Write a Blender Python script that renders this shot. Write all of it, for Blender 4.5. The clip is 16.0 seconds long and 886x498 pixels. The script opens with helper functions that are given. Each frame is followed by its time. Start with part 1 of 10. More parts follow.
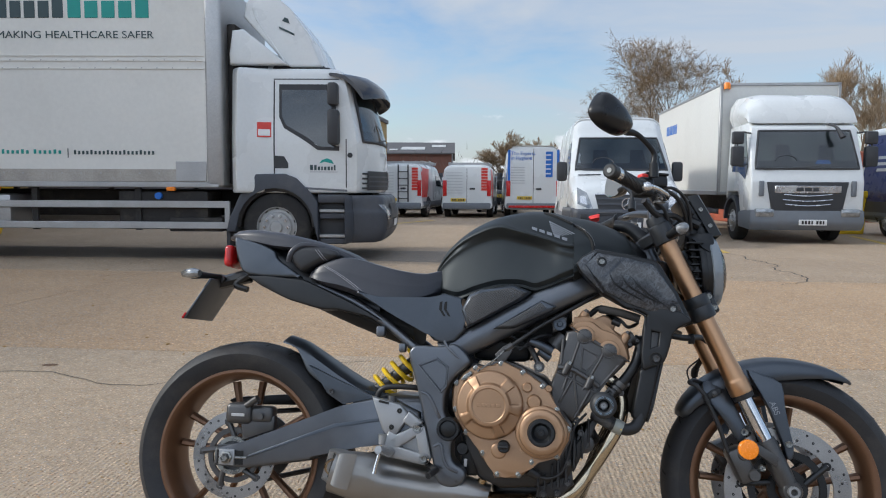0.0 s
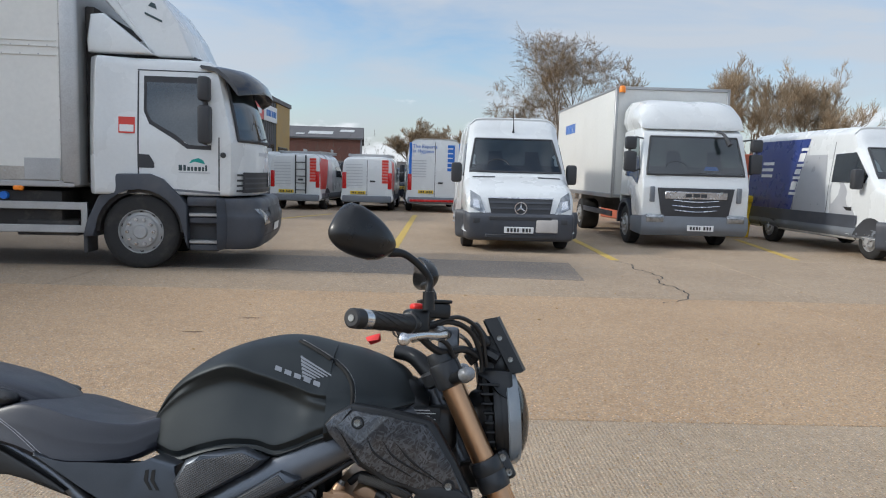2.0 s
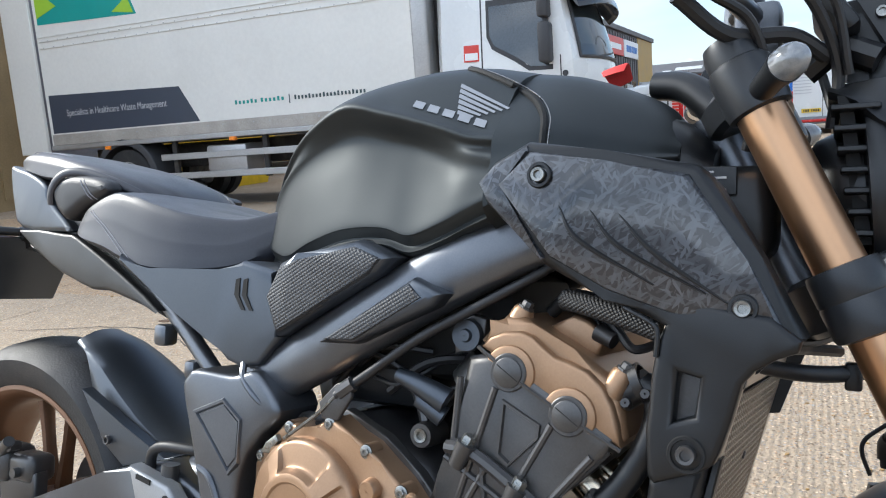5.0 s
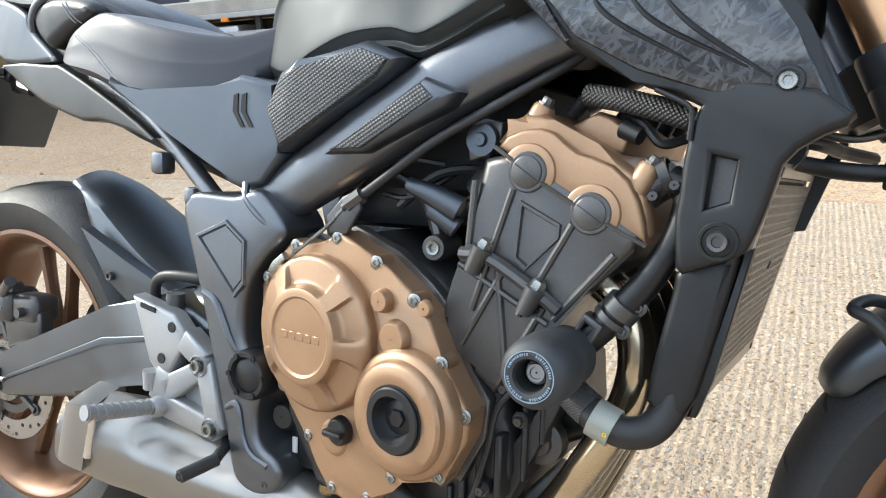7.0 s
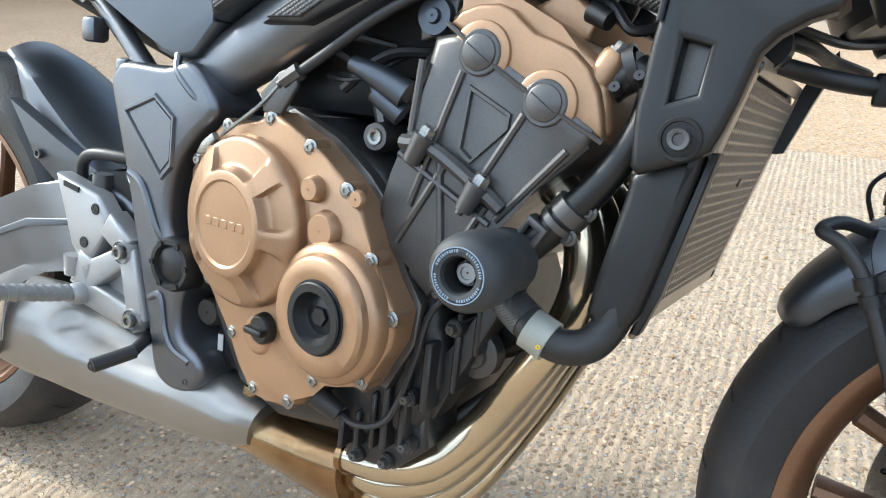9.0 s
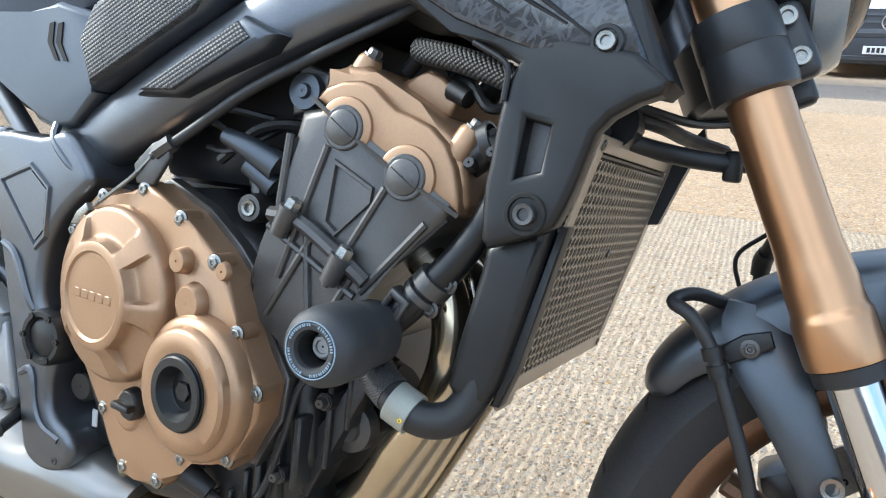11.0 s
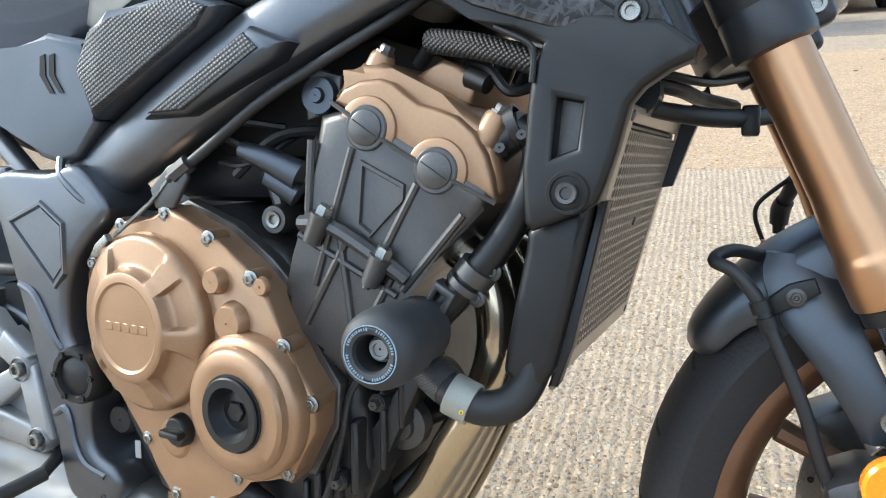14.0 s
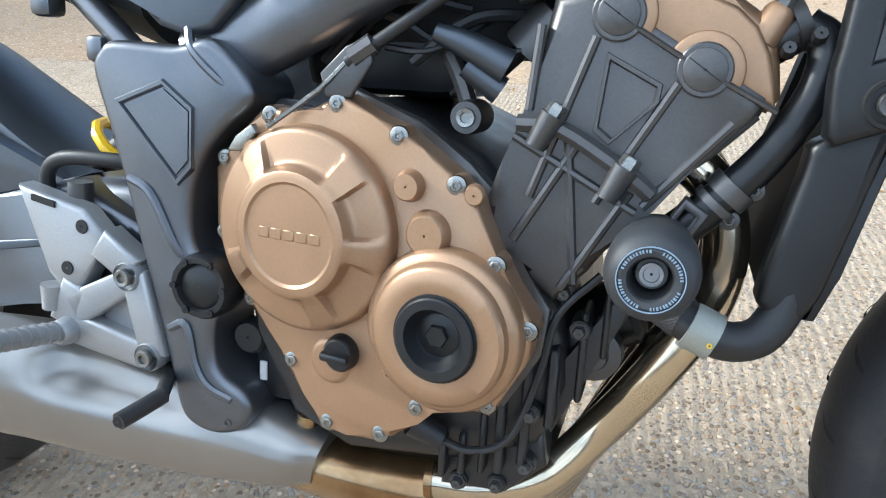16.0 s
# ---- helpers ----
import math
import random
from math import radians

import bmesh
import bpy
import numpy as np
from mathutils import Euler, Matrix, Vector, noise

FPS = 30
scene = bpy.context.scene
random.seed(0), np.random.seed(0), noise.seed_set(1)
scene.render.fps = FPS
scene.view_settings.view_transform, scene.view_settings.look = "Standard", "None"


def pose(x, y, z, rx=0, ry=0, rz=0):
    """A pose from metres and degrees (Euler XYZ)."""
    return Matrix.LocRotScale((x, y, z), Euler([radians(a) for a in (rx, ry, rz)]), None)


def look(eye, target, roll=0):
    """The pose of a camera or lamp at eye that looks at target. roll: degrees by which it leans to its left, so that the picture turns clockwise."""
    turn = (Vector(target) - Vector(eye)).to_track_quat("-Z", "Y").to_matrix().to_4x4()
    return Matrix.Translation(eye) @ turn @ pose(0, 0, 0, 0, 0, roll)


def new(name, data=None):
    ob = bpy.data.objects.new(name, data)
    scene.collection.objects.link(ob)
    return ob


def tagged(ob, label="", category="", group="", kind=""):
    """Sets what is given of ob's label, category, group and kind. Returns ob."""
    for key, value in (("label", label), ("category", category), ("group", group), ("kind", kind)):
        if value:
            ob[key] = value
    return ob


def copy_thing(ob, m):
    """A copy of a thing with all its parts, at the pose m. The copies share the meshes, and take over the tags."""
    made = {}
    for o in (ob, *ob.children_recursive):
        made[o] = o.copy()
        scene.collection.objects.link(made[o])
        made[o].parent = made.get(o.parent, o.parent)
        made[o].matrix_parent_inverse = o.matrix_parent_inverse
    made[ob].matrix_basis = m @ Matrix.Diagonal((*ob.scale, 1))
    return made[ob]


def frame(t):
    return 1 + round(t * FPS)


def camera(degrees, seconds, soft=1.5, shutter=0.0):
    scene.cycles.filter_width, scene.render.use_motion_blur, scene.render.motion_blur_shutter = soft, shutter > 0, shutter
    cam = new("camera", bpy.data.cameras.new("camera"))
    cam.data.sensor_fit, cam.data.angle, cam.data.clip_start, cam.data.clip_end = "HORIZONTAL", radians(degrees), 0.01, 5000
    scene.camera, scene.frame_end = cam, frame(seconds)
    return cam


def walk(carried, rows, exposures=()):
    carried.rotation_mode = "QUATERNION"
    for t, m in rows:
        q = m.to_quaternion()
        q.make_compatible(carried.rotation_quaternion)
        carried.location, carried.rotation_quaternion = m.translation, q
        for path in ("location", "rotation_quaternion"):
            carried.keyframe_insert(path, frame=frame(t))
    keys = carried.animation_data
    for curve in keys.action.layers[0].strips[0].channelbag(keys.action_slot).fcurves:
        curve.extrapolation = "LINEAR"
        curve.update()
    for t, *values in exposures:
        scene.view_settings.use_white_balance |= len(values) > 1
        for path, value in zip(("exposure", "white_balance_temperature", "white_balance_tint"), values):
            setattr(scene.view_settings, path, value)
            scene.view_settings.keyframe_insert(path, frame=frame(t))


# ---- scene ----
cam = camera(61.45, 16.0, 1.1)
PATH = [
    (0, (0.032, 0.128, 1.081), (-0.001, 2.121, 0.914), 0.26),
    (0.5, (0.131, 0.156, 1.299), (0.097, 2.143, 1.072), -0.31),
    (1, (0.205, 0.302, 1.366), (0.205, 2.292, 1.161), 0.06),
    (1.5, (0.267, 0.502, 1.360), (0.403, 2.487, 1.155), 1.42),
    (2, (0.417, 0.636, 1.373), (0.623, 2.615, 1.169), 1.58),
    (2.5, (0.529, 0.777, 1.371), (0.539, 2.768, 1.180), 0.15),
    (3, (0.559, 0.963, 1.360), (0.358, 2.943, 1.161), -1.14),
    (3.5, (0.660, 1.083, 1.302), (0.249, 3.027, 1.077), -1.72),
    (4, (0.671, 1.196, 1.240), (0.117, 3.101, 0.990), -2.01),
    (4.5, (0.588, 1.310, 1.069), (-0.057, 3.187, 0.814), -2.59),
    (5, (0.584, 1.353, 0.940), (-0.167, 3.179, 0.623), -4.18),
    (7.5, (0.552, 1.378, 0.815), (-0.186, 3.105, 0.126), -4.32),
    (8, (0.560, 1.397, 0.782), (-0.178, 3.088, 0.011), -3.16),
    (10.5, (0.604, 1.454, 0.791), (-0.037, 3.227, 0.122), 2.99),
    (11, (0.642, 1.457, 0.793), (0.054, 3.270, 0.186), 1.21),
    (11.5, (0.750, 1.504, 0.798), (0.157, 3.339, 0.268), -0.87),
    (12, (0.810, 1.509, 0.815), (0.262, 3.378, 0.358), -2.40),
    (12.5, (0.808, 1.504, 0.816), (0.299, 3.390, 0.387), -3.21),
    (13, (0.792, 1.497, 0.809), (0.322, 3.387, 0.353), -3.07),
    (13.5, (0.730, 1.461, 0.805), (0.245, 3.324, 0.262), -3.62),
    (14, (0.590, 1.444, 0.800), (0.071, 3.263, 0.149), -5.25),
    (14.5, (0.486, 1.443, 0.750), (-0.008, 3.225, -0.012), -5.64),
    (15, (0.429, 1.430, 0.718), (-0.032, 3.166, -0.162), -4.49),
    (15.5, (0.382, 1.437, 0.716), (-0.017, 3.173, -0.193), -2.50),
    (16, (0.340, 1.468, 0.779), (0.018, 3.239, -0.092), -0.49),
]
EXPOSURES = [(0, 0.28, 5950, 9), (3, 0.28, 6050, 9), (4, 0.46, 5980, 9), (5, 1.00, 5900, 8), (7.5, 1.44, 6100, 5), (10.5, 1.48, 5700, 4), (12, 1.14, 5720, 4), (13.5, 1.24, 5740, 4), (14.5, 1.40, 5850, 4), (16, 1.34, 5550, 4)]
walk(cam, [(t, look(eye, target, roll)) for t, eye, target, roll in PATH], EXPOSURES)

# ---- light ----
SUN_AZ, SUN_EL = -88.0, 31.0      # degrees: where the sun stands, from +y to the right; and its height
world = bpy.data.worlds.new("sky")
scene.world = world
world.use_nodes = True
wn, wl = world.node_tree.nodes, world.node_tree.links
wn.clear()
sky = wn.new("ShaderNodeTexSky")
sky.sky_type, sky.sun_disc = "NISHITA", False
sky.sun_elevation, sky.sun_rotation = radians(SUN_EL), radians(SUN_AZ)
sky.air_density, sky.dust_density, sky.ozone_density = 1.0, 1.2, 1.5
where = wn.new("ShaderNodeTexCoord")
flat = wn.new("ShaderNodeMapping")
flat.inputs["Scale"].default_value = (1.2, 1.2, 4.6)
flat.inputs["Location"].default_value = (0.35, 0.1, 0.0)
cloud = wn.new("ShaderNodeTexNoise")
cloud.inputs["Scale"].default_value, cloud.inputs["Detail"].default_value = 2.1, 9.0
cloud.inputs["Roughness"].default_value, cloud.inputs["Distortion"].default_value = 0.55, 0.5
ramp = wn.new("ShaderNodeValToRGB")
ramp.color_ramp.elements[0].position, ramp.color_ramp.elements[1].position = 0.36, 0.60
ramp.color_ramp.elements[0].color, ramp.color_ramp.elements[1].color = (0.02, 0.02, 0.02, 1), (0.92, 0.92, 0.92, 1)
mix = wn.new("ShaderNodeMixRGB")
back = wn.new("ShaderNodeBackground")
back.inputs["Strength"].default_value = 0.128
wout = wn.new("ShaderNodeOutputWorld")
wl.new(where.outputs["Generated"], flat.inputs["Vector"])
wl.new(flat.outputs["Vector"], cloud.inputs["Vector"])
wl.new(cloud.outputs["Fac"], ramp.inputs["Fac"])
# clouds brighten to the south-west, off the sun: an added soft fill
fill_side = wn.new("ShaderNodeVectorMath")
fill_side.operation = "DOT_PRODUCT"
fill_side.inputs[1].default_value = (-0.60, -0.55, 0.58)
wl.new(where.outputs["Generated"], fill_side.inputs[0])
fill_level = wn.new("ShaderNodeMapRange")
fill_level.interpolation_type = "SMOOTHSTEP"
fill_level.inputs["From Min"].default_value, fill_level.inputs["From Max"].default_value = -0.35, 1.0
fill_level.inputs["To Min"].default_value, fill_level.inputs["To Max"].default_value = 4.0, 11.8
wl.new(fill_side.outputs["Value"], fill_level.inputs["Value"])
white = wn.new("ShaderNodeMixRGB")
white.blend_type = "MULTIPLY"
white.inputs["Fac"].default_value = 1.0
white.inputs["Color2"].default_value = (0.96, 1.0, 1.05, 1)
wl.new(fill_level.outputs[0], white.inputs["Color1"])
wl.new(white.outputs["Color"], mix.inputs["Color2"])
wl.new(ramp.outputs["Color"], mix.inputs["Fac"])
wl.new(sky.outputs["Color"], mix.inputs["Color1"])
heap = wn.new("ShaderNodeTexNoise")
heap.inputs["Scale"].default_value, heap.inputs["Detail"].default_value, heap.inputs["Roughness"].default_value = 9.0, 7.0, 0.55
squash = wn.new("ShaderNodeMapping")
squash.inputs["Scale"].default_value = (1.0, 1.0, 2.6)
squash.inputs["Location"].default_value = (0.6, 0.2, 0.0)
wl.new(where.outputs["Generated"], squash.inputs["Vector"])
wl.new(squash.outputs["Vector"], heap.inputs["Vector"])
split = wn.new("ShaderNodeSeparateXYZ")
wl.new(where.outputs["Generated"], split.inputs["Vector"])
low = wn.new("ShaderNodeMapRange")
low.inputs["From Min"].default_value, low.inputs["From Max"].default_value = 0.15, 0.03
low.inputs["To Min"].default_value, low.inputs["To Max"].default_value = -0.30, 0.10
wl.new(split.outputs["Z"], low.inputs["Value"])
pile = wn.new("ShaderNodeMath")
pile.operation = "ADD"
wl.new(heap.outputs["Fac"], pile.inputs[0])
wl.new(low.outputs[0], pile.inputs[1])
edge = wn.new("ShaderNodeMapRange")
edge.interpolation_type = "SMOOTHSTEP"
edge.inputs["From Min"].default_value, edge.inputs["From Max"].default_value = 0.50, 0.60
edge.inputs["To Max"].default_value = 0.8
wl.new(pile.outputs[0], edge.inputs["Value"])
heaped = wn.new("ShaderNodeMixRGB")
heaped.inputs["Color2"].default_value = (5.9, 5.9, 5.9, 1)
wl.new(edge.outputs[0], heaped.inputs["Fac"])
wl.new(mix.outputs["Color"], heaped.inputs["Color1"])
wl.new(heaped.outputs["Color"], back.inputs["Color"])
wl.new(back.outputs["Background"], wout.inputs["Surface"])
sun = new("sun", bpy.data.lights.new("sun", "SUN"))
sun.data.energy, sun.data.angle, sun.data.color = 1.95, radians(7.0), (1.0, 0.92, 0.79)
az, el = radians(SUN_AZ), radians(SUN_EL)
sun.matrix_world = look((math.sin(az) * math.cos(el) * 50, math.cos(az) * math.cos(el) * 50, math.sin(el) * 50), (0, 0, 0))

# ---- tools ----
from mathutils.bvhtree import BVHTree

MATS = {}


def tint(c, k):
    return tuple(min(1.0, v * k) for v in c)


def paint(name, col, rough=0.5, metal=0.0, vary=0.12, scale=6.0, bump=0.0, bscale=400.0, coat=0.0, col2=None, rvary=0.08, dirt=0.0, rand=0.0, spec=0.5, grain=0.45):
    """A surface with colour that varies at two scales, uneven gloss, fine relief and some dirt."""
    m = bpy.data.materials.new(name)
    m.use_nodes = True
    n, l = m.node_tree.nodes, m.node_tree.links
    b = n["Principled BSDF"]
    b.inputs["Metallic"].default_value = metal
    b.inputs["Coat Weight"].default_value = coat
    b.inputs["Coat Roughness"].default_value = 0.08
    b.inputs["Specular IOR Level"].default_value = spec
    tc = n.new("ShaderNodeTexCoord")
    big = n.new("ShaderNodeTexNoise")
    big.inputs["Scale"].default_value, big.inputs["Detail"].default_value = scale, 5
    fine = n.new("ShaderNodeTexNoise")
    fine.inputs["Scale"].default_value, fine.inputs["Detail"].default_value = scale * 22, 3
    l.new(tc.outputs["Object"], big.inputs["Vector"])
    l.new(tc.outputs["Object"], fine.inputs["Vector"])
    add = n.new("ShaderNodeMath")
    add.operation = "MULTIPLY_ADD"
    add.inputs[1].default_value = grain
    l.new(fine.outputs["Fac"], add.inputs[0])
    half = n.new("ShaderNodeMath")
    half.operation = "MULTIPLY"
    half.inputs[1].default_value = 1 - grain
    l.new(big.outputs["Fac"], half.inputs[0])
    l.new(half.outputs[0], add.inputs[2])
    r = n.new("ShaderNodeValToRGB")
    r.color_ramp.elements[0].position, r.color_ramp.elements[1].position = 0.36, 0.64
    c2 = col2 or tint(col, 1 + vary)
    r.color_ramp.elements[0].color = (*tint(col, 1 - vary), 1)
    r.color_ramp.elements[1].color = (*c2, 1)
    l.new(add.outputs[0], r.inputs["Fac"])
    out = r.outputs["Color"]
    if dirt:
        dn = n.new("ShaderNodeTexNoise")
        dn.inputs["Scale"].default_value, dn.inputs["Detail"].default_value, dn.inputs["Roughness"].default_value = scale * 0.6, 8, 0.65
        l.new(tc.outputs["Object"], dn.inputs["Vector"])
        dr = n.new("ShaderNodeMapRange")
        dr.inputs["From Min"].default_value, dr.inputs["From Max"].default_value, dr.inputs["To Max"].default_value = 0.5, 0.75, dirt
        l.new(dn.outputs["Fac"], dr.inputs["Value"])
        dm = n.new("ShaderNodeMixRGB")
        dm.inputs["Color2"].default_value = (0.23, 0.19, 0.145, 1)
        l.new(dr.outputs[0], dm.inputs["Fac"])
        l.new(out, dm.inputs["Color1"])
        out = dm.outputs["Color"]
    if rand:
        oi = n.new("ShaderNodeObjectInfo")
        hs = n.new("ShaderNodeHueSaturation")
        mr = n.new("ShaderNodeMapRange")
        mr.inputs["To Min"].default_value, mr.inputs["To Max"].default_value = 1 - rand, 1 + rand
        l.new(oi.outputs["Random"], mr.inputs["Value"])
        l.new(mr.outputs[0], hs.inputs["Value"])
        l.new(out, hs.inputs["Color"])
        out = hs.outputs["Color"]
    l.new(out, b.inputs["Base Color"])
    rr = n.new("ShaderNodeMapRange")
    rr.inputs["From Min"].default_value, rr.inputs["From Max"].default_value = 0.3, 0.7
    rr.inputs["To Min"].default_value, rr.inputs["To Max"].default_value = max(0.02, rough - rvary), min(1, rough + rvary)
    l.new(big.outputs["Fac"], rr.inputs["Value"])
    l.new(rr.outputs[0], b.inputs["Roughness"])
    if bump:
        bt = n.new("ShaderNodeTexNoise")
        bt.inputs["Scale"].default_value, bt.inputs["Detail"].default_value = bscale, 3
        l.new(tc.outputs["Object"], bt.inputs["Vector"])
        bu = n.new("ShaderNodeBump")
        bu.inputs["Strength"].default_value, bu.inputs["Distance"].default_value = bump, 1.0 / bscale
        l.new(bt.outputs["Fac"], bu.inputs["Height"])
        l.new(bu.outputs["Normal"], b.inputs["Normal"])
    MATS[name] = m
    return m


def glass(name, col, rough=0.03, clear=0.85, ior=1.6):
    """Thin tinted glass: sees through, and mirrors more the flatter it is looked at."""
    m = bpy.data.materials.new(name)
    m.use_nodes = True
    n, l = m.node_tree.nodes, m.node_tree.links
    n.remove(n["Principled BSDF"])
    see = n.new("ShaderNodeBsdfTransparent")
    see.inputs["Color"].default_value = (*tint(col, clear), 1)
    gloss = n.new("ShaderNodeBsdfGlossy")
    gloss.inputs["Roughness"].default_value = rough
    fres = n.new("ShaderNodeFresnel")
    fres.inputs["IOR"].default_value = ior
    mix_sh = n.new("ShaderNodeMixShader")
    l.new(fres.outputs["Fac"], mix_sh.inputs["Fac"])
    l.new(see.outputs["BSDF"], mix_sh.inputs[1])
    l.new(gloss.outputs["BSDF"], mix_sh.inputs[2])
    l.new(mix_sh.outputs["Shader"], n["Material Output"].inputs["Surface"])
    return m


def part(name, bm, material, parent=None, label="", smooth=True, m=None):
    """Links a bmesh as one mesh object under a thing or a part."""
    bmesh.ops.recalc_face_normals(bm, faces=bm.faces)
    me = bpy.data.meshes.new(name)
    bm.to_mesh(me)
    bm.free()
    me.materials.append(material)
    if smooth:
        me.shade_smooth()
        me.set_sharp_from_angle(angle=radians(38))
    ob = new(name, me)
    ob.parent = parent
    if m is not None:
        ob.matrix_basis = m
    return tagged(ob, label)


def share(name, ob, parent, m):
    """Another part on the same mesh."""
    o = new(name, ob.data)
    o.parent, o.matrix_basis = parent, m
    return o


def empty(name, m, label, category, group=""):
    e = new(name)
    e.empty_display_size = 0.1
    e.matrix_basis = m
    return tagged(e, label, category, group)


def thing(name, bm, material, label, category, group="", kind="", smooth=True, m=None):
    return tagged(part(name, bm, material, None, label, smooth, m), label, category, group, kind)


def move(bm, m, start=0):
    bmesh.ops.transform(bm, matrix=m, verts=list(bm.verts)[start:])
    return bm


def box(x0, x1, y0, y1, z0, z1, bevel=0.0, seg=2, bm=None):
    b = bmesh.new()
    bmesh.ops.create_cube(b, size=1)
    move(b, Matrix.LocRotScale(((x0 + x1) / 2, (y0 + y1) / 2, (z0 + z1) / 2), None, (abs(x1 - x0), abs(y1 - y0), abs(z1 - z0))))
    if bevel:
        bmesh.ops.bevel(b, geom=b.edges[:], offset=bevel, segments=seg, affect="EDGES", profile=0.5, clamp_overlap=True)
    return join(bm, b)


def join(bm, b):
    if bm is None:
        return b
    me = bpy.data.meshes.new("joined")
    b.to_mesh(me)
    b.free()
    bm.from_mesh(me)
    bpy.data.meshes.remove(me)
    return bm


def plate(pts, y0, y1, bevel=0.0, seg=3, bm=None, holes=()):
    """A flat piece with the outline pts in x and z, from y0 (inner) to y1 (outer); the outer edge is rounded."""
    b = bmesh.new()
    lo = [b.verts.new((x, y0, z)) for x, z in pts]
    hi = [b.verts.new((x, y1, z)) for x, z in pts]
    top = b.faces.new(hi)
    b.faces.new(lo[::-1])
    k = len(pts)
    for i in range(k):
        b.faces.new((lo[i], lo[(i + 1) % k], hi[(i + 1) % k], hi[i]))
    if bevel:
        bmesh.ops.bevel(b, geom=list(top.edges), offset=bevel, segments=seg, affect="EDGES", profile=0.5, clamp_overlap=True)
    bmesh.ops.triangulate(b, faces=[f for f in b.faces if len(f.verts) > 4])
    return join(bm, b)


def soft_plate(pts, y0, y1, r=0.008, fine=4, bm=None):
    """Like plate, with a flowing outline and a broad round edge of radius r on the outer side."""
    line, k = [], len(pts)
    for i in range(k):
        a, b, c, d = (Vector(pts[(i + j) % k]) for j in (-1, 0, 1, 2))
        for j in range(fine):
            t = j / fine
            line.append(0.5 * (2 * b + (c - a) * t + (2 * a - 5 * b + 4 * c - d) * t * t + (3 * b - a - 3 * c + d) * t ** 3))
    k = len(line)
    area = sum(line[i].x * line[(i + 1) % k].y - line[(i + 1) % k].x * line[i].y for i in range(k))
    turn = 1 if area > 0 else -1
    inward = []
    for i in range(k):
        e = (line[(i + 2) % k] - line[i - 2]).normalized()
        inward.append(Vector((-e.y, e.x)) * turn)
    way = 1 if y1 > y0 else -1
    b = bmesh.new()
    rings = [[b.verts.new((p.x, y0, p.y)) for p in line]]
    for a in (0, 22.5, 45, 67.5, 90):
        s, c = 1 - math.cos(radians(a)), 1 - math.sin(radians(a))
        rings.append([b.verts.new((p.x + q.x * r * s, y1 - way * r * c, p.y + q.y * r * s)) for p, q in zip(line, inward)])
    for p, q in zip(rings, rings[1:]):
        for i in range(k):
            b.faces.new((p[i], p[(i + 1) % k], q[(i + 1) % k], q[i]))
    b.faces.new(rings[-1])
    b.faces.new(rings[0][::-1])
    bmesh.ops.recalc_face_normals(b, faces=b.faces)
    bmesh.ops.triangulate(b, faces=[f for f in b.faces if len(f.verts) > 4])
    return join(bm, b)


def rim_plate(outer, holes, y0, y1, r=0.005, fine=1, bm=None):
    """A plate with openings that go through it and a round rim of radius r on the outer side, round the openings too."""
    b = bmesh.new()
    way = 1 if y1 > y0 else -1
    ends = ([], [])
    for n_ring, pts in enumerate([outer, *holes]):
        line = [Vector(q) for q in (spline(pts, fine, True) if fine > 1 else pts)]
        k = len(line)
        area = sum(line[i].x * line[(i + 1) % k].y - line[(i + 1) % k].x * line[i].y for i in range(k))
        turn = (1 if area > 0 else -1) * (1 if n_ring == 0 else -1)
        inward = []
        for i in range(k):
            a, c = (line[i] - line[i - 1]).normalized(), (line[(i + 1) % k] - line[i]).normalized()
            e = (a + c).normalized()
            grow = min(1.6, 1 / max(0.5, e.dot(c)))
            inward.append(Vector((-e.y, e.x)) * turn * grow)
        rings = [[b.verts.new((p.x, y0, p.y)) for p in line]]
        for a in (0, 30, 60, 90):
            s_in, c_in = 1 - math.cos(radians(a)), 1 - math.sin(radians(a))
            rings.append([b.verts.new((p.x + q.x * r * s_in, y1 - way * r * c_in, p.y + q.y * r * s_in)) for p, q in zip(line, inward)])
        for p, q in zip(rings, rings[1:]):
            for i in range(k):
                b.faces.new((p[i], p[(i + 1) % k], q[(i + 1) % k], q[i]))
        for end, ring in zip(ends, (rings[0], rings[-1])):
            end += [b.edges.get((ring[i], ring[(i + 1) % k])) for i in range(k)]
    for end in ends:
        bmesh.ops.triangle_fill(b, use_beauty=True, edges=end)
    bmesh.ops.recalc_face_normals(b, faces=b.faces)
    return join(bm, b)


def ring_plate(pts, k, y0, y1):
    """A raised frame round a sunk field: the outline pts, and the same drawn in by k."""
    cx, cz = sum(p[0] for p in pts) / len(pts), sum(p[1] for p in pts) / len(pts)
    b = bmesh.new()
    rows = [[b.verts.new((cx + (x - cx) * s, y, cz + (z - cz) * s)) for x, z in pts] for s, y in ((1.06, y0), (1.0, y1), ((1 + k) / 2, y1), (k, y0), (k * 0.97, y0 - 0.003), (0.1, y0 - 0.003))]
    for p, q in zip(rows, rows[1:]):
        for i in range(len(pts)):
            j = (i + 1) % len(pts)
            b.faces.new((p[i], p[j], q[j], q[i]))
    b.faces.new(rows[-1])
    bmesh.ops.recalc_face_normals(b, faces=b.faces)
    return b


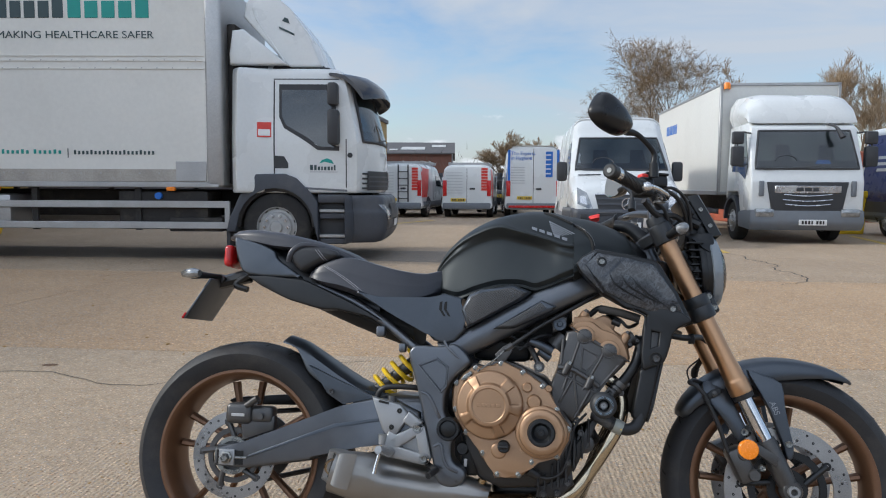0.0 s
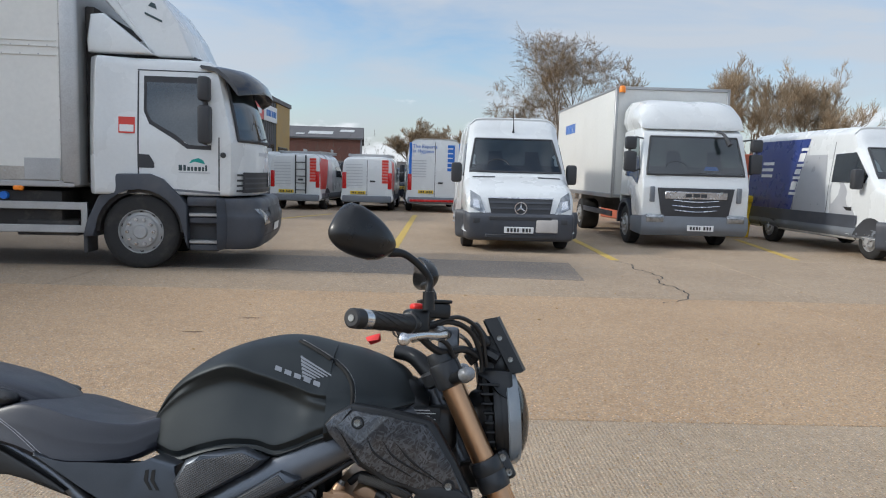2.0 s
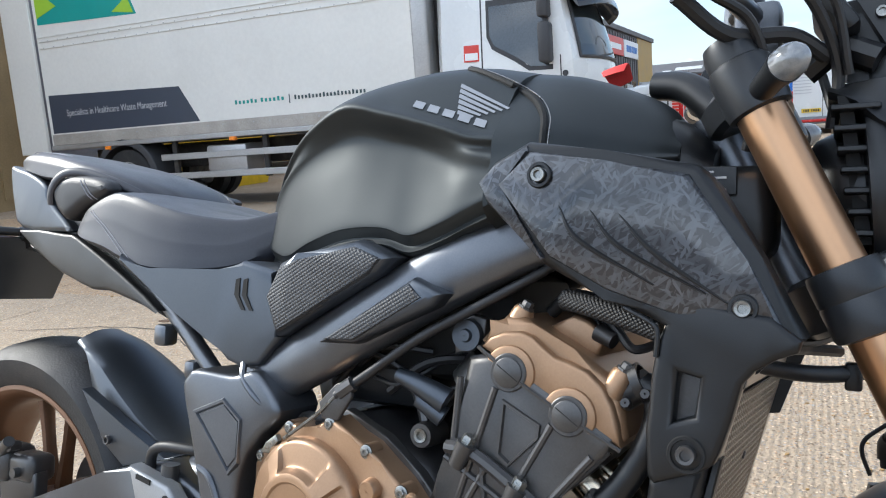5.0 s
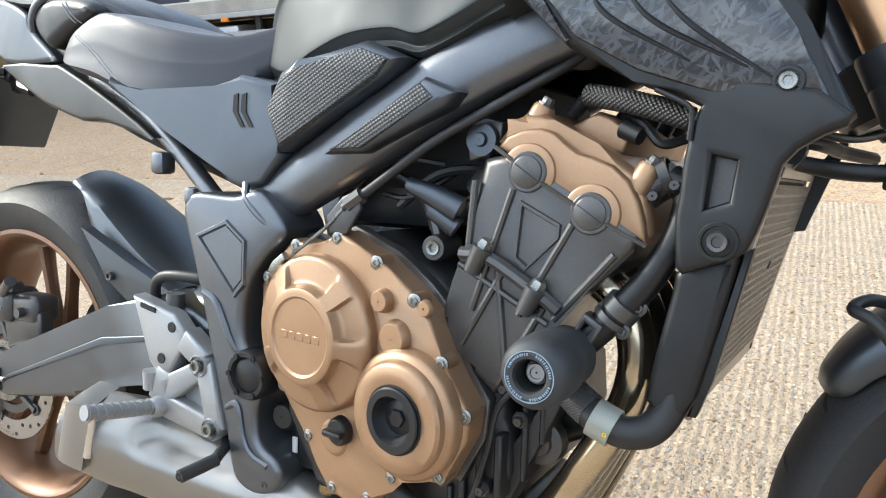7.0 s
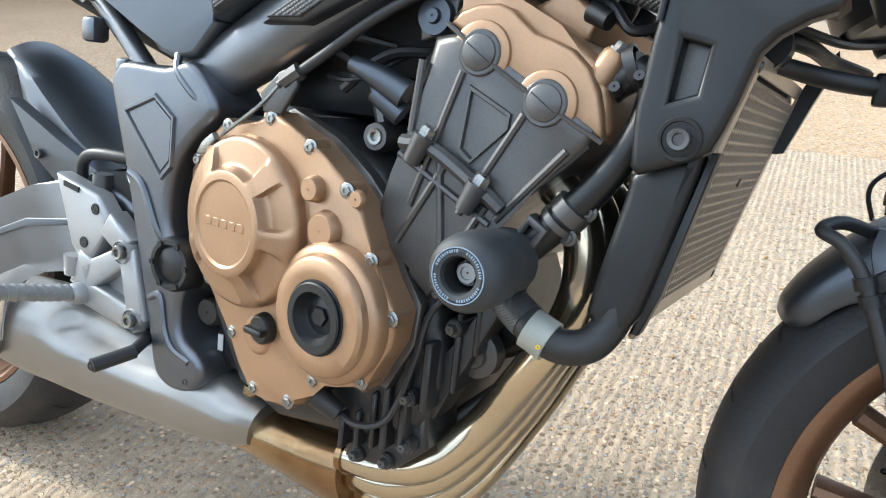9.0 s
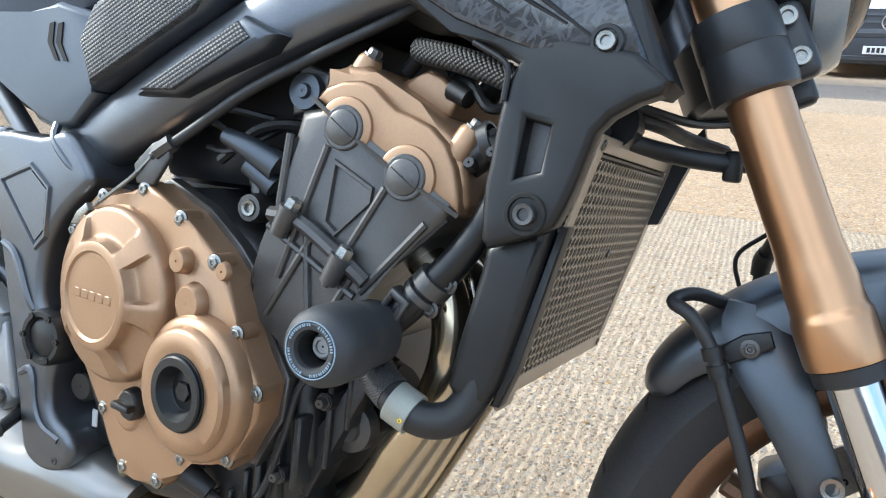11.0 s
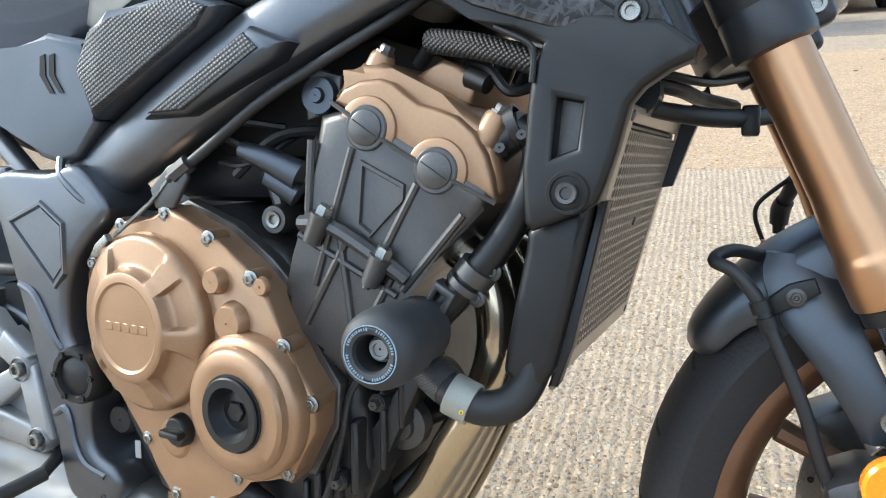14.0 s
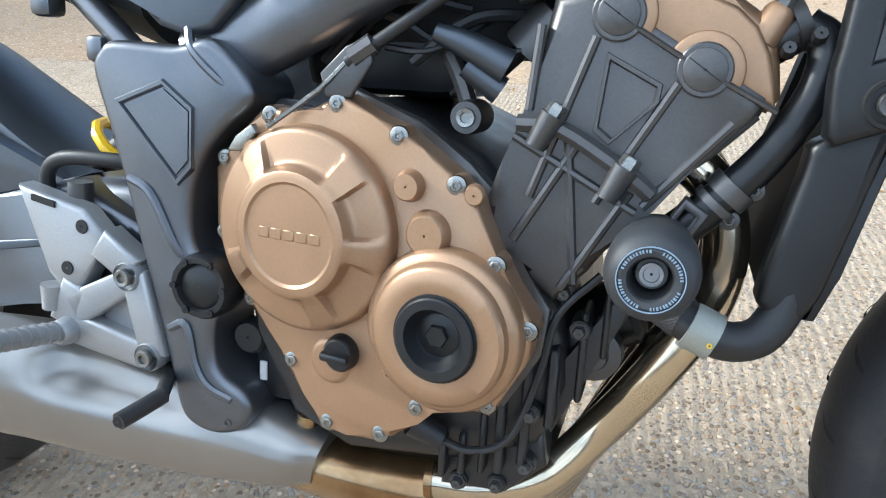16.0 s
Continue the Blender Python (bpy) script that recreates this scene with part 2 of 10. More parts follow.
def lathe(prof, n=32, m=None, bm=None, closed=False, sweep=360.0):
    """Turns the profile of (radius, height) about z."""
    b = bmesh.new()
    rings = []
    steps = n if sweep >= 360 else n + 1
    for i in range(steps):
        a = radians(sweep) * i / n
        rings.append([b.verts.new((r * math.cos(a), r * math.sin(a), h)) for r, h in prof])
    k = len(prof)
    for i in range(n):
        p, q = rings[i], rings[(i + 1) % steps]
        for j in range(k if closed else k - 1):
            b.faces.new((p[j], q[j], q[(j + 1) % k], p[(j + 1) % k]))
    bmesh.ops.remove_doubles(b, verts=b.verts, dist=1e-6)
    if m is not None:
        move(b, m)
    return join(bm, b)


def disc_y(x, y, z):
    """Turns z-up lathes so that their axis points to -y, out of the right-hand side."""
    return Matrix.Translation((x, y, z)) @ Matrix.Rotation(radians(90), 4, "X")


def spline(pts, res=6, closed=False):
    """Catmull-Rom through points of any dimension."""
    p = [np.array(q, float) for q in pts]
    n = len(p)
    out = []
    for i in range(n if closed else n - 1):
        a = p[(i - 1) % n] if closed or i else 2 * p[0] - p[1]
        b, c = p[i], p[(i + 1) % n]
        d = p[(i + 2) % n] if closed or i + 2 < n else 2 * p[-1] - p[-2]
        for s in range(res):
            t = s / res
            out.append(0.5 * (2 * b + (c - a) * t + (2 * a - 5 * b + 4 * c - d) * t * t + (3 * b - a - 3 * c + d) * t ** 3))
    if not closed:
        out.append(p[-1])
    return out


def tube(pts, r, n=10, res=6, bm=None, smooth=True, flat=1.0):
    """A round bar or hose through the points; r is one radius or one for each point."""
    rs = r if isinstance(r, (list, tuple)) else [r] * len(pts)
    full = [(*p, q) for p, q in zip(pts, rs)]
    line = spline(full, res) if smooth and len(pts) > 2 else [np.array(q, float) for q in full]
    b = bmesh.new()
    prev = None
    rings = []
    for i, q in enumerate(line):
        t = Vector(line[min(i + 1, len(line) - 1)][:3]) - Vector(line[max(i - 1, 0)][:3])
        t.normalize()
        if prev is None:
            side = t.cross(Vector((0.13, 0.97, 0.2))).normalized()
        else:
            side = (prev - t * prev.dot(t)).normalized()
        prev = side
        up = t.cross(side)
        rings.append([b.verts.new(Vector(q[:3]) + (side * math.cos(a) + up * math.sin(a) * flat) * q[3]) for a in (2 * math.pi * j / n for j in range(n))])
    for p, q in zip(rings, rings[1:]):
        for j in range(n):
            b.faces.new((p[j], p[(j + 1) % n], q[(j + 1) % n], q[j]))
    b.faces.new(rings[0][::-1])
    b.faces.new(rings[-1])
    return join(bm, b)


def loft(rings, res=4, around=3, bm=None, caps=True):
    """A smooth skin over closed rings with equal numbers of points."""
    dense = [spline(r, around, True) for r in rings]
    k = len(dense[0])
    cols = [spline([d[j] for d in dense], res) if res > 1 else [d[j] for d in dense] for j in range(k)]
    b = bmesh.new()
    vs = [[b.verts.new(cols[j][i]) for j in range(k)] for i in range(len(cols[0]))]
    for p, q in zip(vs, vs[1:]):
        for j in range(k):
            b.faces.new((p[j], p[(j + 1) % k], q[(j + 1) % k], q[j]))
    if caps:
        b.faces.new(vs[0][::-1])
        b.faces.new(vs[-1])
    return join(bm, b)


def half(x, pts):
    """A ring across the machine at x from the right half's (y, z), top to bottom."""
    right = [(x, -y, z) for y, z in pts]
    left = [(x, y, z) for y, z in pts[::-1] if y > 1e-4]
    return right + left


def lettering(text, size, depth=0.002):
    """Raised letters in the built-in font, in the plane of x and z, facing -y, from their lower left corner."""
    c = bpy.data.curves.new("letters", "FONT")
    c.body, c.size, c.extrude = text, size, depth
    o = bpy.data.objects.new("letters", c)
    scene.collection.objects.link(o)
    bpy.context.view_layer.update()
    me = bpy.data.meshes.new_from_object(o.evaluated_get(bpy.context.evaluated_depsgraph_get()))
    b = bmesh.new()
    b.from_mesh(me)
    bpy.data.objects.remove(o)
    bpy.data.curves.remove(c)
    bpy.data.meshes.remove(me)
    return move(b, Matrix.Rotation(radians(90), 4, "X"))

# ---- yard ----
def concrete(name, base, dark, stone, brush, peb=85.0, share_stone=0.5, depth=0.6):
    """Weathered concrete: stains, pebbles showing through, and brushed or tamped ridges."""
    m = bpy.data.materials.new(name)
    m.use_nodes = True
    n, l = m.node_tree.nodes, m.node_tree.links
    b = n["Principled BSDF"]
    b.inputs["Roughness"].default_value = 0.9
    b.inputs["Specular IOR Level"].default_value = 0.3
    g = n.new("ShaderNodeNewGeometry")

    def noise_tex(scale, detail, rough=0.6):
        t = n.new("ShaderNodeTexNoise")
        t.inputs["Scale"].default_value, t.inputs["Detail"].default_value, t.inputs["Roughness"].default_value = scale, detail, rough
        l.new(g.outputs["Position"], t.inputs["Vector"])
        return t.outputs["Fac"]

    def ranged(v, a, c, lo=0.0, hi=1.0):
        t = n.new("ShaderNodeMapRange")
        t.inputs["From Min"].default_value, t.inputs["From Max"].default_value = a, c
        t.inputs["To Min"].default_value, t.inputs["To Max"].default_value = lo, hi
        l.new(v, t.inputs["Value"])
        return t.outputs[0]

    def mixed(fac, a, c, mode="MIX"):
        t = n.new("ShaderNodeMixRGB")
        t.blend_type = mode
        for s, v in (("Fac", fac), ("Color1", a), ("Color2", c)):
            if isinstance(v, (tuple, float)):
                t.inputs[s].default_value = v if isinstance(v, float) else (*v, 1)
            else:
                l.new(v, t.inputs[s])
        return t.outputs["Color"]

    col = mixed(ranged(noise_tex(0.7, 6), 0.38, 0.62), base, dark)
    col = mixed(ranged(noise_tex(9, 5), 0.4, 0.68, 0.0, 0.5), col, tint(base, 1.25))
    col = mixed(ranged(noise_tex(24, 6, 0.75), 0.38, 0.60, 0.35, 0.0), col, tint(dark, 0.5))
    col = mixed(ranged(noise_tex(38, 4, 0.7), 0.5, 0.66, 0.0, 0.4), col, tint(base, 1.5))
    col = mixed(ranged(noise_tex(70, 4, 0.7), 0.35, 0.65, 0.0, 0.5), col, tint(dark, 0.7))
    v = n.new("ShaderNodeTexVoronoi")
    v.inputs["Scale"].default_value, v.inputs["Randomness"].default_value = peb, 1.0
    l.new(g.outputs["Position"], v.inputs["Vector"])
    hue = n.new("ShaderNodeSeparateColor")
    l.new(v.outputs["Color"], hue.inputs["Color"])
    rs = n.new("ShaderNodeValToRGB")
    e = rs.color_ramp.elements
    e[0].position, e[0].color = 0.0, (*tint(stone, 0.7), 1)
    e[1].position, e[1].color = 1.0, (*tint(base, 1.6), 1)
    for at, shade in ((0.14, stone), (0.26, (0.36, 0.34, 0.315)), (0.38, (0.50, 0.29, 0.145)), (0.5, tint(base, 1.05)), (0.62, (0.25, 0.205, 0.17)), (0.74, (0.46, 0.43, 0.385)), (0.86, (0.54, 0.38, 0.23))):
        e.new(at).color = (*shade, 1)
    l.new(hue.outputs[0], rs.inputs["Fac"])
    seen = n.new("ShaderNodeMath")
    seen.operation = "MULTIPLY"
    l.new(ranged(v.outputs["Distance"], 0.52, 0.40), seen.inputs[0])
    l.new(ranged(hue.outputs[1], share_stone + 0.05, share_stone - 0.05), seen.inputs[1])
    keep = n.new("ShaderNodeMath")
    keep.operation = "MULTIPLY"
    l.new(seen.outputs[0], keep.inputs[0])
    l.new(ranged(noise_tex(2.3, 5), 0.35, 0.6, 0.8, 1.0), keep.inputs[1])
    col = mixed(keep.outputs[0], col, rs.outputs["Color"])
    w = n.new("ShaderNodeTexWave")
    w.wave_type, w.bands_direction = "BANDS", "X"
    w.inputs["Scale"].default_value, w.inputs["Distortion"].default_value, w.inputs["Detail"].default_value = 15.0, 2.2, 4
    w.inputs["Detail Scale"].default_value = 2.0
    turn = n.new("ShaderNodeMapping")
    turn.inputs["Rotation"].default_value = (0, 0, radians(4.5))
    l.new(g.outputs["Position"], turn.inputs["Vector"])
    l.new(turn.outputs[0], w.inputs["Vector"])
    col = mixed(ranged(w.outputs["Fac"], 0.0, 0.35, brush, 0.0), col, tint(dark, 0.55))
    l.new(col, b.inputs["Base Color"])
    hgt = n.new("ShaderNodeMath")
    hgt.operation = "MULTIPLY_ADD"
    hgt.inputs[1].default_value = 0.8
    l.new(seen.outputs[0], hgt.inputs[0])
    l.new(noise_tex(140, 4, 0.7), hgt.inputs[2])
    ridge = n.new("ShaderNodeMath")
    ridge.operation = "MULTIPLY_ADD"
    ridge.inputs[1].default_value = 2.2 * brush
    l.new(w.outputs["Fac"], ridge.inputs[0])
    l.new(hgt.outputs[0], ridge.inputs[2])
    bu = n.new("ShaderNodeBump")
    bu.inputs["Strength"].default_value, bu.inputs["Distance"].default_value = depth, 0.005
    l.new(ridge.outputs[0], bu.inputs["Height"])
    l.new(bu.outputs["Normal"], b.inputs["Normal"])
    return m


slab_brushed = concrete("brushed_concrete", (0.53, 0.412, 0.290), (0.43, 0.330, 0.228), (0.30, 0.205, 0.132), 0.20, 105, 0.80, 1.0)
slab_pebbled = concrete("pebbled_concrete", (0.545, 0.38, 0.232), (0.44, 0.297, 0.177), (0.30, 0.182, 0.103), 0.0, 80, 0.85, 1.0)
slab_far = concrete("far_concrete", (0.45, 0.345, 0.24), (0.34, 0.255, 0.175), (0.22, 0.15, 0.095), 0.05, 60, 0.6, 0.8)
slab_grey = concrete("grey_strip", (0.27, 0.225, 0.183), (0.21, 0.175, 0.143), (0.13, 0.11, 0.09), 0.05, 90, 0.5, 0.7)
joint_tar = paint("joint_tar", (0.06, 0.05, 0.042), 0.85, vary=0.3, scale=14, bump=0.5, bscale=160)
earth = concrete("yard_earth", (0.27, 0.22, 0.165), (0.21, 0.17, 0.13), (0.16, 0.12, 0.09), 0.0, 40, 0.5, 0.5)
line_yellow = paint("yellow_line_paint", (0.66, 0.43, 0.03), 0.7, vary=0.2, scale=9, col2=(0.5, 0.36, 0.12), bump=0.5, bscale=180)
mark_brown = paint("rubber_mark", (0.11, 0.06, 0.032), 0.9, vary=0.4, scale=20)

bm = bmesh.new()
bmesh.ops.create_grid(bm, x_segments=8, y_segments=8, size=1400)
move(bm, Matrix.Translation((0, 0, -0.014)))
ground = thing("ground", bm, joint_tar, "flat concrete vehicle yard with tarred joints", "ground", kind="structure")
YAW = radians(-4.7)
turned = Matrix.Rotation(YAW, 4, "Z")
rnd = random.Random(4)
# rows of slabs between the long joints (distance along the yard), with the surface of each row
ROWS_OF_SLABS = ((-13.0, -8.6, slab_brushed), (-8.6, -4.2, slab_pebbled), (-4.2, 0.25, slab_brushed), (0.25, 4.75, slab_brushed), (4.75, 9.06, slab_pebbled),
                 (9.06, 13.4, slab_far), (13.4, 17.8, slab_far), (17.8, 22.2, slab_far), (22.2, 27.0, slab_far), (27.0, 40.0, slab_far))
for n_row, (v0, v1, mat_row) in enumerate(ROWS_OF_SLABS):
    u = -31.5 + (n_row % 2) * 0.6
    while u < 31:
        wide = 9.0
        part("concrete_slab", box(u + 0.005, u + wide - 0.005, v0 + 0.007, v1 - 0.007, -0.05, 0.0, 0.004, 1), mat_row, ground, smooth=False, m=turned)
        u += wide
part("outer_yard", box(-400, 400, 40.0, 500, -0.05, -0.003), earth, ground, smooth=False, m=turned)
for x0, x1, y0, y1 in ((-400, -28.8, -300, 40), (32, 400, -300, 40), (-28.8, 32, -300, -13.0)):
    part("outer_yard", box(x0, x1, y0, y1, -0.05, -0.003), earth, ground, smooth=False, m=turned)


def patch(name, pts, mat, z, rough_edge=0.0, seed=1, label=""):
    """A thin layer on the ground with the given outline, its edges made ragged."""
    r = random.Random(seed)
    line = []
    for (x0, y0), (x1, y1) in zip(pts, pts[1:] + pts[:1]):
        steps = max(1, int(math.hypot(x1 - x0, y1 - y0) / 0.18)) if rough_edge else 1
        for i in range(steps):
            t = i / steps
            line.append((x0 + (x1 - x0) * t + r.uniform(-1, 1) * rough_edge, y0 + (y1 - y0) * t + r.uniform(-1, 1) * rough_edge))
    b = bmesh.new()
    lo = [b.verts.new((x, y, -0.004)) for x, y in line]
    hi = [b.verts.new((x, y, z)) for x, y in line]
    b.faces.new(hi)
    for i in range(len(line)):
        j = (i + 1) % len(line)
        b.faces.new((lo[i], lo[j], hi[j], hi[i]))
    bmesh.ops.triangulate(b, faces=[f for f in b.faces if len(f.verts) > 4])
    return part(name, b, mat, ground, label, smooth=False)


# a straight-edged strip in a greyer, darker mix than the slabs
patch("grey_strip", [(-9.0, 13.2), (-1.2, 12.62), (3.62, 12.1), (3.3, 10.16), (-0.95, 10.85), (-9.0, 11.5)], slab_grey, 0.004, 0.012, 3, "grey strip across the yard")
patch("painted_line", [(0.78, 13.36), (0.93, 13.34), (2.02, 24.2), (1.88, 24.25)], line_yellow, 0.005, 0.006, 5, "worn yellow bay line")
patch("painted_line", [(4.48, 12.6), (4.61, 12.58), (5.05, 17.2), (4.92, 17.25)], line_yellow, 0.005, 0.006, 6, "worn yellow bay line")
patch("painted_line", [(-4.2, 16.6), (-4.1, 16.45), (-0.6, 24.0), (-0.75, 24.05)], line_yellow, 0.005, 0.006, 7, "worn yellow bay line")
patch("painted_line", [(7.95, 13.1), (8.08, 13.05), (9.1, 17.2), (8.98, 17.25)], line_yellow, 0.005, 0.006, 8, "worn yellow bay line")

def ribbon(line, dx, dy, label):
    """A thin dark strip along a line on the ground."""
    b = bmesh.new()
    pairs = [(b.verts.new((x - dx, y - dy, 0.003)), b.verts.new((x + dx, y + dy, 0.003))) for x, y in line]
    for p, q in zip(pairs, pairs[1:]):
        b.faces.new((p[0], p[1], q[1], q[0]))
    return part("crack", b, joint_tar, ground, label, smooth=False)


# a crack that wanders from the end of the bay line
crack_line = [(4.53, 12.5), (4.6, 12.0), (4.48, 11.4), (4.55, 10.7), (4.3, 10.1), (4.32, 9.5), (4.12, 8.8), (3.7, 8.5)]
fine_line = [(x + rnd.uniform(-0.04, 0.04), y) for x, y in (tuple(q) for q in spline(crack_line, 7))]
ribbon(fine_line, 0.011, 0, "dark wandering crack")
crack_line = [(-3.2, 4.2), (-2.4, 4.35), (-1.75, 4.05), (-1.2, 4.4), (-0.5, 4.65)]
fine_line = [(x, y + rnd.uniform(-0.02, 0.02)) for x, y in (tuple(q) for q in spline(crack_line, 7))]
ribbon(fine_line, 0, 0.004, "thin dark crack")
for cx, cy, rx, ry in ((-0.62, 7.5, 0.11, 0.022), (-1.0, 6.9, 0.09, 0.02), (-2.4, 4.5, 0.05, 0.03)):
    ring = [(cx + rx * math.cos(a) * rnd.uniform(0.6, 1.1), cy + ry * math.sin(a) * rnd.uniform(0.6, 1.1)) for a in (2 * math.pi * i / 16 for i in range(16))]
    patch("stain", ring, mark_brown, 0.002, 0, 11, "dark oily stain")
# leaves and grit lying about
leaf_mat = paint("dry_leaf", (0.26, 0.16, 0.06), 0.8, vary=0.3, scale=30, rand=0.4)
bm = bmesh.new()
for i in range(420):
    if i < 300:
        x, y = rnd.uniform(-1.4, 2.6), rnd.uniform(2.2, 5.0)
        s = rnd.uniform(0.003, 0.007)
    else:
        x, y = rnd.uniform(-5, 6), rnd.uniform(4.8, 12)
        s = rnd.uniform(0.006, 0.014)
    b = bmesh.new()
    bmesh.ops.create_icosphere(b, subdivisions=1, radius=s)
    move(b, Matrix.LocRotScale((x, y, s * 0.3), Euler((0, 0, rnd.uniform(0, 6))), (rnd.uniform(0.8, 1.6), rnd.uniform(0.6, 1.2), rnd.uniform(0.4, 0.7))))
    join(bm, b)
thing("grit", bm, leaf_mat, "brown grit and leaf crumbs scattered on concrete", "grit", kind="stuff")

# ---- buildings, fence and trees behind the yard ----
clad_dark = paint("dark_cladding", (0.085, 0.08, 0.085), 0.55, vary=0.12, scale=1.5)
clad_gold = paint("ochre_cladding", (0.42, 0.27, 0.08), 0.6, vary=0.15, scale=1.5)
clad_tan = paint("tan_cladding", (0.34, 0.24, 0.12), 0.6, vary=0.15, scale=1.5)
clad_brown = paint("brown_sheeting", (0.13, 0.05, 0.032), 0.6, vary=0.2, scale=1.2)
clad_grey = paint("grey_sheeting", (0.17, 0.16, 0.17), 0.6, vary=0.15, scale=1.2)
roof_grey = paint("roof_sheets", (0.09, 0.085, 0.085), 0.75, vary=0.3, scale=1.0)
roof_light = paint("roof_light", (0.5, 0.5, 0.48), 0.5, vary=0.2, scale=2)
sign_red = paint("sign_red", (0.62, 0.06, 0.05), 0.45, vary=0.08)
sign_white = paint("sign_white", (0.8, 0.8, 0.8), 0.45, vary=0.05)
sign_blue = paint("sign_blue", (0.03, 0.16, 0.5), 0.45, vary=0.08)
pane_dark = paint("dark_pane", (0.03, 0.036, 0.042), 0.05, vary=0.3, scale=2, rvary=0.02, spec=1.0)

unit = empty("industrial_unit", pose(-4.2, 45.4, 0, 0, 0, -4.3), "dark grey clad industrial unit with ochre corner and sign panels", "building")
LONG = 24.0
part("wall", box(-9, 0, -LONG, 0, 0, 4.8), clad_dark, unit, "dark grey cladding", smooth=False)
bm = None
for i in range(48):
    bm = box(0.0, 0.03, -LONG + i * 0.5, -LONG + i * 0.5 + 0.22, 0.2, 4.75, bm=bm)
part("cladding_rib", bm, clad_dark, unit, smooth=False)
part("corner_panel", box(-0.5, 0.06, -3.8, 0.05, 0.0, 4.9, 0.02), clad_gold, unit, "ochre corner panel", smooth=False)
part("roof", box(-9.2, 0.15, -LONG - 0.2, 0.15, 4.8, 5.04, 0.03), clad_dark, unit, smooth=False)
part("loading_door", box(0.06, 0.11, -3.4, -0.8, 0, 2.5, 0.02), pane_dark, unit, "dark opening", smooth=False)
board = part("sign", box(0.05, 0.12, -10.4, -7.3, 3.7, 4.5, 0.02), sign_red, unit, "red sign board", smooth=False)
part("sign_text", box(0.12, 0.14, -9.9, -7.9, 3.95, 4.2), sign_white, board, smooth=False)
board = part("sign", box(0.05, 0.12, -7.1, -4.0, 3.7, 4.5, 0.02), sign_white, unit, "white sign board with blue bars", smooth=False)
for y0, y1 in ((-6.7, -6.1), (-6.0, -5.6), (-5.4, -4.9), (-4.8, -4.4)):
    part("sign_text", box(0.12, 0.14, y0, y1, 3.95, 4.25), sign_blue, board, smooth=False)
for i in range(9):
    y0 = -16.5 + i * 1.35
    win = part("window", box(0.03, 0.07, y0, y0 + 1.2, 1.5, 2.6), pane_dark, unit, smooth=False)
    part("frame", box(0.07, 0.1, y0 - 0.04, y0 + 0.04, 1.45, 2.65), clad_grey, win, smooth=False)

# the long tan building whose shadow lies over the side of the yard
side_b = empty("side_building", pose(-12.4, 6.0, 0, 0, 0, -1.5), "long tan clad building along the side of the yard", "building")
part("wall", box(-10, 0, -0.9, 15, 0, 5.9), clad_tan, side_b, "tan sheet cladding", smooth=False)
bm = None
for i in range(31):
    bm = box(0.0, 0.03, -0.75 + i * 0.5, -0.53 + i * 0.5, 0.2, 5.8, bm=bm)
part("cladding_rib", bm, clad_tan, side_b, smooth=False)
part("roof", box(-10.2, 0.2, -1.1, 15.2, 5.9, 6.1, 0.03), clad_dark, side_b, smooth=False)
part("loading_door", box(0.03, 0.09, 6.0, 10.0, 0, 4.0, 0.02), clad_grey, side_b, "grey roller door", smooth=False)

shed = empty("warehouse", pose(-8.5, 92, 0, 0, 0, 0), "brown sheeted warehouse with a low pitched grey roof", "building")
part("wall", box(-14, 8.0, 0, 22, 0, 5.2), clad_brown, shed, "brown sheeting", smooth=False)
b = bmesh.new()
gable = [b.verts.new(v) for v in ((8.0, 0, 0), (8.0, 22, 0), (8.0, 22, 5.0), (8.0, 11, 6.8), (8.0, 0, 5.0))]
gab2 = [b.verts.new((v.co.x + 0.12, v.co.y, v.co.z)) for v in gable]
b.faces.new(gable[::-1])
b.faces.new(gab2)
for i in range(5):
    b.faces.new((gable[i], gable[(i + 1) % 5], gab2[(i + 1) % 5], gab2[i]))
part("gable", b, clad_grey, shed, "grey gable wall", smooth=False)
b = bmesh.new()
for y0, z0, y1, z1 in ((-0.5, 5.0, 11, 6.9), (11, 6.9, 22.5, 5.0)):
    q = [b.verts.new(v) for v in ((-14.5, y0, z0), (8.4, y0, z0), (8.4, y1, z1), (-14.5, y1, z1))]
    p = [b.verts.new((v.co.x, v.co.y, v.co.z + 0.18)) for v in q]
    b.faces.new(q[::-1]), b.faces.new(p)
    for i in range(4):
        b.faces.new((q[i], q[(i + 1) % 4], p[(i + 1) % 4], p[i]))
roof = part("roof", b, roof_grey, shed, "weathered grey sheet roof", smooth=False)
for x0, x1, s0, s1 in ((-3.5, -1.4, 0.35, 0.6), (1.6, 4.6, 0.25, 0.5), (0.2, 1.2, 0.2, 0.3), (5.4, 7.2, 0.5, 0.7)):
    b = bmesh.new()
    q = [b.verts.new((x, -0.5 + 11.5 * s, 5.2 + 1.9 * s)) for x, s in ((x0, s0), (x1, s0), (x1, s1), (x0, s1))]
    p = [b.verts.new(v.co + Vector((0, 0, 0.04))) for v in q]
    b.faces.new(p)
    for i in range(4):
        b.faces.new((q[i], q[(i + 1) % 4], p[(i + 1) % 4], p[i]))
    part("roof_light", b, roof_light, roof, smooth=False)
part("door", box(8.12, 8.2, 3, 7, 0, 3.2), clad_brown, shed, smooth=False)

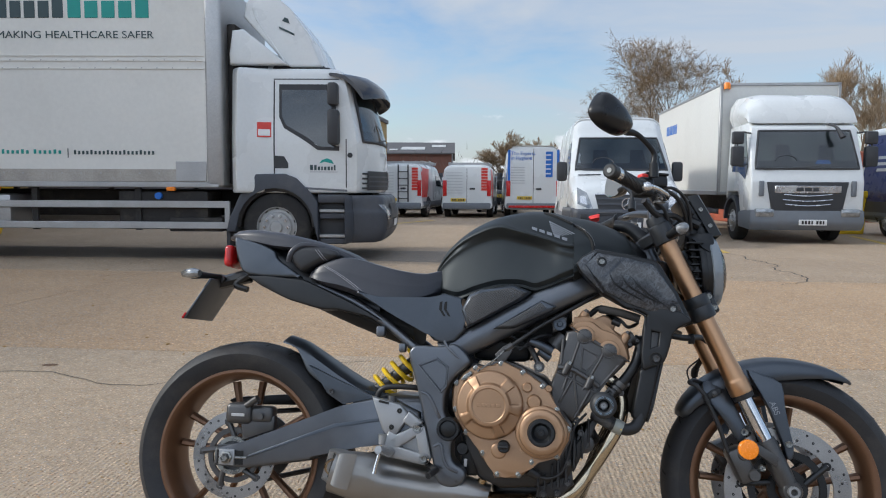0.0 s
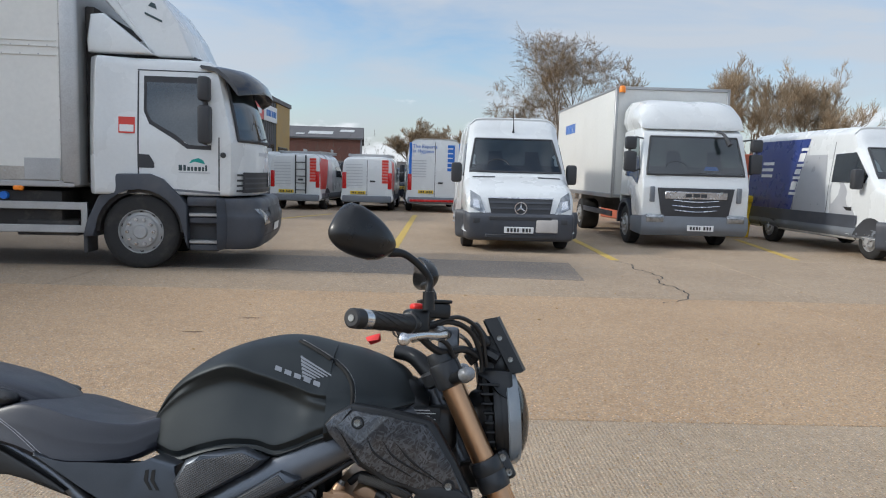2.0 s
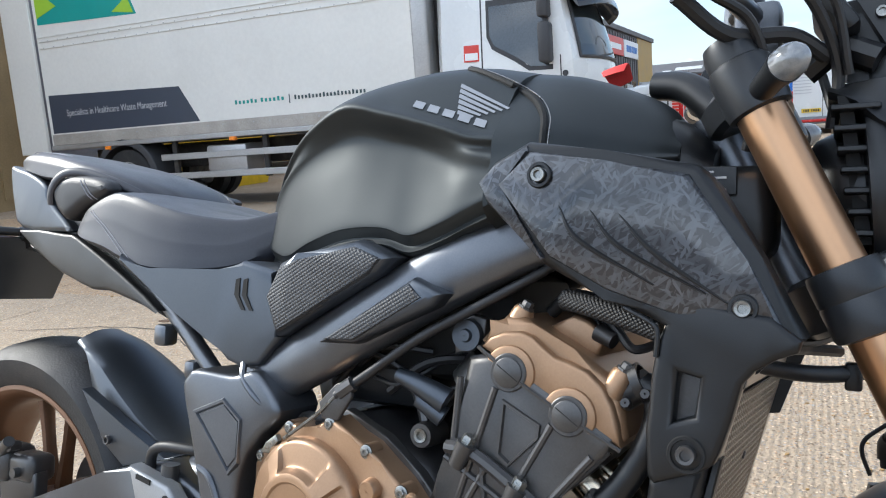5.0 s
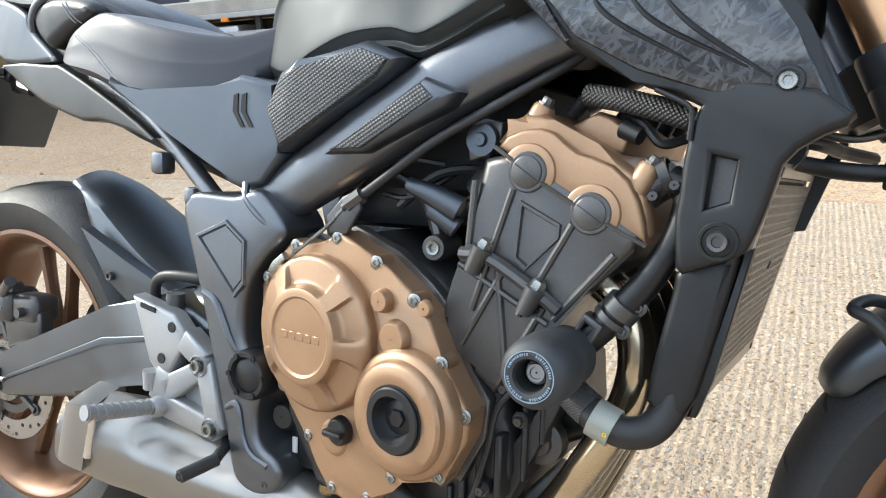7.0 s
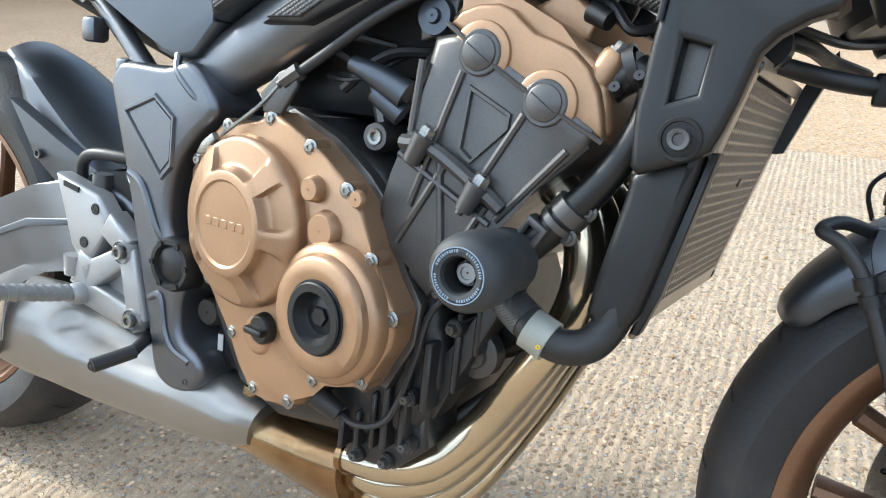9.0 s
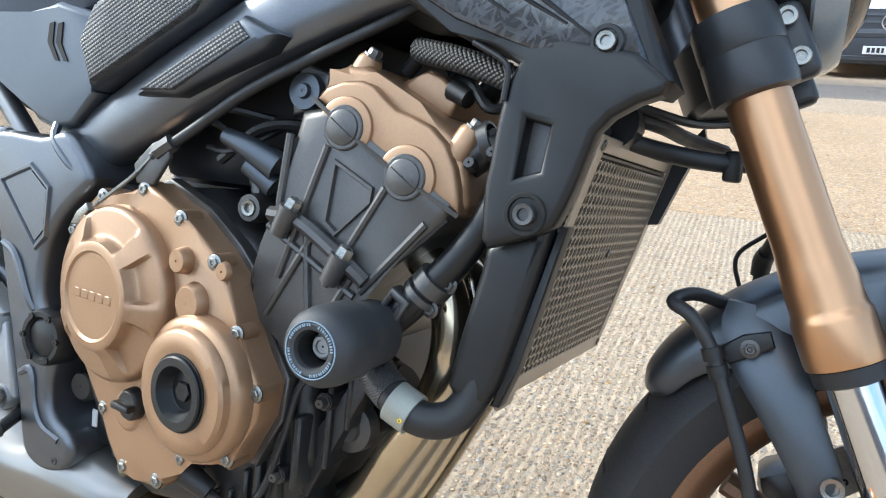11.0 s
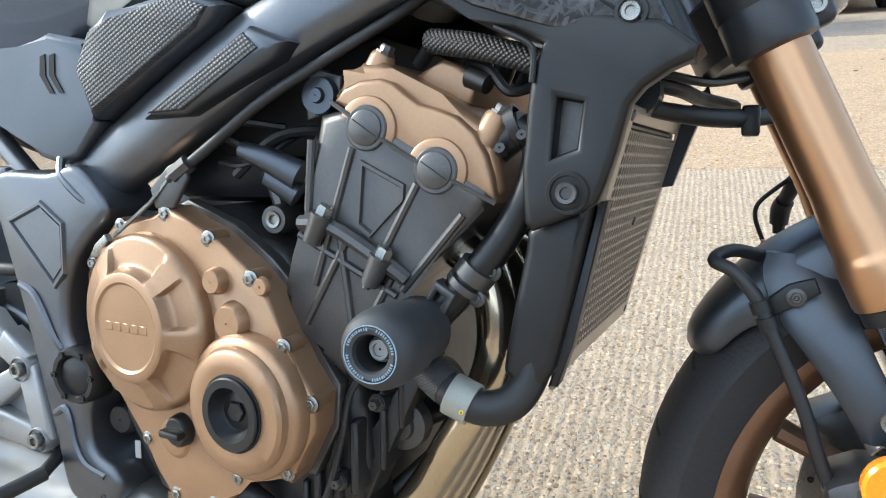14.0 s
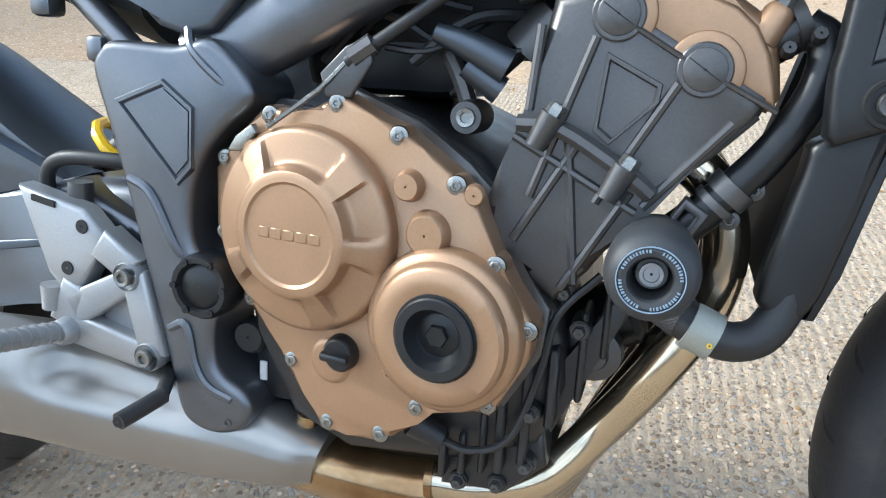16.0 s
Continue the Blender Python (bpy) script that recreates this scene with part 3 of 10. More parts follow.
# boundary fence of grey boards and red container behind the vans
fence_mat = paint("fence_boards", (0.2, 0.185, 0.17), 0.8, vary=0.25, scale=2)
fence = empty("boundary_fence", pose(0, 62, 0), "grey weathered boundary fence of upright boards", "fence")
for i in range(60):
    part("board", box(-18 + i * 1.3, -16.75 + i * 1.3, 0, 0.06, 0, 2.1 + 0.06 * (i % 3), 0.01, 1), fence_mat, fence, smooth=False)
rust_red = paint("red_oxide", (0.36, 0.09, 0.045), 0.6, vary=0.25, scale=3)
cont = empty("skip_container", pose(11.2, 24, 0, 0, 0, 4), "rust red steel container", "container")
part("body", box(-2.5, 2.8, 0, 2.2, 0.0, 2.25, 0.04), rust_red, cont, smooth=False)
for i in range(14):
    part("rib", box(-2.4 + i * 0.39, -2.28 + i * 0.39, -0.06, 0.0, 0.2, 2.15, 0.01, 1), rust_red, cont, smooth=False)
grit_yellow = paint("grit_bin_yellow", (0.75, 0.5, 0.02), 0.45, vary=0.12, scale=5)
gbin = empty("grit_bin", pose(8.95, 17.9, 0, 0, 0, 0), "bright yellow plastic grit bin beside the lorry", "bin")
part("body", plate([(0, 0), (0.75, 0), (0.82, 0.85), (-0.07, 0.85)], 0.55, 0, 0.04), grit_yellow, gbin)
part("lid", box(-0.1, 0.85, -0.05, 0.62, 0.85, 1.02, 0.05), grit_yellow, gbin)

bark = paint("bark", (0.19, 0.145, 0.105), 0.9, vary=0.35, scale=4, bump=0.5, bscale=40)
twig_mat = paint("twigs", (0.33, 0.245, 0.155), 0.9, vary=0.3, scale=2)


def bare_tree(m, height, spread, seed, label, droop=0.25, levels=5, thick=0.16, kids=4, fine=0.0065):
    """A bare spring tree: trunk with limbs, and a crown of fine twigs."""
    r = random.Random(seed)
    root = empty("tree", m, label, "tree", "bare trees")
    limbs, twigs = [], []

    def grow(p, d, length, rad, lev):
        pts, rads = [tuple(p)], [rad]
        q, dd = p.copy(), d.copy()
        steps = 4 if lev < 3 else 3
        for i in range(steps):
            dd = (dd + Vector((r.gauss(0, 0.10), r.gauss(0, 0.10), r.gauss(0.03, 0.05) + (0.16 if lev < 4 else 0.10 - droop * 0.45)))).normalized()
            q = q + dd * length / steps
            pts.append(tuple(q))
            rads.append(rad * (1 - 0.55 * (i + 1) / steps))
        (limbs if lev < 3 else twigs).append((pts, rads))
        if lev >= levels:
            return
        for i in range(kids if lev < levels - 1 else kids + 1):
            t = r.uniform(0.3, 1.0)
            k = min(int(t * steps), steps - 1)
            a = Vector(pts[k]).lerp(Vector(pts[k + 1]), t * steps - k)
            side = Vector((r.gauss(0, 1), r.gauss(0, 1), r.gauss(0.1, 0.4))).normalized()
            grow(a, (dd * 0.8 + side * spread * (1.0 if lev < 2 else 0.8)).normalized(), length * r.uniform(0.52, 0.76), rads[k] * 0.58, lev + 1)

    base = height * 0.42
    grow(Vector((0, 0, 0)), Vector((r.gauss(0, 0.04), r.gauss(0, 0.04), 1)).normalized(), base, thick, 0)
    for part_name, lines, mat, sides in (("trunk", limbs, bark, 6), ("crown", twigs, twig_mat, 3)):
        vs, fs = [], []
        for pts, rads in lines:
            first = len(vs)
            for i, (p, rad) in enumerate(zip(pts, rads)):
                rad = max(rad, fine)
                for j in range(sides):
                    a = 2 * math.pi * j / sides
                    vs.append((p[0] + rad * math.cos(a), p[1] + rad * math.sin(a), p[2] + (0.4 * rad * math.sin(2 * a))))
                if i:
                    for j in range(sides):
                        k = first + (i - 1) * sides
                        fs.append((k + j, k + (j + 1) % sides, k + sides + (j + 1) % sides, k + sides + j))
        me = bpy.data.meshes.new(part_name)
        me.from_pydata(vs, [], fs)
        me.materials.append(mat)
        o = new(part_name, me)
        o.parent = root
    return root


bare_tree(pose(11.6, 45, 0), 10.4, 0.78, 21, "bare birch tree with drooping fine twigs", 0.45, 6, 0.13, 4, 0.0062)
bare_tree(pose(13.4, 46, 0), 11.2, 0.74, 5, "tall bare birch tree with drooping fine twigs", 0.45, 6, 0.13, 4, 0.0062)
bare_tree(pose(9.4, 47, 0), 7.4, 0.74, 31, "small bare birch tree beside the taller ones", 0.55, 6, 0.10, 4, 0.0062)
wide = bare_tree(pose(19.0, 40, 0), 9.6, 0.78, 12, "bushy bare brown tree behind the vans", 0.05, 6, 0.12, 4, 0.0075)
copy_thing(wide, pose(21.6, 41, 0, 0, 0, 80))
copy_thing(wide, pose(16.6, 43, 0, 0, 0, 200))
copy_thing(wide, pose(24.6, 40, 0, 0, 0, 150))
copy_thing(wide, pose(27.8, 42, 0, 0, 0, 250))
far = bare_tree(pose(6.9, 100, 0), 9.4, 1.0, 44, "distant bare rounded tree", 0.05, 5, 0.26, 6, 0.026)
copy_thing(far, pose(10.6, 103, -0.6, 0, 0, 120))
copy_thing(far, pose(14.4, 106, -1, 0, 0, 200))
# a broad hedge closes the view low down
hedge_mat = paint("bare_hedge", (0.105, 0.085, 0.06), 0.95, vary=0.4, scale=1.5)
r = random.Random(77)
vs, fs = [], []
for i in range(9000):
    x, y, z = r.uniform(-60, 90), r.uniform(64, 69), abs(r.gauss(0, 1.5))
    s = r.uniform(0.3, 0.9)
    k = len(vs)
    a = r.uniform(0, 6.28)
    vs += [(x, y, z), (x + 0.04 * math.cos(a), y + 0.04, z), (x + r.gauss(0, 0.25), y + r.gauss(0, 0.25), z + s)]
    fs.append((k, k + 1, k + 2))
me = bpy.data.meshes.new("hedge")
me.from_pydata(vs, [], fs)
me.materials.append(hedge_mat)
tagged(new("hedge", me), "bare brown hedge along the far boundary", "hedge", kind="stuff")
# the building that closes the yard to the south
rear = thing("wall_south", box(-40, 40, -34, -33, 0, 5.5), clad_grey, "grey sheeted wall of a building behind the yard", "wall", kind="structure", smooth=False)

# ---- vehicles ----
van_white = paint("white_vehicle_paint", (0.66, 0.675, 0.67), 0.28, vary=0.03, scale=1.2, coat=0.4, dirt=0.10)
box_white = paint("white_box_panel", (0.665, 0.655, 0.615), 0.42, vary=0.04, scale=0.8, dirt=0.12)
alu = paint("dull_aluminium", (0.42, 0.42, 0.42), 0.45, 0.75, vary=0.12, scale=3, dirt=0.2)
trim_black = paint("black_plastic_trim", (0.035, 0.036, 0.04), 0.6, vary=0.2, scale=5)
trim_grey = paint("grey_bumper_plastic", (0.15, 0.165, 0.185), 0.6, vary=0.12, scale=4, dirt=0.15)
cab_grey = paint("slate_grey_plastic", (0.048, 0.053, 0.065), 0.5, vary=0.12, scale=4, dirt=0.15)
rubber = paint("tyre_rubber", (0.018, 0.0175, 0.0175), 0.8, vary=0.25, scale=7, dirt=0.15)
steel_wheel = paint("wheel_steel", (0.36, 0.36, 0.355), 0.5, 0.25, vary=0.15, scale=8, dirt=0.3)
dark_under = paint("chassis_black", (0.022, 0.02, 0.019), 0.75, vary=0.3, scale=5, dirt=0.3)
screen_glass = glass("windscreen_glass", (0.85, 0.92, 0.93), 0.02, 0.9, 1.9)
lamp_clear = paint("headlamp_clear", (0.30, 0.31, 0.32), 0.12, 0.6, vary=0.5, scale=14, rvary=0.05)
lamp_red = paint("tail_lamp_red", (0.45, 0.012, 0.012), 0.25, vary=0.2, scale=14)
lamp_amber = paint("amber_lens", (0.85, 0.24, 0.015), 0.3, vary=0.12, scale=30)
plate_white = paint("plate_white", (0.75, 0.75, 0.74), 0.4, vary=0.04)
plate_yellow = paint("plate_yellow", (0.72, 0.5, 0.03), 0.4, vary=0.06)
plate_ink = paint("plate_ink", (0.02, 0.02, 0.02), 0.5, vary=0.1)
ink_dark = paint("lettering_dark_green", (0.03, 0.055, 0.06), 0.4, vary=0.05)
ink_teal = paint("lettering_teal", (0.012, 0.27, 0.235), 0.4, vary=0.05)
panel_navy = paint("navy_vinyl", (0.035, 0.045, 0.068), 0.4, vary=0.06)
green_vinyl = paint("green_vinyl", (0.01, 0.28, 0.25), 0.4, vary=0.05)
lime_vinyl = paint("lime_vinyl", (0.3, 0.5, 0.03), 0.4, vary=0.05)
livery_red = paint("red_vinyl", (0.6, 0.045, 0.03), 0.35, vary=0.05)
livery_blue = paint("blue_vinyl", (0.015, 0.13, 0.5), 0.35, vary=0.05)
navy_paint = paint("dark_blue_paint", (0.02, 0.04, 0.19), 0.3, vary=0.06, coat=0.4)
silver_paint = paint("silver_grey", (0.42, 0.43, 0.45), 0.35, 0.1, vary=0.05)
chrome_dull = paint("silver_trim", (0.55, 0.55, 0.56), 0.25, 0.9, vary=0.08)
cabin_dark = paint("cabin_interior", (0.05, 0.05, 0.055), 0.8, vary=0.2, scale=4)
cabin_grey = paint("cabin_lining", (0.105, 0.115, 0.115), 0.8, vary=0.3, scale=2.5)


def hull(prof, wide, bm=None, bevel=0.03, seg=2):
    """A body with the side outline prof of (x, z) whose half width at a height is wide(z)."""
    b = bmesh.new()
    le = [b.verts.new((x, wide(z), z)) for x, z in prof]
    ri = [b.verts.new((x, -wide(z), z)) for x, z in prof]
    k = len(prof)
    b.faces.new(le)
    b.faces.new(ri[::-1])
    for i in range(k):
        b.faces.new((ri[i], ri[(i + 1) % k], le[(i + 1) % k], le[i]))
    bmesh.ops.recalc_face_normals(b, faces=b.faces)
    if bevel:
        bmesh.ops.bevel(b, geom=b.edges[:], offset=bevel, segments=seg, affect="EDGES", profile=0.6, clamp_overlap=True)
    bmesh.ops.triangulate(b, faces=[f for f in b.faces if len(f.verts) > 4])
    return join(bm, b)


def side_patch(pts, wide, side, off=0.004, thick=0.02, bm=None):
    """A panel with the outline pts (x, z) lying on the body's side."""
    if isinstance(wide, BVHTree) and len(pts) == 4:
        return join(bm, cling(wide, pts, "right" if side < 0 else "left", off))

    def out(x, z):
        if not isinstance(wide, BVHTree):
            return wide(z)
        return abs(wide.ray_cast(Vector((x, side * 6, z)), Vector((0, -side, 0)))[0].y)

    b = bmesh.new()
    hi = [b.verts.new((x, side * (out(x, z) + off), z)) for x, z in pts]
    lo = [b.verts.new((x, side * (out(x, z) - thick), z)) for x, z in pts]
    b.faces.new(hi), b.faces.new(lo[::-1])
    k = len(pts)
    for i in range(k):
        b.faces.new((lo[i], lo[(i + 1) % k], hi[(i + 1) % k], hi[i]))
    bmesh.ops.triangulate(b, faces=[f for f in b.faces if len(f.verts) > 4])
    return join(bm, b)


def end_patch(p0, p1, pts, off=0.006, thick=0.02, bm=None, bow=0.0):
    """A panel on a front or rear surface that runs from p0 to p1 (x, z); pts are (y, share of the way)."""
    dx, dz = p1[0] - p0[0], p1[1] - p0[1]
    ln = math.hypot(dx, dz)
    nx, nz = dz / ln, -dx / ln
    if bow < 0:
        nx, nz, bow = -nx, -nz, 0.0
    b = bmesh.new()
    hi = [b.verts.new((p0[0] + dx * s + nx * off, y, p0[1] + dz * s + nz * off)) for y, s in pts]
    lo = [b.verts.new((p0[0] + dx * s - nx * thick, y, p0[1] + dz * s - nz * thick)) for y, s in pts]
    b.faces.new(hi), b.faces.new(lo[::-1])
    k = len(pts)
    for i in range(k):
        b.faces.new((lo[i], lo[(i + 1) % k], hi[(i + 1) % k], hi[i]))
    bmesh.ops.triangulate(b, faces=[f for f in b.faces if len(f.verts) > 4])
    return join(bm, b)


def cling(tree, corners, way, lift=0.006, n=10, k=5):
    """A skin of four corners laid on a body: way "front" and "rear" take (y, z), "right" takes (x, z)."""
    a, b, c, d = (Vector(q) for q in corners)
    bm = bmesh.new()
    rows = []
    for i in range(n + 1):
        row = []
        for j in range(k + 1):
            u, v = a.lerp(b, i / n).lerp(d.lerp(c, i / n), j / k)
            if way in ("right", "left"):
                s = -1 if way == "right" else 1
                o, ray = Vector((u, s * 6, v)), Vector((0, -s, 0))
            else:
                o, ray = Vector((12 if way == "front" else -6, u, v)), Vector((-1 if way == "front" else 1, 0, 0))
            at = tree.ray_cast(o, ray)[0] or tree.find_nearest(o)[0]
            row.append(bm.verts.new(at - ray * lift))
        rows.append(row)
    for p, q in zip(rows, rows[1:]):
        for j in range(k):
            bm.faces.new((p[j], p[j + 1], q[j + 1], q[j]))
    return bm


def layers(rings, res=3, around=3):
    """A body lofted upwards from rings of (x, y) at heights z."""
    return loft([[(x, y, z) for x, y in ring] for z, ring in rings], res, around)


def cab_ring(back, corner, front, w):
    right = [(back, -w), (back + 0.5, -w), (corner - 0.22, -w), (corner + 0.02, -w * 0.992), (corner + 0.10, -w * 0.945), (front - 0.05, -w * 0.5), (front, 0)]
    return right + [(x, -y) for x, y in right[-2::-1]]


def nose_ring(back, corner, front, w):
    """A bumper seen from above: straight flanks, tight corners, a shallow bow in front."""
    right = [(back, -w), ((back + corner) / 2, -w), (corner - 0.04, -w), (corner + 0.06, -w * 0.98), (front - 0.045, -w * 0.89), (front - 0.012, -w * 0.5), (front, 0)]
    return right + [(x, -y) for x, y in right[-2::-1]]


def screen(tree, body, corners, lift=0.05):
    """A windscreen with the lining, dashboard and head rests of the cabin behind its glass."""
    (ya, za), (yb, zb), (yc, zc), (yd, zd) = corners
    back = part("cabin_lining", cling(tree, corners, "front", 0.006), cabin_grey, body)
    dash = [(yd + (ya - yd) * 0.2, zd + (za - zd) * 0.2), (yc + (yb - yc) * 0.2, zc + (zb - zc) * 0.2), (yc, zc), (yd, zd)]
    part("dashboard", cling(tree, dash, "front", 0.016), cabin_dark, back)
    for t in (0.25, 0.72):
        y = ya + (yb - ya) * t
        part("head_rest", cling(tree, [(y - 0.12, zc + (zb - zc) * 0.62), (y + 0.12, zc + (zb - zc) * 0.62), (y + 0.16, zc + (zb - zc) * 0.2), (y - 0.16, zc + (zb - zc) * 0.2)], "front", 0.012, 3, 3), cabin_dark, back)
    part("steering_wheel", ringed_tube(tree, ya + (yb - ya) * 0.28, zc + (zb - zc) * 0.2, 0.2), trim_black, back)
    part("windscreen", cling(tree, corners, "front", lift), screen_glass, body, "windscreen glass")
    rim = []
    for (y0, z0), (y1, z1) in zip(corners, corners[1:] + corners[:1]):
        for i in range(8):
            at = tree.ray_cast(Vector((12, y0 + (y1 - y0) * i / 8, z0 + (z1 - z0) * i / 8)), Vector((-1, 0, 0)))[0]
            if at:
                rim.append((at.x + lift * 0.6, at.y, at.z))
    part("screen_seal", tube(rim + rim[:1], 0.022, 6, 1, smooth=False), trim_black, body)


def ringed_tube(tree, y, z, r):
    pts = []
    for i in range(13):
        a = math.pi * i / 12
        at = tree.ray_cast(Vector((12, y + r * math.cos(a), z + r * 0.55 * math.sin(a))), Vector((-1, 0, 0)))[0]
        pts.append((at.x + 0.02, at.y, at.z))
    return tube(pts, 0.014, 6, 1, smooth=False)


def quad(y0, y1, s0, s1):
    return [(y0, s0), (y1, s0), (y1, s1), (y0, s1)]


def road_wheel(parent, x, y, rad, wide, side, nuts=10, dish=0.02, rim=0.58):
    """A wheel whose outer face looks to the given side; y is that face."""
    m = Matrix.Translation((x, y, rad)) @ Matrix.Rotation(radians(-90 * side), 4, "X")
    r = rad
    tyre = lathe([(r * rim, -wide), (r * 0.9, -wide), (r, -wide * 0.85), (r, -wide * 0.15), (r * 0.96, -0.02), (r * 0.85, 0.0), (r * rim, -0.012)], 40)
    w = part("wheel", lathe([(0.001, dish + 0.03), (r * 0.16, dish + 0.03), (r * 0.2, dish), (r * 0.42, dish - 0.01), (r * 0.46, dish - 0.05), (r * (rim - 0.03), -0.05), (r * rim, -0.008), (r * (rim + 0.012), -0.008), (r * (rim + 0.01), -wide)], 32, m), steel_wheel, parent)
    part("tyre", tyre, rubber, w, m=m)
    bm = None
    for i in range(nuts):
        a = 2 * math.pi * i / nuts
        bm = lathe([(0.001, 0.045), (r * 0.04, 0.045), (r * 0.052, 0)], 8, Matrix.Translation((r * 0.34 * math.cos(a), r * 0.34 * math.sin(a), dish - 0.01)), bm)
    tagged(part("wheel_nut", bm, chrome_dull, w, m=m), kind="stuff")
    bm = None
    for i in range(nuts):
        a = 2 * math.pi * (i + 0.5) / nuts
        bm = lathe([(0.001, 0.004), (r * 0.05, 0.004), (r * 0.055, -0.01)], 10, Matrix.Translation((r * (rim - 0.065) * math.cos(a), r * (rim - 0.065) * math.sin(a), -0.048)), bm)
    tagged(part("hand_hole", bm, dark_under, w, m=m), kind="stuff")
    return w


def mirror_arm(parent, x, y, z, side, tall=0.42, out=0.25):
    arm = part("mirror", tube([(x, y, z + tall * 0.9), (x + 0.05, y + side * out, z + tall * 0.85), (x + 0.05, y + side * out, z - tall * 0.1), (x, y, z - tall * 0.05)], 0.016, 6, 4), trim_black, parent)
    part("mirror_housing", box(x - 0.03, x + 0.11, y + side * (out - 0.09), y + side * (out + 0.13), z + tall * 0.55, z + tall * 0.95, 0.035), trim_black, arm)
    part("mirror_housing", box(x - 0.03, x + 0.12, y + side * (out - 0.1), y + side * (out + 0.14), z - tall * 0.15, z + tall * 0.48, 0.04), trim_black, arm)


def number_plate(parent, x, y, z, facing, mat):
    p = part("number_plate", box(x - 0.008, x + 0.008, y - 0.26, y + 0.26, z - 0.055, z + 0.055, 0.004, 1), mat, parent, smooth=False)
    bm = None
    for y0, y1 in ((-0.21, -0.17), (-0.15, -0.11), (-0.09, -0.05), (-0.03, 0.0), (0.06, 0.1), (0.12, 0.16), (0.18, 0.21)):
        bm = box(x + facing * 0.008, x + facing * 0.011, y + y0, y + y1, z - 0.033, z + 0.033, bm=bm)
    tagged(part("plate_bars", bm, plate_ink, p, smooth=False), kind="stuff")


def letters_as_blocks(parent, x0, x1, z0, z1, y, count, mat, name="logo_shape", fill=0.78):
    """A brand's word as plain blocks of its colour and size on a side that faces -y."""
    bm = None
    step = (x1 - x0) / count
    for i in range(count):
        tall = z1 if i % 4 == 0 else z0 + (z1 - z0) * 0.78
        bm = box(x0 + i * step, x0 + (i + fill) * step, y - 0.004, y + 0.004, z0, tall, min(step, z1 - z0) * 0.12, 1, bm)
    return tagged(part(name, bm, mat, parent, smooth=False), kind="stuff")


# -- the large box lorry beside the motorcycle
lorry = empty("box_lorry", pose(-2.535, 11.98, 0), "white box lorry with slate grey lower cab on the yard", "lorry")
SIDE = -1.23
body = part("box_body", box(-7.75, -0.86, -1.23, 1.23, 1.08, 3.95, 0.02, 1), box_white, lorry, "white panelled box body")
part("front_post", box(-0.98, -0.74, -1.25, 1.25, 1.06, 3.97, 0.045, 3), alu, body, "grey aluminium corner post")
part("bottom_rail", box(-7.75, -0.8, -1.25, 1.25, 1.05, 1.13, 0.012, 1), alu, body)
part("skirting", box(-7.7, -1.0, -1.238, 1.238, 1.13, 1.31, 0.006, 1), paint("galvanised_strip", (0.4, 0.375, 0.34), 0.55, 0.4, vary=0.2, scale=3, dirt=0.3), body)
for z in (2.72, 2.83, 2.9):
    part("trim_strip", box(-7.7, -1.0, -1.243, -1.2, z - 0.008, z + 0.008, 0.003, 1), box_white, body)
bm = None
for i in range(60):
    bm = box(-7.6 + i * 0.11, -7.585 + i * 0.11, -1.246, -1.23, 2.72 + 0.11 * (i % 2), 2.735 + 0.11 * (i % 2), bm=bm)
for i in range(24):
    bm = box(-7.55 + i * 0.28, -7.53 + i * 0.28, -1.243, -1.23, 1.24, 1.26, bm=bm)
for i in range(9):
    bm = box(-0.97, -0.955, -1.256, -1.24, 1.3 + i * 0.3, 1.315 + i * 0.3, bm=bm)
tagged(part("rivet", bm, alu, body, smooth=False), kind="stuff")
part("kick_plate", box(-1.42, -0.98, -1.245, -1.235, 1.14, 1.42, 0.004, 1), alu, body)
# livery: blocks stand in for the brand's word, the slogan is lettered
letters_as_blocks(body, -3.92, -2.92, 3.42, 3.72, SIDE - 0.004, 5, ink_dark)
letters_as_blocks(body, -2.9, -1.7, 3.42, 3.72, SIDE - 0.004, 5, ink_teal)
slogan = lettering("MAKING HEALTHCARE SAFER", 0.145, 0.002)
xs = [v.co.x for v in slogan.verts]
move(slogan, Matrix.Translation((-3.93, SIDE - 0.006, 3.14)) @ Matrix.Diagonal((2.23 / (max(xs) - min(xs)), 1, 1, 1)))
tagged(part("slogan", slogan, ink_dark, body, smooth=False), kind="stuff")
for x0, x1 in ((-3.92, -3.5), (-3.46, -3.03)):
    letters_as_blocks(body, x0, x1, 1.522, 1.585, SIDE - 0.004, 6, ink_teal, "telephone_bar", 0.55)
part("divider", box(-2.97, -2.96, SIDE - 0.008, SIDE, 1.47, 1.6), ink_dark, body, smooth=False)
letters_as_blocks(body, -2.88, -1.7, 1.515, 1.58, SIDE - 0.004, 20, ink_dark, "web_bar", 0.55)
part("dark_band", plate([(-7.66, 1.33), (-4.6, 1.33), (-4.93, 1.88), (-7.66, 1.96)], SIDE + 0.01, SIDE - 0.004), panel_navy, body, "navy blue vinyl band", smooth=False)
motto = lettering("Specialists in Healthcare Waste Management", 0.15, 0.002)
xs = [v.co.x for v in motto.verts]
move(motto, Matrix.Translation((-7.3, SIDE - 0.008, 1.6)) @ Matrix.Diagonal((2.1 / (max(xs) - min(xs)), 1, 1, 1)))
tagged(part("motto", motto, silver_paint, body, smooth=False), kind="stuff")
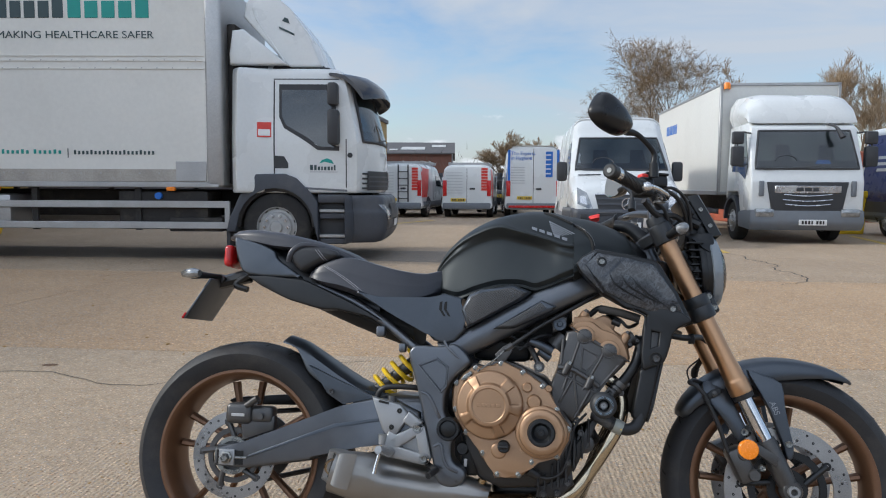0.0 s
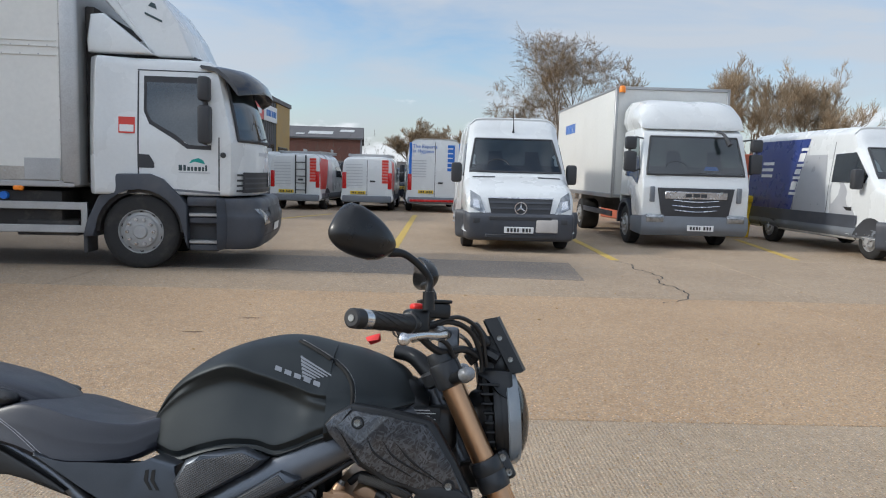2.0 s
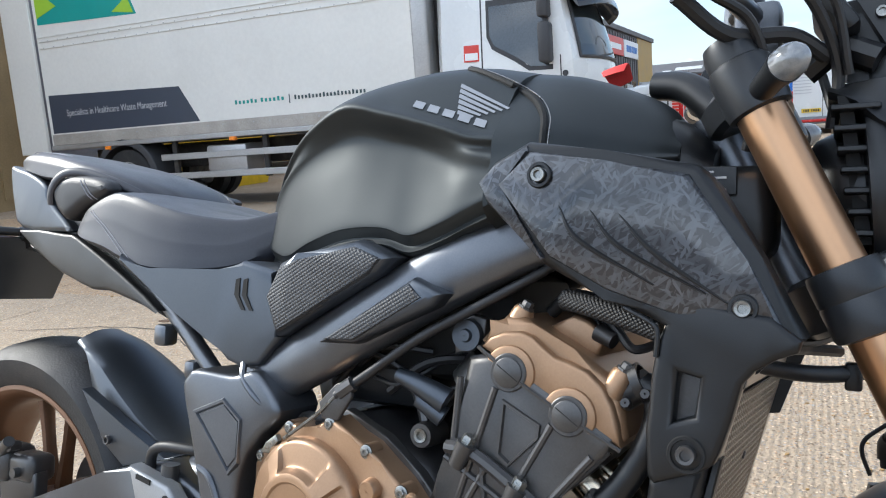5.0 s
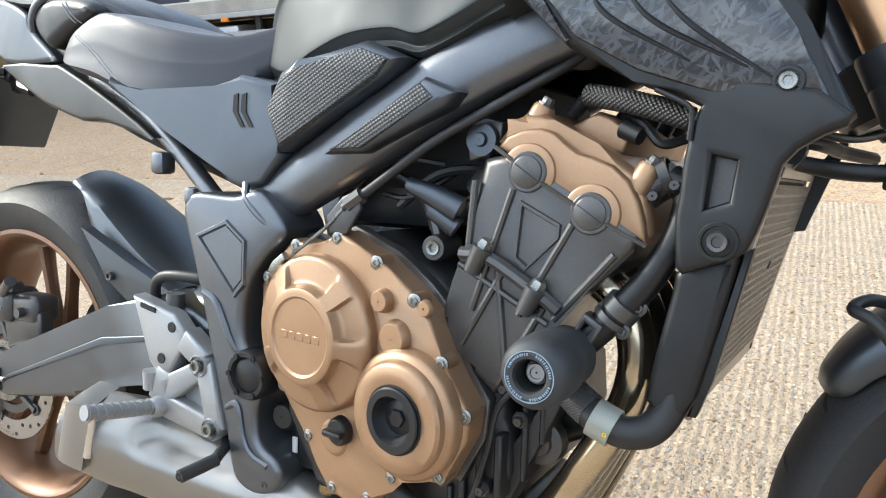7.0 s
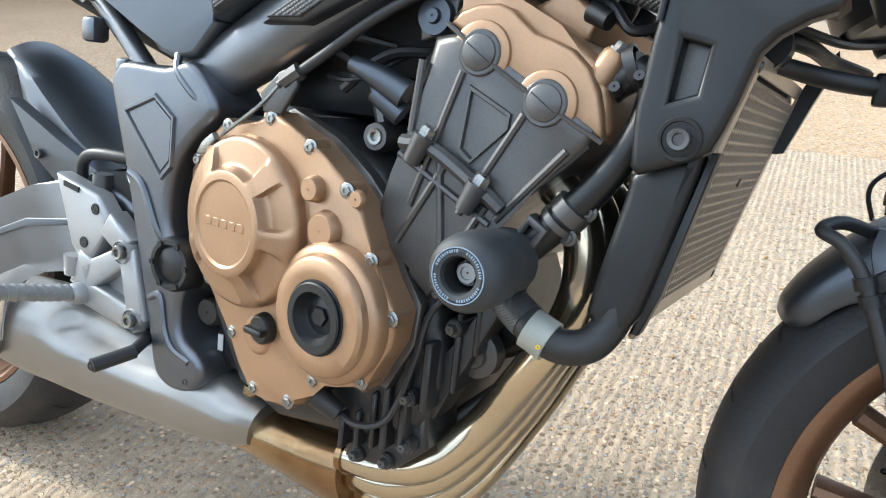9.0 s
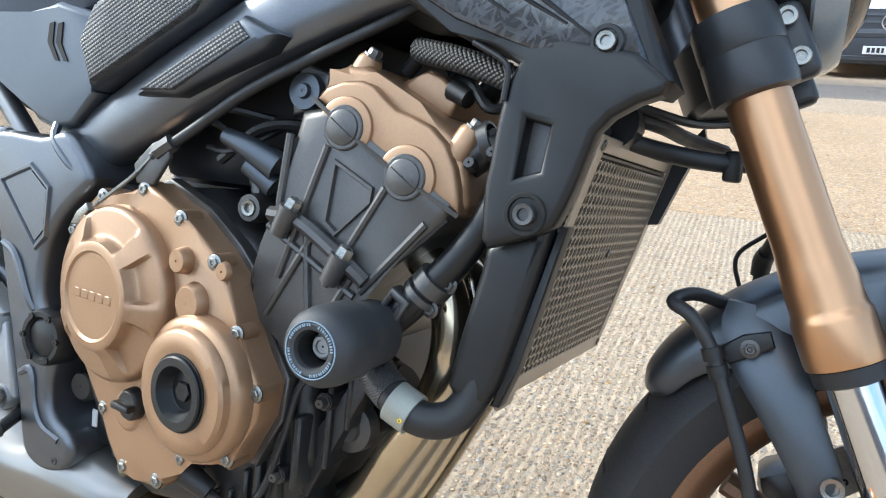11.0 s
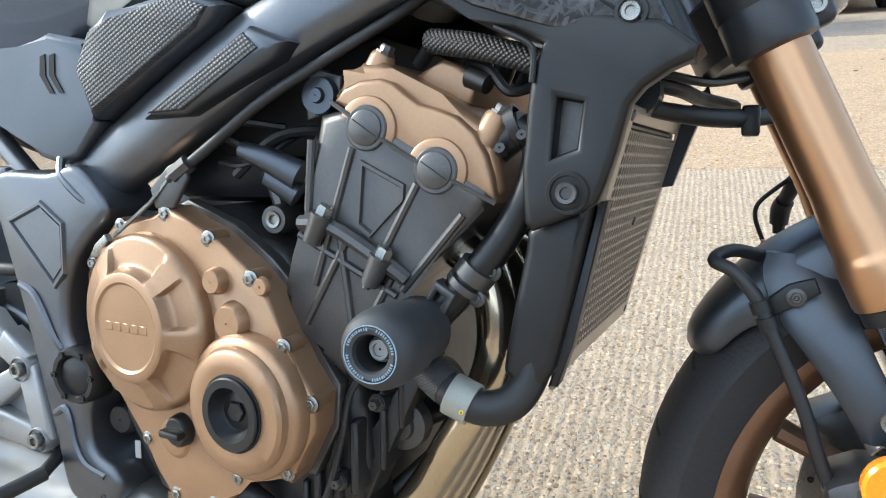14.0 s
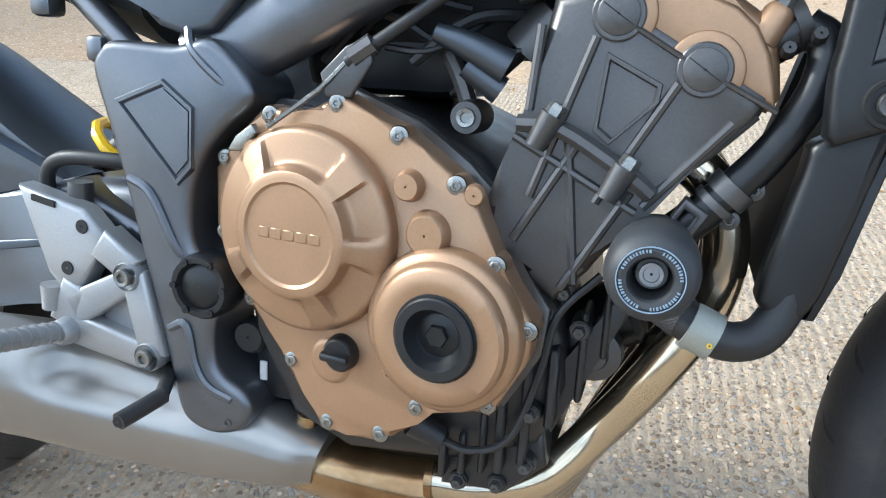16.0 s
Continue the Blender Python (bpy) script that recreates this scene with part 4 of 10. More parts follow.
part("green_panel", plate([(-7.66, 3.1), (-5.57, 3.04), (-5.9, 3.9), (-7.66, 3.9)], SIDE + 0.01, SIDE - 0.004), green_vinyl, body, "teal and lime green vinyl panel", smooth=False)
for tri in (((-6.05, 3.12), (-5.62, 3.06), (-5.72, 3.32)), ((-7.2, 3.35), (-7.66, 3.7), (-7.66, 3.2)), ((-7.0, 3.9), (-6.5, 3.5), (-6.2, 3.9))):
    part("green_facet", plate(list(tri), SIDE + 0.01, SIDE - 0.007), lime_vinyl, body, smooth=False)
part("rear_door", box(-8.4, -7.76, -1.3, -1.24, 1.0, 3.9, 0.012, 1, None), box_white, lorry, "white rear door folded back", m=pose(0, 0, 0, 0, 0, 0))
# chassis, guards, wheels
part("chassis", box(-7.6, 1.3, -0.45, 0.45, 0.62, 1.02, 0.02, 1), dark_under, lorry)
for y in (-1.22, 1.2):
    g = part("side_guard", box(-5.45, -0.66, y - 0.012, y + 0.03, 0.76, 0.86, 0.008, 1), alu, lorry)
    part("guard_rail", box(-5.45, -0.66, y - 0.012, y + 0.03, 0.46, 0.56, 0.008, 1), alu, g)
    part("guard_end", box(-0.74, -0.66, y - 0.016, y + 0.034, 0.46, 0.86, 0.008, 1), alu, g)
    for x in (-5.2, -3.5, -2.0):
        part("guard_bracket", box(x - 0.04, x + 0.04, y + 0.032, y + 0.09, 0.44, 1.06), dark_under, g)
part("side_tank", box(-4.6, -3.85, -1.19, -0.55, 0.5, 0.95, 0.05), alu, lorry)
part("battery_box", box(-2.3, -1.0, -1.15, -0.5, 0.45, 1.0, 0.03), dark_under, lorry)
part("tool_box", box(-1.55, -0.78, -1.2, -0.7, 0.42, 0.62, 0.02), dark_under, lorry)
part("blue_cap", lathe([(0.001, 0.05), (0.05, 0.05), (0.055, 0)], 12, disc_y(-1.7, -1.16, 0.93)), livery_blue, lorry)
for x in (-1.5, -4.03, -6.5):
    part("side_marker", box(x - 0.06, x + 0.06, -1.262, -1.2, 1.0, 1.06, 0.01, 1), lamp_amber, lorry)
road_wheel(lorry, 0, -1.2, 0.49, 0.3, -1)
road_wheel(lorry, 0, 1.2, 0.49, 0.3, 1)
for y in (-1.2, -0.86):
    road_wheel(lorry, -6.2, y, 0.49, 0.27, -1, dish=-0.1)
for y in (1.2, 0.86):
    road_wheel(lorry, -6.2, y, 0.49, 0.27, 1, dish=-0.1)
for x, y0 in ((0, -1.25), (-6.2, -1.24)):
    arch = [(0.57 * math.cos(radians(a)), 0.57 * math.sin(radians(a))) for a in range(-8, 189, 14)]
    if x == 0:
        out = [(0.615, -0.22), (0.60, 0.36), (0.53, 0.45), (0.30, 0.69), (0.13, 0.755), (-0.28, 0.745), (-0.52, 0.43), (-0.66, 0.12), (-0.71, -0.08)]
    else:
        out = [(1.16 * c, 1.16 * s) for c, s in arch]
    part("mudguard", plate([(x + c, 0.5 + s) for c, s in out] + [(x + c, 0.5 + s) for c, s in arch[::-1]], -0.75, y0 - (0.02 if x == 0 else 0), 0.02), cab_grey if x == 0 else trim_black, lorry)
part("arch_liner", plate([(0.6 * math.cos(radians(a)), 0.49 + 0.6 * math.sin(radians(a))) for a in range(0, 181, 15)] + [(0.515 * math.cos(radians(a)), 0.49 + 0.515 * math.sin(radians(a))) for a in range(180, -1, -15)], -0.7, -1.215), dark_under, lorry)
part("mud_flap", box(-0.72, -0.66, -1.22, -0.85, 0.2, 0.75, 0.01, 1), trim_black, lorry)


cab_rings = []
for z, corner, front, w in ((0.98, 1.06, 1.42, 1.17), (1.03, 1.08, 1.45, 1.2), (1.3, 1.09, 1.46, 1.2), (1.6, 1.09, 1.45, 1.2), (1.76, 1.08, 1.42, 1.195), (2.2, 0.99, 1.30, 1.16), (2.55, 0.91, 1.17, 1.13), (2.68, 0.85, 1.06, 1.11), (2.745, 0.74, 0.93, 1.06), (2.765, 0.55, 0.7, 0.9)):
    cab_rings.append((z, cab_ring(-0.62, corner, front, w)))
shape = layers(cab_rings, 4, 3)
cab_tree = BVHTree.FromBMesh(shape)
cab = part("cab", shape, van_white, lorry, "white driver's cab")
for x0, x1, z0, z1 in ((-0.03, -0.01, 1.05, 2.58), (1.0, 1.015, 1.0, 1.75)):
    part("door_gap", cling(cab_tree, [(x0, z1), (x1, z1), (x1, z0), (x0, z0)], "right", 0.003, 1, 8), trim_black, cab, smooth=False)
part("door_gap", cling(cab_tree, [(-0.03, 2.6), (0.9, 2.6), (0.9, 2.585), (-0.03, 2.585)], "right", 0.003, 8, 1), trim_black, cab, smooth=False)
part("lower_edge", cling(cab_tree, [(-0.03, 1.09), (1.02, 1.03), (1.02, 1.0), (-0.03, 1.06)], "right", 0.004, 6, 1), trim_grey, cab, smooth=False)


def on_cab(pts, lift):
    """A flat outline (x, z) laid on the right-hand side of the cab."""
    b = bmesh.new()
    vs = [b.verts.new((cab_tree.ray_cast(Vector((x, -6, z)), Vector((0, 1, 0)))[0]) - Vector((0, lift, 0))) for x, z in pts]
    lo = [b.verts.new(v.co + Vector((0, 0.02, 0))) for v in vs]
    b.faces.new(vs)
    for i in range(len(vs)):
        j = (i + 1) % len(vs)
        b.faces.new((lo[i], lo[j], vs[j], vs[i]))
    bmesh.ops.triangulate(b, faces=[q for q in b.faces if len(q.verts) > 4])
    return b


part("window_seal", on_cab([(0.05, 2.52), (0.78, 2.52), (0.86, 2.2), (0.91, 1.8), (0.91, 1.58), (0.6, 1.59), (0.42, 1.72), (0.12, 1.9), (0.05, 2.06)], 0.004), trim_black, cab)
part("side_window", on_cab([(0.09, 2.44), (0.73, 2.44), (0.82, 2.1), (0.86, 1.78), (0.86, 1.63), (0.62, 1.64), (0.45, 1.77), (0.15, 1.94), (0.09, 2.08)], 0.009), pane_dark, cab, "dark side window glass")
part("door_handle", on_cab([(-0.01, 1.33), (0.18, 1.33), (0.18, 1.4), (0.12, 1.5), (-0.01, 1.51)], 0.006), trim_black, cab)
part("hazard_label", on_cab([(-0.25, 1.77), (-0.06, 1.77), (-0.06, 1.98), (-0.25, 1.98)], 0.004), livery_red, cab, smooth=False)
part("hazard_label_text", on_cab([(-0.235, 1.79), (-0.075, 1.79), (-0.075, 1.88), (-0.235, 1.88)], 0.012), plate_white, cab, smooth=False)
for i, (x0, x1, t) in enumerate(((0.49, 0.54, 1), (0.55, 0.59, 1), (0.6, 0.64, 0.7), (0.65, 0.68, 0.7), (0.69, 0.73, 0.7), (0.74, 0.78, 0.7), (0.79, 0.82, 0.7), (0.83, 0.86, 1))):
    part("logo_shape", on_cab([(x0, 1.305), (x1 - 0.006, 1.305), (x1 - 0.006, 1.305 + 0.075 * t), (x0, 1.305 + 0.075 * t)], 0.004), ink_dark, cab, smooth=False)
part("logo_shape", on_cab([(0.62, 1.40), (0.7, 1.425), (0.83, 1.395), (0.80, 1.45), (0.74, 1.475), (0.66, 1.45)], 0.004), ink_teal, cab, smooth=False)
part("small_print", on_cab([(0.49, 1.275), (0.89, 1.275), (0.89, 1.287), (0.49, 1.287)], 0.004), silver_paint, cab, smooth=False)
screen(cab_tree, cab, [(-0.98, 2.5), (0.98, 2.5), (1.06, 1.72), (-1.06, 1.72)], 0.03)
visor = []
for i in range(13):
    y = -1.16 + 2.32 * i / 12
    xf = 1.13 - 0.26 * abs(y / 1.16) ** 3
    drop = 0.10 * abs(y / 1.16) ** 2
    visor.append([(xf - 0.10, y, 2.72 - drop * 0.4), (xf + 0.12, y, 2.70 - drop * 0.6), (xf + 0.32, y, 2.56 - drop), (xf + 0.38, y, 2.42 - drop), (xf + 0.36, y, 2.42 - drop), (xf + 0.28, y, 2.53 - drop), (xf + 0.10, y, 2.655 - drop * 0.6), (xf - 0.08, y, 2.67 - drop * 0.4)])
part("sun_visor", loft(visor, 2, 2), paint("smoked_visor", (0.03, 0.03, 0.035), 0.15, vary=0.1), cab, "dark smoked sun visor")
for y0 in (-0.7, 0.1):
    part("wiper", cling(cab_tree, [(y0, 1.735), (y0 + 0.75, 1.81), (y0 + 0.75, 1.79), (y0, 1.715)], "front", 0.05, 6, 1), trim_black, cab)
part("grille", cling(cab_tree, [(-0.98, 1.30), (0.98, 1.30), (0.98, 1.02), (-0.98, 1.02)], "front", 0.02, 10, 3), trim_black, cab)
for z in (1.08, 1.15, 1.22):
    part("grille_bar", cling(cab_tree, [(-0.95, z + 0.012), (0.95, z + 0.012), (0.95, z - 0.012), (-0.95, z - 0.012)], "front", 0.03, 10, 1), cab_grey, cab)
for z in (1.05, 1.12, 1.19, 1.26):
    part("grille_bar", cling(cab_tree, [(-1.12, z + 0.014), (-0.98, z + 0.014), (-0.98, z - 0.014), (-1.12, z - 0.014)], "front", 0.03, 3, 1), trim_black, cab)
part("grille_badge", cling(cab_tree, [(-0.02, 1.36), (0.09, 1.22), (0.0, 1.06), (-0.10, 1.22)], "front", 0.04, 3, 3), chrome_dull, cab, "silver diamond badge")
part("name_bar", cling(cab_tree, [(-0.5, 1.58), (0.5, 1.58), (0.5, 1.53), (-0.5, 1.53)], "front", 0.004, 6, 1), silver_paint, cab)
part("corner_marker", cling(cab_tree, [(0.86, 1.62), (1.08, 1.62), (1.08, 1.32), (0.86, 1.32)], "front", 0.02, 4, 2), lamp_amber, cab, "orange marker board")
part("door_lock", lathe([(0.001, 0.02), (0.035, 0.02), (0.04, 0)], 12, disc_y(1.06, -1.19, 1.52)), trim_black, cab)
part("roof_lamp", box(0.62, 0.76, -1.06, -0.9, 2.72, 2.77, 0.02), trim_black, cab)
low_rings = [(z, nose_ring(0.98, c, fr, w)) for z, c, fr, w in ((0.27, 1.16, 1.46, 1.16), (0.30, 1.19, 1.52, 1.19), (0.42, 1.24, 1.58, 1.225), (0.60, 1.25, 1.60, 1.23), (0.70, 1.25, 1.60, 1.23), (0.76, 1.22, 1.57, 1.22), (0.90, 1.20, 1.54, 1.21), (0.95, 1.17, 1.48, 1.19))]
shape = layers(low_rings, 3, 3)
low_tree = BVHTree.FromBMesh(shape)
low = part("bumper", shape, cab_grey, lorry, "slate grey bumper and step panel")
part("step_back", box(0.58, 1.0, -1.12, -0.9, 0.26, 0.98, 0.02, 2), trim_black, low)
part("step_header", box(0.6, 1.02, -1.235, -1.0, 0.84, 0.96, 0.02, 2), cab_grey, low)
for z in (0.73, 0.37):
    part("step", box(0.62, 1.01, -1.225, -1.05, z - 0.025, z + 0.02, 0.008, 1), alu, low)
    part("step_riser", box(0.62, 1.01, -1.205, -1.08, z - 0.12, z - 0.03, 0.015, 1), cab_grey, low)
part("headlamp", cling(low_tree, [(-1.15, 0.82), (-1.06, 0.82), (-0.62, 0.60), (-1.02, 0.60)], "front", 0.014, 6, 3), lamp_clear, low, "clear headlamp")
for z in (0.45, 0.59, 0.77):
    part("bumper_seam", cling(low_tree, [(-1.16, z + 0.008), (1.16, z + 0.008), (1.16, z - 0.008), (-1.16, z - 0.008)], "front", 0.003, 14, 1), trim_black, low, smooth=False)
part("fog_lamp", cling(low_tree, [(-0.98, 0.56), (-0.80, 0.56), (-0.80, 0.49), (-0.98, 0.49)], "front", 0.008, 3, 2), trim_black, low)
part("bumper_vent", cling(low_tree, [(-0.5, 0.82), (0.5, 0.82), (0.5, 0.62), (-0.5, 0.62)], "front", 0.01, 6, 2), trim_black, low)
part("number_plate_blank", cling(low_tree, [(-0.26, 0.58), (0.26, 0.58), (0.26, 0.47), (-0.26, 0.47)], "front", 0.02, 4, 1), plate_white, low, smooth=False)
mirror_arm(cab, 0.80, -1.10, 1.78, -1, 0.78, 0.16)
mirror_arm(cab, 0.80, 1.10, 1.78, 1, 0.78, 0.16)
defl = [(0.16, 2.79), (-0.50, 3.50), (-0.46, 3.70), (-0.32, 3.88), (-0.14, 3.89), (0.18, 3.62), (0.44, 3.25), (0.64, 2.79)]
roof_fin = part("air_deflector", hull(defl, lambda z: 1.0 - (z - 2.7) * 0.06, bevel=0.035, seg=3), van_white, lorry, "white roof air deflector")
part("deflector_crease", tube([(0.10, -0.985, 2.86), (-0.12, -0.968, 3.18), (-0.30, -0.955, 3.45), (-0.36, -0.945, 3.62)], 0.012, 8, 4), van_white, roof_fin)
part("logo_shape", plate([(0.02, 3.36), (0.24, 3.26), (0.24, 3.23), (0.02, 3.33)], -0.95, -0.972), ink_dark, roof_fin, smooth=False)
part("logo_shape", plate([(0.06, 3.44), (0.17, 3.40), (0.15, 3.47), (0.10, 3.49)], -0.94, -0.962), ink_dark, roof_fin, smooth=False)
part("deflector_foot", box(-0.1, 0.66, -0.9, 0.9, 2.74, 2.82, 0.03), trim_black, lorry)
for y in (-1.06, 1.04):
    part("deflector_wing", plate([(-0.66, 2.80), (-0.67, 2.95), (-0.62, 3.28), (-0.46, 3.30), (0.17, 2.80)], y + 0.08, y - 0.06, 0.04), van_white, lorry)
# a black block fills the gap and paints the shade behind the cab
part("cab_gap", box(-0.74, -0.62, -0.95, 0.95, 1.1, 3.4, 0.02), dark_under, lorry)

# -- white lorry facing out of its bay
lorry2 = empty("box_lorry", pose(6.83, 14.75, 0, 0, 0, -94), "white box lorry with slate bumper and black grille facing out", "lorry")


def flat_wide(w):
    return lambda z: w - max(0.0, z - 1.4) * 0.06


lw2 = flat_wide(1.06)
part("box_body", box(-8.4, -1.75, -1.2, 1.28, 0.95, 3.3, 0.03, 1), box_white, lorry2, "white box body")
for y0, y1, z0, z1 in ((-1.215, -1.15, 0.93, 3.33), (1.23, 1.295, 0.93, 3.33), (-1.215, 1.295, 3.27, 3.335), (-1.215, 1.295, 0.93, 1.0)):
    part("box_edge", box(-1.79, -1.72, y0, y1, z0, z1, 0.01, 1), alu, lorry2)
part("bottom_rail", box(-8.4, -1.8, -1.215, 1.295, 0.92, 1.02, 0.01, 1), alu, lorry2)
part("top_rail", box(-8.4, -1.8, -1.215, 1.295, 3.27, 3.33, 0.01, 1), alu, lorry2)
letters = None
for i in range(7):
    letters = box(-7.2 + i * 0.19, -7.06 + i * 0.19, -1.205, -1.199, 2.55, 2.8, bm=letters)
part("logo_shape", letters, livery_blue, lorry2, smooth=False)
shape = hull([(-1.6, 0.8), (-1.6, 2.35), (-0.5, 2.38), (-0.28, 2.28), (0.0, 1.42), (0.06, 1.2), (0.05, 0.6), (-0.6, 0.6), (-0.75, 1.0), (-1.5, 1.0)], lw2, bevel=0.05, seg=3)
cab_tree = BVHTree.FromBMesh(shape)
cab = part("cab", shape, van_white, lorry2, "white driver's cab")
screen(cab_tree, cab, [(-0.86, 2.2), (0.86, 2.2), (0.97, 1.46), (-0.97, 1.46)], 0.03)
part("blue_bag", cling(cab_tree, [(0.2, 1.63), (0.42, 1.63), (0.46, 1.55), (0.16, 1.55)], "front", 0.022, 3, 2), livery_blue, cab)
part("wiper", tube([(0.02, -0.8, 1.44), (0.0, 0.2, 1.5)], 0.012, 5, smooth=False), trim_black, cab)
part("roof_mirror", tube([(-0.3, 0.5, 2.33), (-0.02, 0.52, 2.25), (0.1, 0.6, 2.05)], [0.03, 0.03, 0.06], 6), trim_black, cab)
part("grille", plate([(-0.66, 0.64), (0.66, 0.64), (0.76, 1.2), (-0.76, 1.2)], 0, 0.05, 0.02), trim_black, cab, m=Matrix(((0, 1, 0, 0.045), (1, 0, 0, 0), (0, 0, 1, 0), (0, 0, 0, 1))))
part("name_bar", box(0.07, 0.115, -0.62, 0.62, 0.98, 1.13, 0.012, 1), chrome_dull, cab)
bm = None
for y0, y1 in ((-0.22, -0.09), (-0.065, 0.065), (0.09, 0.2)):
    bm = box(0.115, 0.118, y0, y1, 1.02, 1.09, bm=bm)
part("logo_shape", bm, trim_black, cab, smooth=False)
for z, w in ((0.93, 0.45), (0.83, 0.47), (0.74, 0.42)):
    part("grille_bar", tube([(0.1, -w, z + 0.03), (0.115, 0, z), (0.1, w, z + 0.03)], 0.012, 6, 4), chrome_dull, cab)
for s in (-1, 1):
    part("corner_vent", box(0.03, 0.09, s * 0.86 - 0.05, s * 0.86 + 0.05, 0.92, 1.22, 0.02), trim_grey, cab)
    part("side_window", side_patch([(-1.2, 2.2), (-0.5, 2.2), (-0.18, 1.5), (-0.3, 1.25), (-0.7, 1.4), (-1.2, 1.42)], lw2, s, 0.006), pane_dark, cab, "dark side window glass")
    mirror_arm(cab, -0.25, s * 1.0, 1.6, s, 0.62, 0.24)
low = part("bumper", hull([(-0.7, 0.3), (-0.7, 0.62), (-0.2, 0.66), (0.1, 0.66), (0.12, 0.4), (0.02, 0.26)], lambda z: 1.07, bevel=0.05), trim_grey, lorry2, "slate grey bumper")
for s in (-1, 1):
    part("headlamp", box(0.02, 0.125, s * 0.98, s * 0.62, 0.52, 0.68, 0.03), lamp_clear, low, "clear headlamp")
number_plate(low, 0.135, 0.1, 0.42, 1, plate_white)
part("air_deflector", loft([[(x, y, z) for y, z in ((-0.95, 2.36), (-0.9, 2.36 + h), (0, 2.4 + h), (0.9, 2.36 + h), (0.95, 2.36), (0, 2.36))] for x, h in ((-1.6, 0.60), (-0.9, 0.56), (-0.5, 0.40), (-0.33, 0.06))], 3, 3), van_white, lorry2, "white rounded roof deflector")
part("beacon", lathe([(0.07, 0), (0.07, 0.1), (0.05, 0.14), (0.001, 0.15)], 12, Matrix.Translation((-1.7, -1.08, 3.2))), lamp_amber, lorry2, "amber marker lamp")
part("chassis", box(-8.2, -0.4, -0.45, 0.45, 0.55, 0.95), dark_under, lorry2)
part("side_guard", box(-5.6, -2.1, -1.1, -1.06, 0.5, 0.62, 0.01, 1), cab_grey, lorry2)
for s in (-1, 1):
    road_wheel(lorry2, -1.15, s * 1.04, 0.4, 0.25, s, 6)
    road_wheel(lorry2, -5.3, s * 1.12, 0.4, 0.45, s, 6)
    part("mudguard", plate([(-1.15 + 0.52 * math.cos(radians(a)), 0.42 + 0.52 * math.sin(radians(a))) for a in range(0, 181, 15)] + [(-1.15 + 0.45 * math.cos(radians(a)), 0.42 + 0.45 * math.sin(radians(a))) for a in range(180, -1, -15)], s * 0.7, s * 1.08), cab_grey, lorry2)


VAN_SKIN = [None]


